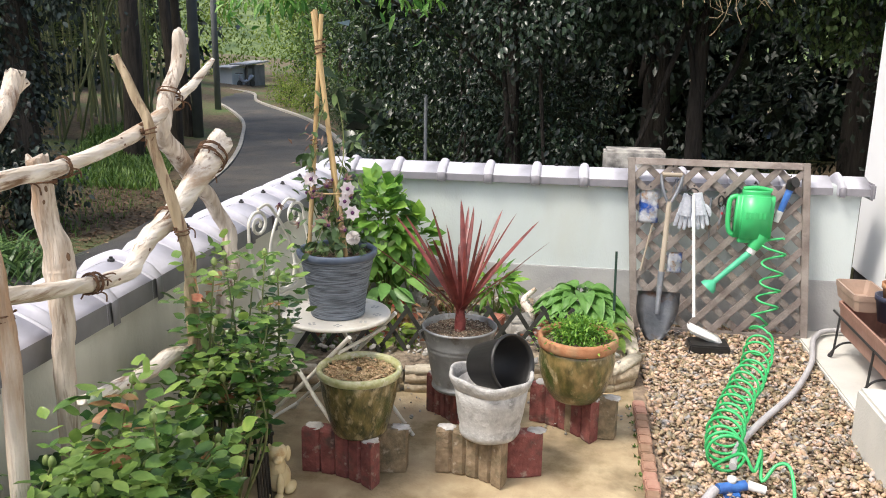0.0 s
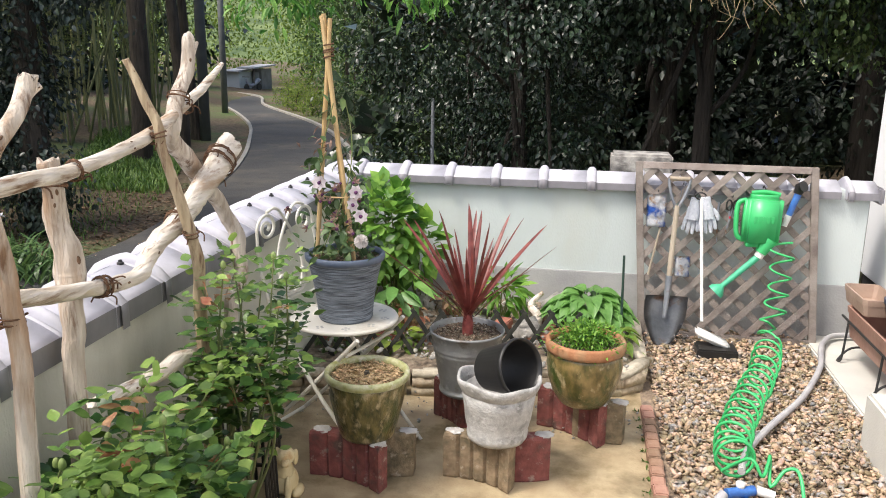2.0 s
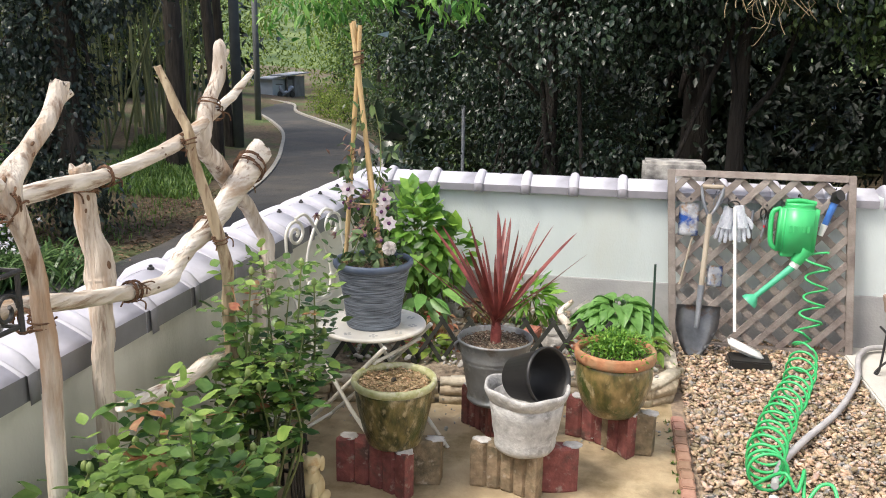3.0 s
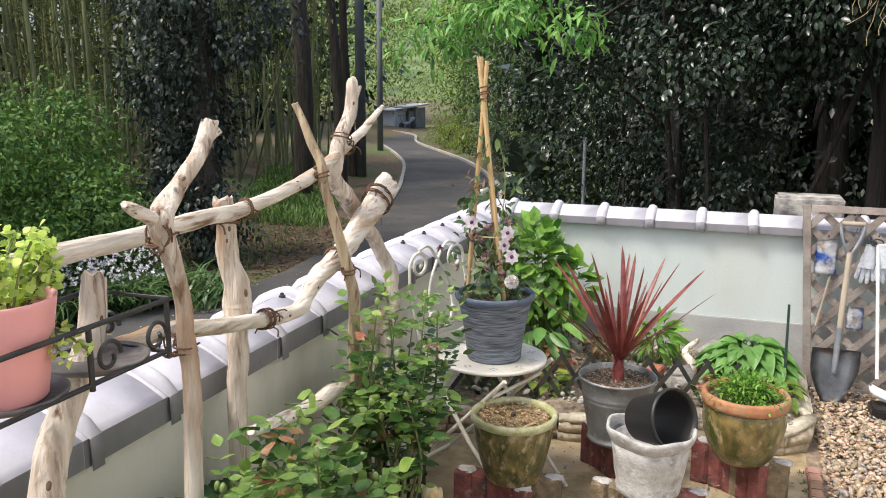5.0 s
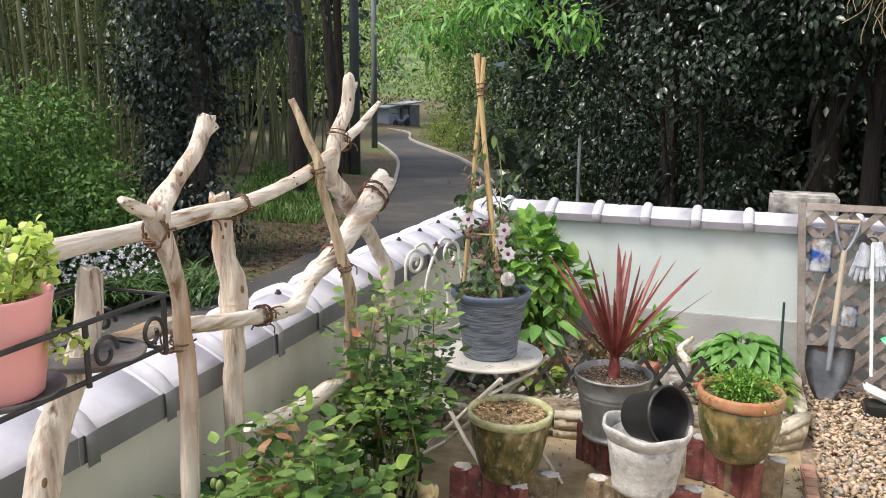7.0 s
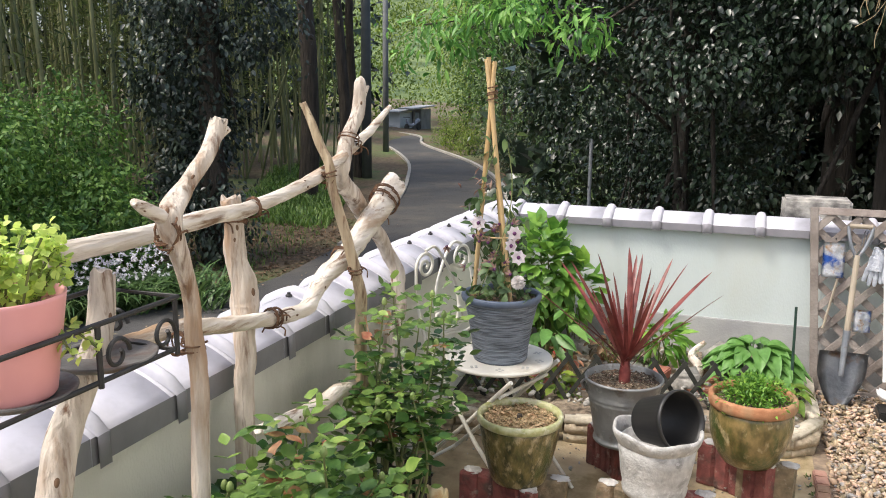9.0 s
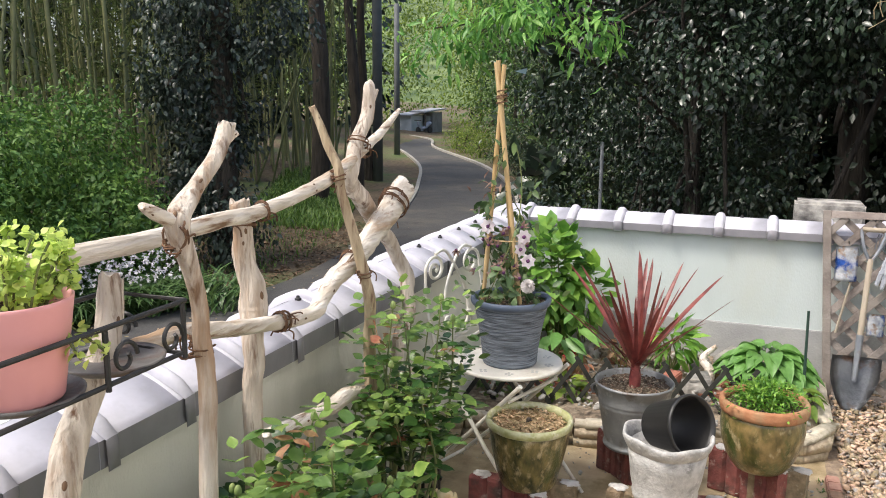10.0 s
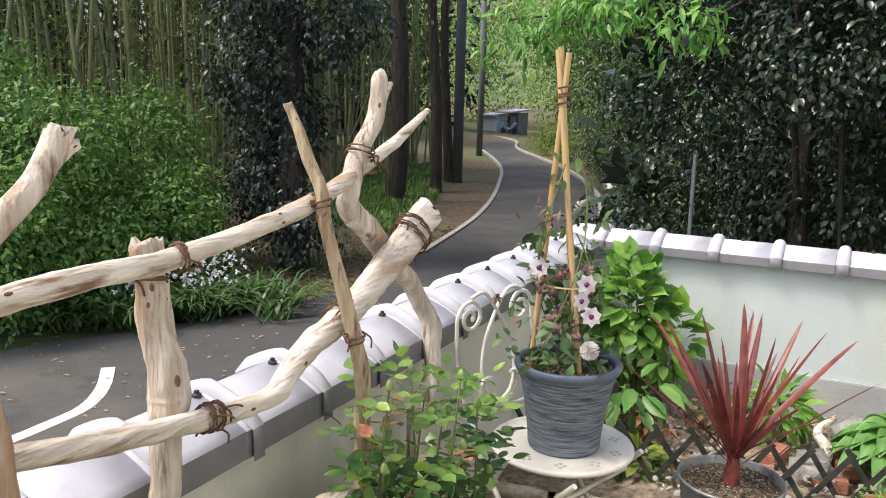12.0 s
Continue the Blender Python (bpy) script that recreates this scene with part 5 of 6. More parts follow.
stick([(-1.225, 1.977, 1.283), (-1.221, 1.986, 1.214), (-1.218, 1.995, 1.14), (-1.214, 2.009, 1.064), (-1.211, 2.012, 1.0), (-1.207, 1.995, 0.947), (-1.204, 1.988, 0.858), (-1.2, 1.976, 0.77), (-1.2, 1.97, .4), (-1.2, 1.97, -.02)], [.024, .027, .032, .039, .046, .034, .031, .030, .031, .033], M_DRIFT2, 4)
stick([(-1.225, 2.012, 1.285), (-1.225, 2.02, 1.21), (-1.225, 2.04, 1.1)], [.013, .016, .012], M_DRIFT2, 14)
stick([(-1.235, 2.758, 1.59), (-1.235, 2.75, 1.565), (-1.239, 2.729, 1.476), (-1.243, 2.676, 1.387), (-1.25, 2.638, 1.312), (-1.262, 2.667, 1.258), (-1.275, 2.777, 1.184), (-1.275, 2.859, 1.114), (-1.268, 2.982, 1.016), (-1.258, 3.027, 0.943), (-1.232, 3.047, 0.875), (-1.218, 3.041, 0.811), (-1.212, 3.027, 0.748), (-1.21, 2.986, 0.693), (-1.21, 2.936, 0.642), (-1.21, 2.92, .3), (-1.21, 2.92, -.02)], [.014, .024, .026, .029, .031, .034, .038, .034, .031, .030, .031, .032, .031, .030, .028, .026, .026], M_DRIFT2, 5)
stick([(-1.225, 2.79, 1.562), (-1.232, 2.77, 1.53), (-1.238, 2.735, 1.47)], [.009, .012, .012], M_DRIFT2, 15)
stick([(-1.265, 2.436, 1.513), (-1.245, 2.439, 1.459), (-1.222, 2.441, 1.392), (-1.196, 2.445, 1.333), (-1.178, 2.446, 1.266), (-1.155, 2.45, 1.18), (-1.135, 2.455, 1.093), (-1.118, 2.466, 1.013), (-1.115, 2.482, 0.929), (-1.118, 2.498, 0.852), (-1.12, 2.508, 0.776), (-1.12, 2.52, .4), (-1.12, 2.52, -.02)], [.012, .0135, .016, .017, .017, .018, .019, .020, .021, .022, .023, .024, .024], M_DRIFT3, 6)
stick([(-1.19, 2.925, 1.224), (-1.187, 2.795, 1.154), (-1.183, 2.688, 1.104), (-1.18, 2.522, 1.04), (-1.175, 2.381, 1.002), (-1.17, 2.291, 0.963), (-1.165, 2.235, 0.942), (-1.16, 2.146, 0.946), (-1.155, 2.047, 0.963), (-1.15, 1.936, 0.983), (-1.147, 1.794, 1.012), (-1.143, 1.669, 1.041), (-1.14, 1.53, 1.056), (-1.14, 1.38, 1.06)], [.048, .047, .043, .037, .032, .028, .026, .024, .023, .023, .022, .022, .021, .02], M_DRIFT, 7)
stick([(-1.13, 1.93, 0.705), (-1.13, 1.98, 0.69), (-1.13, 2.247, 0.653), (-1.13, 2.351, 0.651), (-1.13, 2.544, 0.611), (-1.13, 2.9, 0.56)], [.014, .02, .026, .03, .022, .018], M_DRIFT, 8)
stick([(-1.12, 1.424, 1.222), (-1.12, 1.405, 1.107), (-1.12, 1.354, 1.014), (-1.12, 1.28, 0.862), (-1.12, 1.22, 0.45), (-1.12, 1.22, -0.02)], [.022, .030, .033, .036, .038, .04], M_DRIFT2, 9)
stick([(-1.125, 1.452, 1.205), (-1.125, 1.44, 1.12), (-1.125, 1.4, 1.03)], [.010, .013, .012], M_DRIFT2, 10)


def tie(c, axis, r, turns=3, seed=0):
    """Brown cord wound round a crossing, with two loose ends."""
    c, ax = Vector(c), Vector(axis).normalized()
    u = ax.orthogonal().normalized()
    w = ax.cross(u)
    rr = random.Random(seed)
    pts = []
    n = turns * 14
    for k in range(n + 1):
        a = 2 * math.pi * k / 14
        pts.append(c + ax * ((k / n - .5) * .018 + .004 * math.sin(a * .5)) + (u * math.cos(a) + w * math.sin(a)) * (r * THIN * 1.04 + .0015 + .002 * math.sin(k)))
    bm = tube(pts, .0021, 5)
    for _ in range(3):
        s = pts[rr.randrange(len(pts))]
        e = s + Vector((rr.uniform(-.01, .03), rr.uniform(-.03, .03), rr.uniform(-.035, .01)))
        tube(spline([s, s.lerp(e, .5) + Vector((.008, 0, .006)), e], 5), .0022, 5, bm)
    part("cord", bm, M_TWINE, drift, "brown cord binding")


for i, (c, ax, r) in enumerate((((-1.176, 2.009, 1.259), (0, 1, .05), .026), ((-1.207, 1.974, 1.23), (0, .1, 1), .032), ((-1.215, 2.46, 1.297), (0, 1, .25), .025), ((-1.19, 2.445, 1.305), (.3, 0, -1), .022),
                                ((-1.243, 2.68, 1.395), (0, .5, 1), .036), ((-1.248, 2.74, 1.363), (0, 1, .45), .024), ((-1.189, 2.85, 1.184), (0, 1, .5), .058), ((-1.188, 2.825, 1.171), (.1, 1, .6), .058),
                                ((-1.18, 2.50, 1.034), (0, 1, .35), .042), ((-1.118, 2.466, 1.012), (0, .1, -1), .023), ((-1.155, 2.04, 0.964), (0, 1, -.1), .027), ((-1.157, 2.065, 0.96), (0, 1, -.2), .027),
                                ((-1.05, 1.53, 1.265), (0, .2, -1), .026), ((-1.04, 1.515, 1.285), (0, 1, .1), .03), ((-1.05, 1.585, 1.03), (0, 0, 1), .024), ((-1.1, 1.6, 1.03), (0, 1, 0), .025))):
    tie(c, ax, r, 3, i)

# ---- iron rack with pink pot ----
rack = thing("iron_rack", (-1.0, 1.27, 1.07), "black wrought-iron pot rack with two round trays hung on the driftwood", "plant rack")
for yc in (1.165, 1.36):
    part("tray", lathe([(0, 0), (.082, 0), (.092, .006), (.094, .013), (.088, .013), (.080, .007), (0, .005)], (-1.0, yc, 1.078), 36), pmat("rusty_tray", (.09, .085, .08), (.19, .18, .17), 18, .55, .3, 60, c3=(.12, .07, .05), c3scale=12), rack, smooth=True)
fr = [(-.905, .98, 1.185), (-.905, 1.45, 1.185), (-1.085, 1.45, 1.185), (-1.085, .98, 1.185), (-.905, .98, 1.185)]
part("top_rail", tube(fr, .005, 8), M_IRON, rack)
fr = [(-.91, 1.02, 1.085), (-.91, 1.44, 1.085), (-1.08, 1.44, 1.085), (-1.08, 1.02, 1.085), (-.91, 1.02, 1.085)]
part("bottom_rail", tube(fr, .005, 8), M_IRON, rack)
for x in (-.907, -1.083):
    for y in (1.0, 1.25, 1.445):
        part("upright", tube([(x, y, 1.075), (x, y, 1.185)], .005, 6), M_IRON, rack)
for y0 in (1.27, 1.39):
    pts = [(-.906, y0 + (.03 - .0008 * k) * math.cos(.28 * k) * (1 if y0 < 1.4 else -1) + .02, 1.122 + (.032 - .0009 * k) * math.sin(.28 * k)) for k in range(26)]
    part("scroll", tube(pts, .0042, 6), M_IRON, rack)
pts = [(-1.0 - .05 + (.03 - .0008 * k) * math.cos(.28 * k), 1.447, 1.122 + (.03 - .0009 * k) * math.sin(.28 * k)) for k in range(26)]
part("scroll", tube(pts, .0042, 6), M_IRON, rack)
C = (-1.0, 1.15, 1.086)
pot = thing("pink_pot", C, "plain pink plastic pot standing in the iron rack", "flower pot")
part("body", lathe([(0, 0), (.070, 0), (.073, .004), (.096, .158), (.097, .164), (.094, .165), (.091, .158), (.088, .145), (.07, .1), (0, .1)], C, 44), M_PINK, pot, smooth=True)
soil(pot, C, .088, C[2] + .135, M_POTSOIL, 4, 80)
succ = thing("creeping_plant", (-1.0, 1.12, 1.22), "soft lime green trailing plant spilling over the pot", "plant")
_rs = np.random.default_rng(31)
M_LIME = leafmat("lime_leaf", (.42, .58, .11), (.60, .73, .22), .25, .5, .4)
for i in range(26):
    a, rr = _rs.random() * 6.28, .09 * _rs.random() ** .5
    b0 = np.array([-1.0 + .6 * rr * math.cos(a), 1.15 + .6 * rr * math.sin(a), 1.215])
    tip = b0 + np.array([.055 * math.cos(a), .055 * math.sin(a), .06 + .07 * _rs.random()])
    if i in (3, 9):
        tip = np.array([-.90, 1.19 + .05 * (i == 3), 1.15])
    sp = spline([b0, (b0 + tip) / 2 + [0, 0, .02], tip], 9)
    part("stem", tube(sp, .0022, 5), M_STEM, succ)
    lp = np.repeat(np.array([p[:] for p in sp[2:]]), 4, axis=0)
    v, f = scatter(*LEAF8, poses(lp + _rs.normal(0, .005, lp.shape), _rs.normal(0, 1, lp.shape) + [0, 0, .3], .012 + .008 * _rs.random(len(lp)), 1.6, rng=_rs))
    part_np("leaves", v, f, M_LIME, succ)

for ob in (rack, pot, succ):
    ob.location += Vector((-.085, .02, -.012))

# ---- roses ----
M_CANE_ROSE = pmat("rose_cane", (.10, .14, .05), (.18, .20, .08), 12, .6)
M_BUD = pmat("rose_bud", (.14, .22, .06), (.24, .3, .1), 30, .6)


def rose(base, tips, label, seed, per_node=3, leaf=.042):
    rng = np.random.default_rng(seed)
    e = thing("rose_bush", base, label, "rose", "roses under the trellis")
    old, young, rust = [], [], []
    for t in tips:
        b = Vector(base) + Vector((rng.normal(0, .03), rng.normal(0, .05), 0))
        tip = Vector(t)
        mid = b.lerp(tip, .55) + Vector(rng.normal(0, .05, 3))
        sp = spline([b, mid, tip], 16)
        part("cane", tube(sp, rads(17, [.006, .0045, .002]), 6), M_CANE_ROSE, e, smooth=True)
        for k in range(8, 17):
            for _ in range(per_node if rng.random() < .62 else 1):
                d = Vector(rng.normal(0, 1, 3))
                d.z = abs(d.z) * .25
                d.normalize()
                root = sp[k]
                ln = leaf * (1.7 + .8 * rng.random())
                ax = d * ln + Vector((0, 0, -.012))
                y_ = (k > 13) or rng.random() < .16
                bag = rust if rng.random() < .04 else (young if y_ else old)
                side = d.cross(Vector((0, 0, 1))).normalized()
                s = leaf * (.75 + .5 * rng.random()) * (.85 if y_ else 1)
                for pos, dirn, sc in ((1.0, d, 1.15), (.68, d * .45 + side, 1), (.68, d * .45 - side, 1), (.35, d * .35 + side, .8), (.35, d * .35 - side, .8)):
                    bag.append((root + ax * pos, dirn + Vector(rng.normal(0, .2, 3)), s * sc))
        bm = bmesh.new()
        bmesh.ops.create_icosphere(bm, subdivisions=2, radius=.009)
        for v in bm.verts:
            v.co = tip + Vector((v.co.x, v.co.y, v.co.z * (2.0 if v.co.z > 0 else 1)))
        part("bud", bm, M_BUD, e, "closed green bud", True)
    for nm, bag, mt in (("foliage", old, M_LEAF_ROSE), ("young_foliage", young, M_LEAF_ROSE2), ("withered_leaves", rust, M_LEAF_RUST)):
        if bag:
            v, f = scatter(*LEAF14, poses([b[0][:] for b in bag], [b[1][:] for b in bag], [b[2] for b in bag], 1.12, roll=.35, rng=rng))
            part_np(nm, v, f, mt, e, smooth=True)
    return e


_rt = random.Random(5)
rose((-1.05, 2.50, 0), [(-1.0 + _rt.uniform(-.12, .14), 2.50 + _rt.uniform(-.2, .2), _rt.uniform(.60, .88)) for _ in range(12)] + [(-1.0, 2.42, .93), (-.90, 2.56, .93), (-1.06, 2.62, .90), (-1.1, 2.36, .62), (-.93, 2.4, .60)],
     "leafy climbing rose with glossy leaves and green buds", 41, 2, .044)
rose((-1.08, 1.92, 0), [(-.97 + _rt.uniform(-.17, .14), 1.88 + _rt.uniform(-.26, .22), _rt.uniform(.46, .74)) for _ in range(13)] + [(-.95, 1.86, .80), (-.85, 1.76, .76)],
     "rose bush with pale young shoots and withered blooms", 42, 2, .054)
rose((-1.06, 1.66, 0), [(-.95 + _rt.uniform(-.12, .10), 1.60 + _rt.uniform(-.14, .16), _rt.uniform(.50, .72)) for _ in range(9)],
     "rose bush with broad pale green leaves", 43, 2, .055)

rose((-1.04, 1.36, 0), [(-.93 + _rt.uniform(-.10, .08), 1.36 + _rt.uniform(-.12, .12), _rt.uniform(.56, .74)) for _ in range(6)],
     "low rose shoots with broad light green leaves", 44, 2, .052)

# ---- small black fence, tag and dog ornament at the rose's foot ----
fence = thing("border_fence", (-1.06, 2.72, 0), "low dark plastic picket fence in front of the roses", "garden fence")
for i in range(9):
    a = i / 8
    x, y = -1.27 + .26 * a, 2.86 - .03 * a
    part("picket", box(x - .006, x + .006, y - .004, y + .004, 0, .225, .002), M_BLACKPL, fence)
for z in (.06, .18):
    part("rail", box(-1.28, -1.0, 2.828, 2.838, z, z + .014, .002), M_BLACKPL, fence)
for i in range(7):
    y = 2.82 - .05 * i
    part("picket", tube([(-1.0 + .012 * i, y, 0), (-1.005 + .012 * i, y - .01, .235 - .01 * (i % 3))], .006, 6), M_BLACKPL, fence)
tag = tagged(part("plant_tag", box(-1.10, -1.035, 2.555, 2.559, .07, .16, .001), pmat("tulip_print", (.45, .03, .03), (.6, .35, .12), 45, .5)), "red printed plant label stuck among the roses", "plant label")
bm = box(-1.07, -1.066, 2.556, 2.558, -.01, .08)
part("stick", bm, M_BLACKPL, tag)
M_DOG = pmat("cream_resin", (.62, .50, .27), (.74, .63, .38), 12, .6, .25, 90, c3=(.5, .3, .12), c3scale=14, c3amt=.2)


def ornament_dog(c):
    """A sitting dog figure as one plain shape."""
    bm = bmesh.new()
    for o, r in (((0, 0, .055), (.045, .05, .055)), ((0, -.012, .10), (.034, .034, .045)), ((.012, -.03, .165), (.034, .036, .034)), ((.026, -.062, .155), (.017, .024, .015)),
                 ((-.022, -.02, .158), (.010, .018, .032)), ((.044, -.015, .158), (.010, .016, .030)), ((-.022, -.045, .045), (.013, .015, .048)), ((.024, -.045, .045), (.013, .015, .048)),
                 ((-.022, -.06, .01), (.015, .022, .011)), ((.024, -.06, .01), (.015, .022, .011)), ((-.045, .0, .02), (.02, .038, .021)), ((.045, .0, .02), (.02, .038, .021))):
        q = bmesh.ops.create_icosphere(bm, subdivisions=3, radius=1)
        for v in q["verts"]:
            n_ = 1 + .05 * noise.noise(v.co * 6 + Vector(o) * 40)
            v.co = Vector(c) + Vector((o[0] + v.co.x * r[0] * n_, o[1] + v.co.y * r[1] * n_, o[2] + v.co.z * r[2] * n_))
    return bm


tagged(part("dog_ornament", ornament_dog((-.965, 2.77, 0.0)), M_DOG, smooth=True), "small cream sitting puppy garden ornament on the patio", "garden ornament")

# ---- corner bed: lattice, bricks, rocks, plants ----
M_LATT = pmat("dark_stained_slat", (.022, .026, .02), (.05, .05, .042), 20, .7, .3, 80)
latt = thing("lattice_fence", (-.7, 4.03, .05), "low expanding dark wooden lattice fence in the bed", "garden fence")
for i in range(10):
    x0 = -1.29 + .132 * i
    for s in (0, 1):
        y = bed_front(x0) + .27 + .009 * s
        xa, xb = (x0, x0 + .155) if s == 0 else (x0 + .155, x0)
        d = Vector((xb - xa, 0, .235)).normalized()
        bm = box(-.0105, .0105, -.0035, .0035, 0, .285, .0015)
        x_ = Vector((0, 1, 0)).cross(d)
        m = Matrix(((x_.x, 0, d.x, xa), (x_.y, 1, d.y, y), (x_.z, 0, d.z, .085), (0, 0, 0, 1)))
        bmesh.ops.transform(bm, matrix=m, verts=bm.verts)
        part("slat", bm, M_LATT, latt)
M_REDBRICK = pmat("orange_brick", (.25, .095, .06), (.38, .165, .11), 40, .9, .4, 90, objrand=.2)
for x, y, z, a in ((-1.18, 4.12, .08, 10), (-.93, 4.2, .07, 12), (-.70, 4.18, .075, 8), (-.42, 4.25, .08, 14), (-.16, 4.30, .08, 5), (-.62, 4.62, .11, 20), (-.10, 4.45, .10, -70), (-.36, 4.42, .1, 75)):
    ob = tagged(part("garden_brick", box(-.08, .08, -.038, .038, 0, .052, .006), M_REDBRICK), "orange-red brick lying in the bed's soil", "brick", "bricks in the bed")
    ob.matrix_basis = pose(x, y, z, 0, 0, a)
for x, y, s, sd in ((-.06, 4.68, .17, 1), (-.22, 4.32, .13, 2), (-.85, 4.66, .13, 3), (.03, 4.25, .10, 4), (-.5, 4.5, .08, 5), (-1.1, 4.45, .1, 6)):
    me = stone_mesh("garden_rock", s * 1.2, s, s * .9, M_ROCK, sd * 2.3, .22)
    ob = tagged(new("garden_rock", me), "rough grey rock bedded in the soil", "rock", "rocks in the bed")
    ob.matrix_basis = pose(x, y, .07, 0, 0, sd * 50)
# old white root standing by the bed
tagged(part("root_wood", tube(spline([(-.19, 4.42, .07), (-.17, 4.44, .18), (-.21, 4.47, .24), (-.15, 4.5, .30)], 16), rads(17, [.03, .024, .018, .01]), 10, knobby=.3, seed=3), M_DRIFT, smooth=True), "pale gnarled piece of root wood in the bed", "driftwood")


def bush(name, base, centre, radii, n, size, width, mat, label, seed, stems=10, template=LEAF8, droop=-.2):
    rng = np.random.default_rng(seed)
    e = thing(name, base, label, "plant")
    c = np.array(centre)
    p = rng.normal(0, 1, (n, 3))
    p /= np.linalg.norm(p, axis=1, keepdims=True)
    p = p * (.55 + .5 * rng.random((n, 1))) * radii
    d = p / (np.linalg.norm(p, axis=1, keepdims=True)) + rng.normal(0, .35, p.shape) + [0, -.15, droop - .25]
    out = p / np.linalg.norm(p, axis=1, keepdims=True)
    v, f = scatter(*template, poses(p + c, d, size * (.6 + .7 * rng.random(n)), width, roll=.25, rng=rng, up=out * .6 + [0.1, -.35, .8]))
    part_np("foliage", v, f, mat, e, smooth=True)
    for k in range(stems):
        tip = c + p[k * (n // stems)] * .8
        part("stem", tube(spline([base, (Vector(base) + Vector(tip)) / 2 + Vector(rng.normal(0, .03, 3)), tip], 6), .004, 5), M_STEM, e)
    return e


bush("hydrangea", (-.98, 4.6, .1), (-1.02, 4.60, .57), (.165, .15, .27), 400, .092, 1.25, leafmat("hydrangea_leaf", (.115, .27, .04), (.21, .39, .07), .35, .45, .3), "tall leafy bright green hydrangea in the wall corner", 61)
bush("hydrangea", (-.84, 4.62, .1), (-.86, 4.64, .46), (.12, .12, .20), 80, .095, 1.25, M_LEAF_BRIGHT, "young leafy bright green hydrangea by the wall", 62, 6)
bush("hellebore", (-.95, 4.35, .1), (-.95, 4.32, .30), (.16, .12, .09), 34, .14, .7, M_LEAF_HOSTA, "dark green hellebore with drooping fingered leaves", 63, 8, droop=-.5)
bush("lupin_plant", (-.38, 4.6, .1), (-.38, 4.58, .27), (.13, .1, .09), 110, .10, .55, M_LEAF_BRIGHT, "fresh green plant with narrow whorled leaves", 64, 8)
bush("lime_groundcover", (-.82, 4.05, .08), (-.82, 4.06, .13), (.12, .08, .06), 60, .06, 1.1, M_LEAF_YELLOW, "lime green ground cover behind the lattice", 65, 5)
bush("lime_groundcover", (-1.16, 4.0, .08), (-1.16, 4.02, .13), (.1, .07, .06), 40, .06, 1.1, M_LEAF_MID, "low green ground cover behind the lattice", 66, 5)
bush("red_flowered_plant", (-.88, 4.38, .1), (-.86, 4.36, .19), (.1, .08, .05), 50, .05, 1.0, M_LEAF_RUST, "low bronze-leaved plant in the bed", 67, 5)
bush("bronze_shrub", (-.62, 4.55, .1), (-.62, 4.5, .24), (.12, .1, .1), 70, .05, .9, leafmat("bronze_leaf", (.10, .05, .03), (.2, .14, .06), .5, .5, .2), "bronze and green small-leaved shrub", 68, 7)
redf = thing("red_flower", (-.84, 4.28, .09), "small cluster of vivid red flowers in the bed", "flower")
M_REDP = pmat("red_petal", (.6, .02, .04), (.75, .06, .08), 20, .6, trans=.2)
for i in range(12):
    c = (-.84 + random.uniform(-.035, .035), 4.28 + random.uniform(-.03, .03), .24 + random.uniform(-.02, .03))
    flower("flower_head", c, (0, -.6, 1), .016, 5, M_REDP, M_REDP, redf)
part("stem", tube([(-.84, 4.28, .07), (-.84, 4.28, .24)], .003, 5), M_STEM, redf)


def hosta(base, n, length, width, mat, label, seed, rise=1.15):
    rng = np.random.default_rng(seed)
    e = thing("hosta", base, label, "plant")
    for i in range(n):
        a = i * 2.39996
        ring = .35 + .75 * (i / n)
        d = Vector((math.cos(a) * ring, math.sin(a) * ring, rise * (1.25 - .75 * i / n)))
        b = Vector(base)
        s0 = b + d * length * .9
        part("stalk", tube([b, b + d * length * .5, s0], [.004, .003, .0025], 5), mat, e)
        h = Vector((d.x, d.y, 0)).normalized()
        s = h.cross(Vector((0, 0, 1)))
        bm = bmesh.new()
        rows = []
        ln = length * (.85 + .35 * rng.random())
        for k in range(8):
            t = k / 7
            c = s0 + h * ln * t * .95 + Vector((0, 0, ln * (.22 * t - .62 * t * t)))
            w = width * math.sin(math.pi * min(1, t * .93 + .07) ** .72) ** .8
            rows.append([bm.verts.new(c + s * w * q + Vector((0, 0, w * (.35 * abs(q) - .10 * math.cos(q * 9))))) for q in (-1, -.66, -.33, 0, .33, .66, 1)])
        for r0, r1 in zip(rows, rows[1:]):
            for q in range(6):
                bm.faces.new((r0[q], r0[q + 1], r1[q + 1], r1[q]))
        part("leaf", bm, mat, e, smooth=True)
    return e


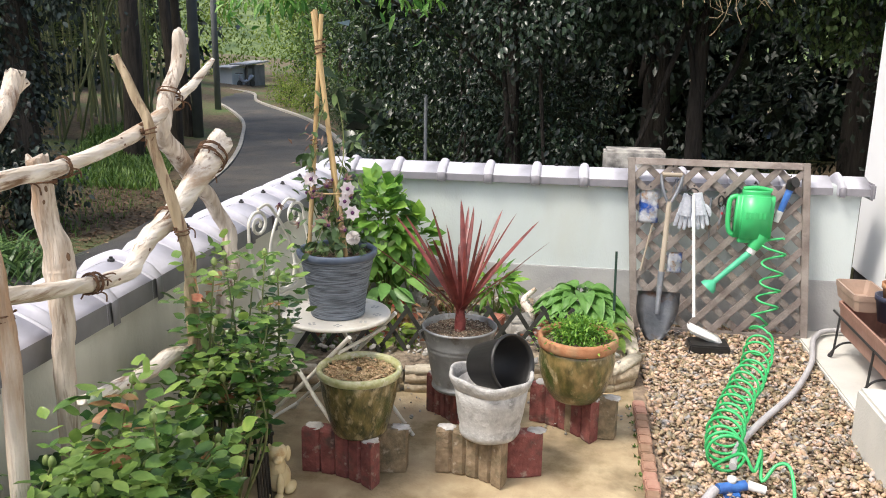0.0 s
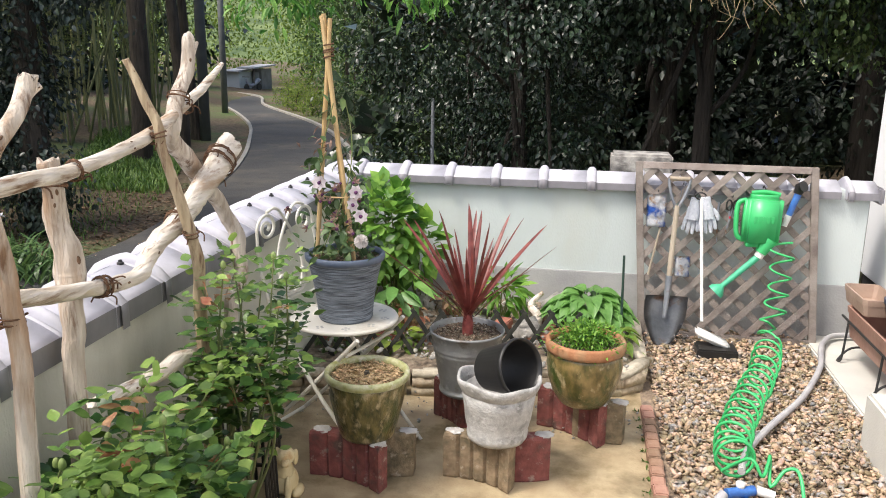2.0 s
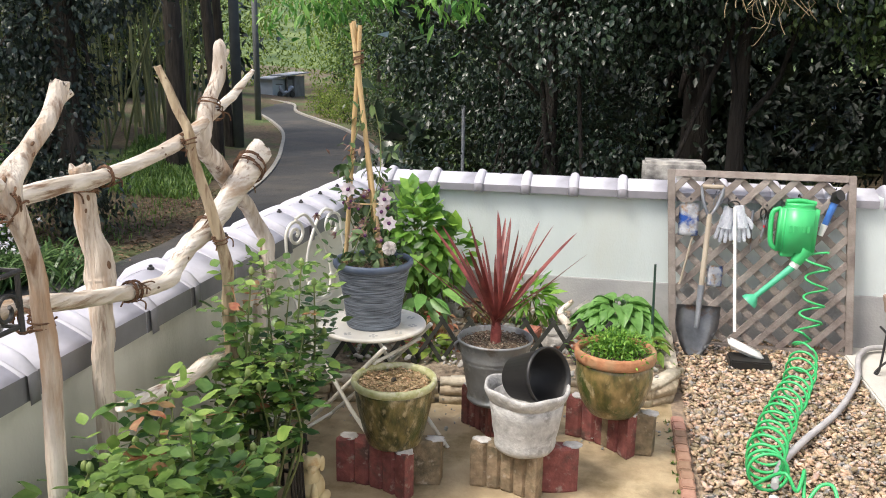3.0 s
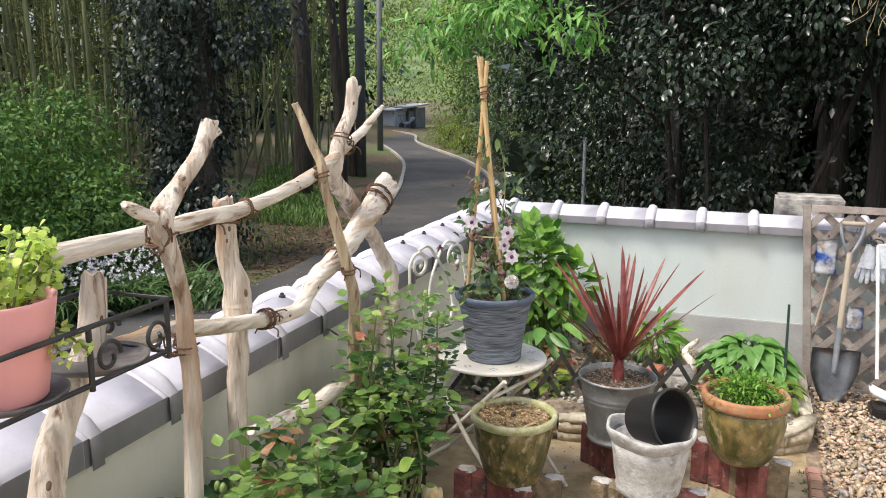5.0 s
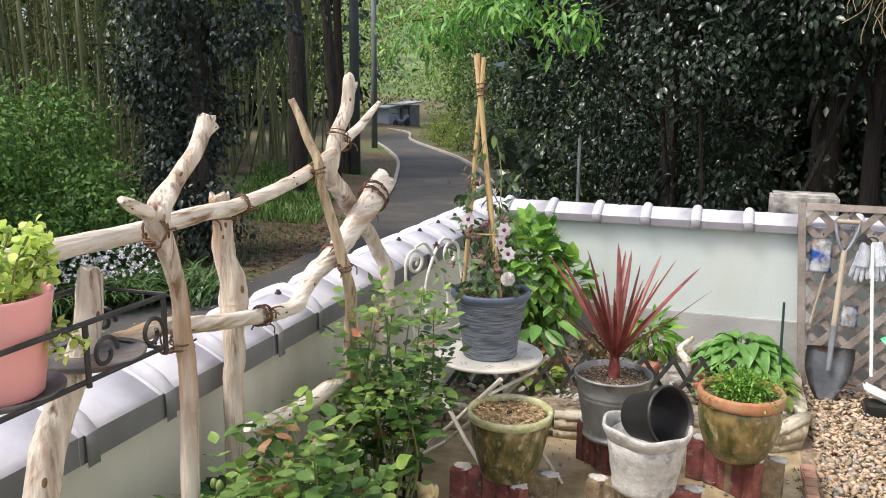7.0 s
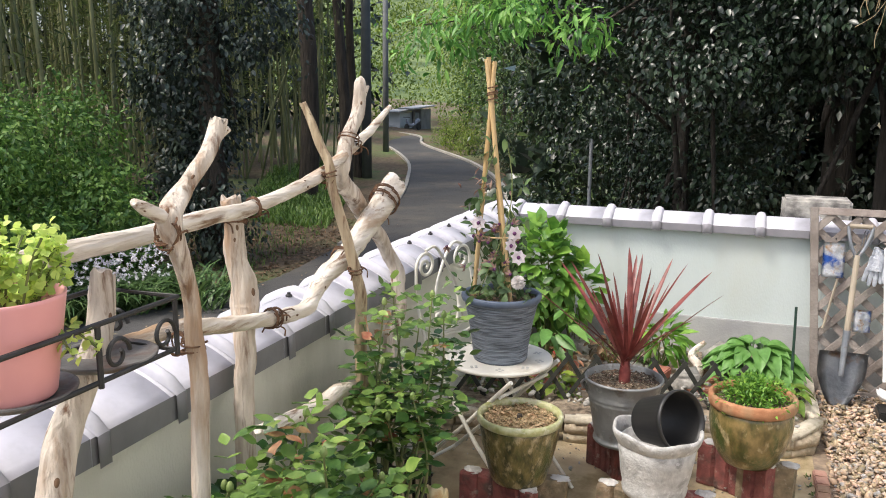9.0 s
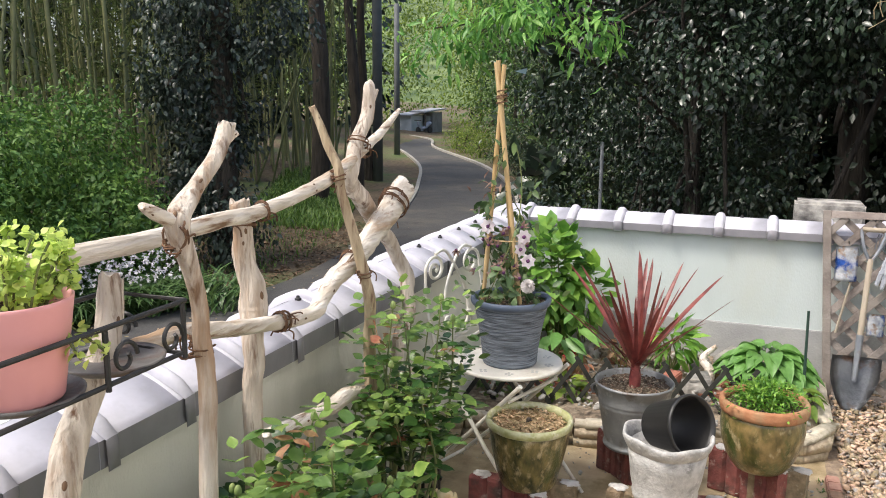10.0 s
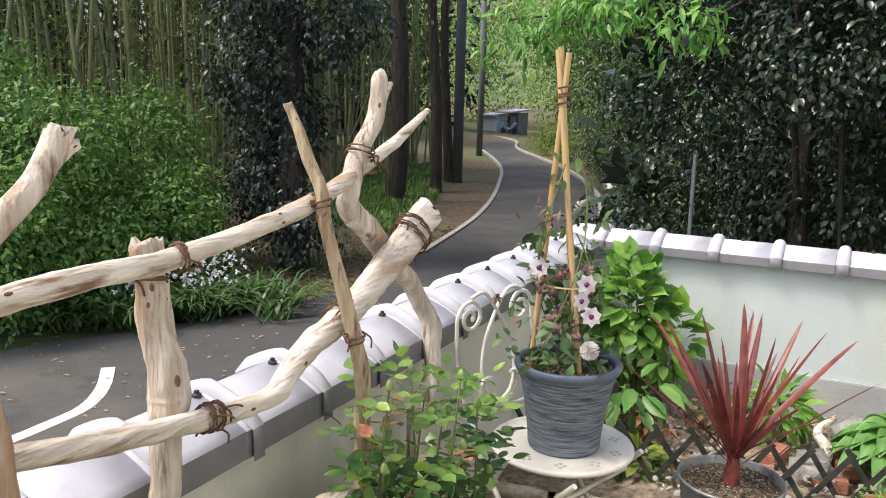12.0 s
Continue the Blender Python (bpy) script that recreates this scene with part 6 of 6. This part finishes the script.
hosta((.10, 4.48, .12), 40, .155, .052, M_LEAF_HOSTA, "large green hosta with ribbed leaves in the bed", 71)
hosta((.24, 4.22, .10), 13, .085, .026, M_LEAF_YELLOW, "small yellow-green hosta near the stone edging", 72, 1.2)
tagged(part("garden_stake", tube([(.265, 4.36, .05), (.255, 4.37, .56)], [.008, .006], 8), pmat("green_coated_stake", (.015, .04, .03), (.03, .07, .05), 10, .5)), "slim dark green garden stake stuck in the bed", "garden stake")
for i in range(9):
    y = 3.72 - .09 * i + random.uniform(-.03, .03)
    rng = np.random.default_rng(400 + i)
    p = np.tile([.322 + rng.normal(0, .006), y, 0.0], (9, 1)) + rng.normal(0, .008, (9, 3)) * [1, 1, 0]
    v, f = scatter(*LEAF4, poses(p, rng.normal(0, .7, (9, 3)) + [0, 0, .7], .02, .8, rng=rng))
    tagged(part_np("weed", v, f, M_LEAF_MID), "tiny green weed in the joint beside the bricks", "weed", "weeds by the edging")

# ---- wooden trellis with tools ----
M_GREYWOOD = pmat("weathered_cedar", (.20, .165, .145), (.33, .29, .26), 9, .85, .4, 60, c3=(.14, .11, .10), c3scale=5, c3amt=.35, stretch=(1, 1, 1), objrand=.15)
TX0, TX1, TZ = .385, 1.335, .98
tre = thing("wooden_trellis", (.83, 4.83, 0), "weathered grey wooden diamond trellis leaning on the wall", "trellis")


def ty(z):
    return 4.785 + .075 * z


def tboard(name, p, q, w, y_off, th=.018):
    """A slat from p to q (x, z) lying in the trellis plane."""
    a, b = Vector((p[0] - .075 * p[1], ty(p[1]) + y_off, p[1])), Vector((q[0] - .075 * q[1], ty(q[1]) + y_off, q[1]))
    d = b - a
    bm = box(-w / 2, w / 2, -th / 2, th / 2, 0, d.length, .002)
    z_ = d.normalized()
    y_ = Vector((0, 1, -.075)).normalized()
    x_ = y_.cross(z_).normalized()
    y_ = z_.cross(x_)
    m = Matrix((( x_.x, y_.x, z_.x, a.x), (x_.y, y_.y, z_.y, a.y), (x_.z, y_.z, z_.z, a.z), (0, 0, 0, 1)))
    bmesh.ops.transform(bm, matrix=m, verts=bm.verts)
    return part(name, bm, M_GREYWOOD, tre)


tboard("frame_post", (TX0 + .018, 0), (TX0 + .018, TZ), .038, 0, .034)
tboard("frame_post", (TX1 - .018, 0), (TX1 - .018, TZ), .038, 0, .034)
tboard("frame_rail", (TX0 + .038, TZ - .018), (TX1 - .038, TZ - .018), .036, 0, .034)
tboard("frame_rail", (TX0 + .038, .02), (TX1 - .038, .02), .036, 0, .034)
_xa, _xb, _za, _zb = TX0 + .03, TX1 - .03, .03, TZ - .03
for s in (1, -1):
    c0 = -1.2
    while c0 < 2.2:
        pts = []
        for x in (_xa, _xb):
            z = s * (x - _xa) + c0 if s > 0 else -(x - _xa) + c0
            if _za <= z <= _zb:
                pts.append((x, z))
        for z in (_za, _zb):
            x = _xa + (z - c0) * s
            if _xa < x < _xb:
                pts.append((x, z))
        if len(pts) == 2 and (Vector(pts[0]) - Vector(pts[1])).length > .06:
            tboard("slat", pts[0], pts[1], .036, -.006 * s, .009)
        c0 += .138


def tp(x, z, off=-.03):
    """A place hanging in front of the trellis."""
    return Vector((x, ty(z) + off, z))


M_GREENPL = pmat("green_plastic", (.04, .43, .13), (.06, .50, .17), 6, .35, .05, 40)
M_TEAL = pmat("teal_plastic", (.05, .40, .22), (.09, .48, .28), 6, .4)
M_WHITEPL = pmat("white_plastic", (.70, .70, .68), (.80, .80, .78), 8, .45)
can = thing("watering_can", (.98, 4.75, .53), "bright green plastic watering can hung with its spout down", "watering can")
bm = box(.878, 1.068, ty(.7) - .165, ty(.7) - .045, .565, .845)
bmesh.ops.bevel(bm, geom=bm.edges[:], offset=.028, segments=6, affect='EDGES')
for v in bm.verts:
    v.co.x += .03 * (v.co.z - .7)
part("body", bm, M_GREENPL, can, smooth=True)
for i in range(5):
    x0 = .925 + .022 * i
    part("embossing", box(x0, x0 + .013, ty(.7) - .1675, ty(.7) - .164, .70, .735, .001), M_GREENPL, can)
part("filler_rim", tube(spline([(.91, 4.73, .85), (.98, 4.73, .858), (1.055, 4.73, .845)], 10), .012, 8), M_GREENPL, can, smooth=True)
part("handle", tube(spline([tp(.89, .81, -.10), tp(.852, .79, -.10), tp(.846, .70, -.10), tp(.856, .62, -.10), tp(.89, .595, -.10)], 16), .013, 10), M_GREENPL, can, smooth=True)
part("neck", tube([tp(1.02, .61, -.12), tp(.98, .535, -.12)], [.045, .03], 14), M_GREENPL, can, smooth=True)
part("collar", tube([tp(.987, .54, -.12), tp(.968, .51, -.12)], .024, 14), M_WHITEPL, can, "white screw collar", True)
part("spout", tube([tp(.97, .513, -.12), tp(.80, .345, -.12)], [.019, .014], 12), M_TEAL, can, "teal spout", True)
part("rose_head", tube([tp(.80, .345, -.12), tp(.778, .322, -.12), tp(.765, .308, -.12)], [.014, .042, .046], 18), M_TEAL, can, "round sprinkler head", True)
part("hook", tube([tp(.99, .86, -.1), tp(.99, .875, -.02), tp(.99, .86, .0)], .004, 6), M_IRON, can)

M_ASH = pmat("ash_handle", (.28, .23, .17), (.42, .36, .28), 8, .6, .2, 50, stretch=(1, 1, .2))
M_STEEL = pmat("worn_steel", (.15, .165, .19), (.30, .32, .35), 12, .45, .2, 60, metal=.45, c3=(.2, .12, .08), c3scale=9, c3amt=.3)
sp_ = thing("shovel", (.50, 4.62, 0), "long-handled shovel with wooden shaft and dark steel blade", "shovel")
_sb, _st = Vector((.495, 4.585, .0)), Vector((.545, 4.775, .915))
sd = (_st - _sb).normalized()
part("shaft", tube([_sb + sd * .40, _sb + sd * .78], [.0145, .0135], 12), M_ASH, sp_, "pale worn wooden shaft", True)
part("socket", tube([_sb + sd * .17, _sb + sd * .40], [.012, .018], 12), M_STEEL, sp_, smooth=True)
for s in (-1, 1):
    part("grip_arm", tube(spline([_sb + sd * .76, _sb + sd * .82 + Vector((.030 * s, 0, 0)), _sb + sd * .885 + Vector((.050 * s, 0, 0)), _sb + sd * .925 + Vector((.054 * s, 0, 0))], 10), .0085, 8), M_STEEL, sp_, smooth=True)
part("grip", tube([_sb + sd * .925 + Vector((-.052, 0, 0)), _sb + sd * .925 + Vector((.052, 0, 0))], .012, 10), M_ASH, sp_, smooth=True)
bm = bmesh.new()
rows = []
nrm = sd.cross(Vector((1, 0, 0))).normalized()
for k in range(10):
    t = k / 9
    w = .112 * min(1, (t * 1.6) ** .5)
    rows.append([bm.verts.new(_sb + sd * (.29 * t) + Vector((w * q, 0, 0)) + nrm * (.028 * (1 - q * q) * (.3 + .7 * t) + e_)) for q in (-1, -.6, -.2, .2, .6, 1) for e_ in (0,)])
for a, b in zip(rows, rows[1:]):
    for q in range(5):
        bm.faces.new((a[q], a[q + 1], b[q + 1], b[q]))
bmesh.ops.solidify(bm, geom=bm.faces[:], thickness=.003)
part("blade", bm, M_STEEL, sp_, "dark worn steel blade", True)

br_ = thing("upright_dustpan", (.72, 4.6, 0), "long white-handled dustpan with black pan resting on gravel", "dustpan")
part("pole", tube([(.665, 4.775, .80), (.70, 4.62, .16)], .0085, 10), M_WHITEPL, br_, smooth=True)
bm = box(.66, .84, 4.50, 4.59, .085, .125, .012)
for v in bm.verts:
    v.co.z -= .42 * (v.co.x - .67) - .02
    if v.co.x < .72:
        v.co.x += .02 * (v.co.z - .1)
part("cover", bm, M_WHITEPL, br_, "sloping white cover", True)
bm = box(.665, .87, 4.44, 4.585, .012, .062, .008)
part("pan", bm, M_BLACKPL, br_, "black pan")

M_GLOVE = pmat("white_cotton", (.52, .55, .62), (.64, .67, .73), 60, .95, .6, 150)


def glove(x, z, tilt, off):
    e = thing("work_glove", tuple(tp(x, z, off)), "white cotton work glove hung fingers down", "glove", "gloves on the trellis")
    bm = bmesh.new()
    m = Matrix.Translation(tp(x, z, off)) @ pose(0, 0, 0, 0, tilt, 0)
    segs = [((0, 0, 0), (0, 0, -.05), .030), ((0, 0, -.05), (0, 0, -.12), .040)]
    for a, b, r in segs:
        tube([m @ Vector(a), m @ Vector(b)], [r * .85, r], 12, bm)
    for q, ln in ((-.030, .065), (-.010, .08), (.010, .08), (.029, .062)):
        tube(spline([m @ Vector((q, 0, -.11)), m @ Vector((q * 1.25, 0, -.12 - ln * .6)), m @ Vector((q * 1.35, -.004, -.12 - ln))], 5), [.0115, .0115, .0115, .011, .01, .006], 8, bm)
    tube(spline([m @ Vector((.030, 0, -.07)), m @ Vector((.052, 0, -.10)), m @ Vector((.056, 0, -.135))], 5), [.013, .013, .012, .012, .01, .006], 8, bm)
    for v in bm.verts:
        c = tp(x, z, off)
        v.co.y = c.y + (v.co.y - c.y) * .45
    part("glove", bm, M_GLOVE, e, smooth=True)


glove(.64, .80, 6, -.05)
glove(.685, .81, -9, -.07)
part("cuff_clip", tube([tp(.66, .815, -.07) + Vector((.028 * math.cos(a * .35), 0, .018 * math.sin(a * .35))) for a in range(18)], .004, 6), M_IRON, bpy.data.objects["work_glove"])
scs = thing("scissors", tuple(tp(.82, .7)), "black-handled garden scissors with a red pivot", "scissors")
for s in (-1, 1):
    part("handle", tube([tp(.835 + .017 * s, .765) + Vector((.014 * math.cos(a * .35), -.004 * s, .028 * math.sin(a * .35))) for a in range(19)], .0045, 6), M_BLACKPL, scs)
    part("blade", tube([tp(.828 + .006 * s, .735), tp(.823, .68), tp(.808 - .005 * s, .60)], [.006, .007, .001], 6), M_STEEL, scs)
part("pivot", lathe([(.008, -.006), (.008, .006), (0, .007)], tuple(tp(.825, .70)), 12), M_REDP, scs, "red pivot cap")
noz = thing("hose_nozzle", tuple(tp(1.15, .78)), "blue spray nozzle with cream connector and black head", "hose nozzle")
M_BLUEPL = pmat("blue_plastic", (.03, .10, .35), (.05, .18, .5), 20, .4)
part("grip", tube([tp(1.125, .72), tp(1.165, .845)], [.016, .019], 12), M_BLUEPL, noz, smooth=True)
part("head", tube([tp(1.160, .84), tp(1.172, .875), tp(1.185, .885, -.05)], [.022, .03, .03], 14), M_BLACKPL, noz, smooth=True)
part("connector", tube([tp(1.108, .665), tp(1.126, .725)], [.014, .018], 12), M_WHITEPL, noz, "cream plastic connector", True)


def packet(x0, x1, z0, z1, seed):
    e = thing("seed_packet", tuple(tp((x0 + x1) / 2, z0)), "crumpled blue and white printed bag pinned to the trellis", "packet", "bags on the trellis")
    bm = bmesh.new()
    g = [[bm.verts.new(tp(x0 + (x1 - x0) * i / 8, z0 + (z1 - z0) * j / 10, -.03 - .012 * math.sin(math.pi * i / 8) + .012 * noise.noise(Vector((i * .6, j * .6, seed))))) for i in range(9)] for j in range(11)]
    for j in range(10):
        for i in range(8):
            bm.faces.new((g[j][i], g[j][i + 1], g[j + 1][i + 1], g[j + 1][i]))
    bmesh.ops.solidify(bm, geom=bm.faces[:], thickness=.012)
    part("bag", bm, pmat("printed_foil", (.62, .65, .72), (.82, .83, .85), 26, .3, .4, 50, c3=(.03, .12, .5), c3scale=17, c3amt=.6, c4=(.5, .30, .15), c4scale=24, c4amt=.3), e, smooth=True)


packet(.385, .49, .63, .81, 1)
packet(.555, .635, .36, .475, 4)
wr = thing("small_rake", tuple(tp(.45, .5)), "slim small rake with a wooden stick", "garden tool")
part("stick", tube([tp(.415, .36), tp(.465, .63)], .006, 8), M_ASH, wr)
for i in range(4):
    part("tine", tube(spline([tp(.56 + .012 * i, .80), tp(.565 + .015 * i, .85), tp(.57 + .012 * i, .88, -.05)], 5), .0025, 5), M_STEEL, wr)
knife = thing("pruning_knife", tuple(tp(.755, .7)), "narrow pruning saw hanging beside the gloves", "garden tool")
part("blade", tube([tp(.765, .78), tp(.76, .68), tp(.768, .56)], [.007, .008, .002], 6), M_STEEL, knife)
for x, z in ((.44, .815), (.67, .83), (.83, .80), (1.16, .90), (.55, .93)):
    tagged(part("hook", tube([tp(x, z + .012, -.01), tp(x, z + .012, -.05), tp(x, z + .022, -.055)], .0025, 5), M_IRON), "small black wire hook on the trellis", "hook", "hooks on the trellis")

# ---- coiled hose, grey hose and tap ----
hose = thing("coil_hose", (.8, 3.9, .01), "bright green spiral garden hose stretched over the gravel", "garden hose")
axis = spline([(1.075, 4.69, .60), (1.09, 4.69, .50), (1.09, 4.69, .38), (1.085, 4.69, .28), (1.07, 4.67, .18), (1.04, 4.56, .11), (.985, 4.34, .088), (.90, 4.05, .088), (.82, 3.84, .09), (.745, 3.62, .092), (.68, 3.42, .094), (.635, 3.25, .096), (.638, 3.16, .096)], 240)
turn, pts = 0.0, []
for i in range(len(axis) - 1):
    t = i / 240
    step = .35 if t < .34 else (.19 if t < .45 else .74)
    r = .056 if t < .3 else (.060 if t < .45 else .066)
    d = (axis[i + 1] - axis[i]).normalized()
    side = d.cross(Vector((0, 0, 1)))
    side = side.normalized() if side.length > .75 else Vector((1, 0, 0))
    up = side.cross(d)
    sub = 5
    for k in range(sub):
        a = turn
        c = axis[i].lerp(axis[i + 1], k / sub)
        rr = r * (1 + .06 * math.sin(turn * .31))
        pts.append(c + side * math.cos(a) * rr + up * math.sin(a) * rr * (1 if t > .4 else .55))
        turn += step / sub * 1.0
part("coil", tube(pts, .0062, 6), M_GREENPL, hose, smooth=True)
part("tail", tube(spline([pts[-1], (.67, 3.09, .14), (.71, 3.06, .09), (.735, 3.10, .12), (.75, 3.14, .13), (.74, 3.05, .06), (.79, 3.08, .11), (.83, 3.06, .12), (.835, 2.98, .06), (.81, 2.92, .03)], 50), .0065, 8), M_GREENPL, hose, smooth=True)
M_HOSEG = pmat("grey_hose", (.36, .35, .36), (.47, .46, .46), 10, .6, .2, 60)
gh = tagged(part("grey_hose", tube(spline([(.66, 3.16, .05), (.718, 3.351, .045), (.857, 3.604, .045), (1.064, 3.942, .045), (1.235, 4.32, .05), (1.30, 4.55, .055), (1.35, 4.70, .06), (1.46, 4.84, .06), (1.72, 4.86, .06)], 60), .0145, 10), M_HOSEG, smooth=True), "thick grey hose running from apron across the gravel", "garden hose")
tap = thing("hose_connector", (.66, 3.07, 0), "blue and white hose tap connector on the gravel", "hose connector")
part("body", tube([(.61, 3.045, .06), (.71, 3.085, .06)], .019, 14), M_BLUEPL, tap, smooth=True)
part("knob", lathe([(.013, 0), (.016, .008), (.016, .022), (0, .025)], (.66, 3.07, .074), 14), M_WHITEPL, tap, "white knob", True)
part("outlet", tube([(.72, 3.09, .06), (.78, 3.08, .05)], [.018, .016], 12), M_WHITEPL, tap, smooth=True)
part("outlet", tube([(.60, 3.04, .06), (.55, 2.98, .03)], [.018, .016], 12), M_HOSEG, tap, smooth=True)
part("foot", box(.63, .69, 3.04, 3.10, 0.0, .045, .004), M_BLUEPL, tap)
tap.location += Vector((-.03, -.055, -.012))

# ---- planters on the apron ----
M_BROWNPL = pmat("brown_plastic", (.29, .16, .12), (.36, .21, .16), 8, .5)
M_TAUPEPL = pmat("taupe_plastic", (.32, .23, .175), (.40, .29, .225), 8, .55)


def trough(name, x0, x1, y0, y1, z0, h, mat, label, group="troughs on the stand"):
    e = thing(name, ((x0 + x1) / 2, (y0 + y1) / 2, z0), label, "planter", group)
    bm = bmesh.new()
    rows = []
    for z, k in ((0, .86), (h - .03, .97), (h - .03, 1.0), (h, 1.03), (h, .93), (.012, .80)):
        cx, cy, hx, hy = (x0 + x1) / 2, (y0 + y1) / 2, (x1 - x0) / 2 * k, (y1 - y0) / 2 * (1 - (1 - k) * .5)
        c = .22 * hx
        rows.append([bm.verts.new((cx + a, cy + b, z0 + z)) for a, b in ((-hx + c, -hy), (hx - c, -hy), (hx, -hy + c), (hx, hy - c), (hx - c, hy), (-hx + c, hy), (-hx, hy - c), (-hx, -hy + c))])
    for a, b in zip(rows, rows[1:]):
        for i in range(8):
            bm.faces.new((a[i], a[(i + 1) % 8], b[(i + 1) % 8], b[i]))
    bm.faces.new(list(reversed(rows[0])))
    bm.faces.new(rows[-1])
    part("tub", bm, mat, e)
    return e


stand = thing("planter_stand", (1.5, 4.2, .03), "black wire planter stand on the concrete apron", "plant stand")
for y in (4.02, 4.52):
    part("leg_frame", tube(spline([(1.36, y - .03, .255), (1.345, y - .04, .06), (1.34, y, .034), (1.40, y, .10), (1.52, y, .10), (1.60, y, .034), (1.60, y - .02, .255)], 30), .006, 8), M_IRON, stand, smooth=True)
part("side_rail", tube([(1.362, 3.75, .25), (1.362, 4.6, .25)], .006, 8), M_IRON, stand)
part("side_rail", tube([(1.60, 3.75, .25), (1.60, 4.6, .25)], .006, 8), M_IRON, stand)
trough("trough_planter", 1.37, 1.595, 3.80, 4.58, .16, .155, M_BROWNPL, "long red-brown plastic trough set in the stand")
trough("trough_planter", 1.375, 1.545, 4.36, 4.68, .318, .085, M_TAUPEPL, "taupe plastic trough stacked on the brown one")
for c, r, h, m, lb in (((1.535, 4.30, .30), .085, .13, pmat("navy_plastic", (.02, .025, .05), (.035, .04, .07), 8, .4), "dark navy plastic flower pot in the trough"),
                       ((1.545, 4.30, .36), .072, .13, M_TERRA, "orange-brown plastic flower pot nested in another"),
                       ((1.55, 4.305, .42), .066, .11, M_WHITEPOT, "whitish flower pot on top of nested pots")):
    e = thing("nested_pot", c, lb, "flower pot", "nested pots")
    part("body", lathe([(0, 0), (r * .75, 0), (r * .97, h * .8), (r * 1.05, h * .82), (r * 1.06, h), (r * .97, h), (r * .7, h * .2), (0, h * .2)], c, 28), m, e, smooth=True)
for ob in list(scene.objects):
    if ob.parent is None and ob.name.split(".")[0] in ("planter_stand", "trough_planter", "nested_pot"):
        ob.location.x += .035
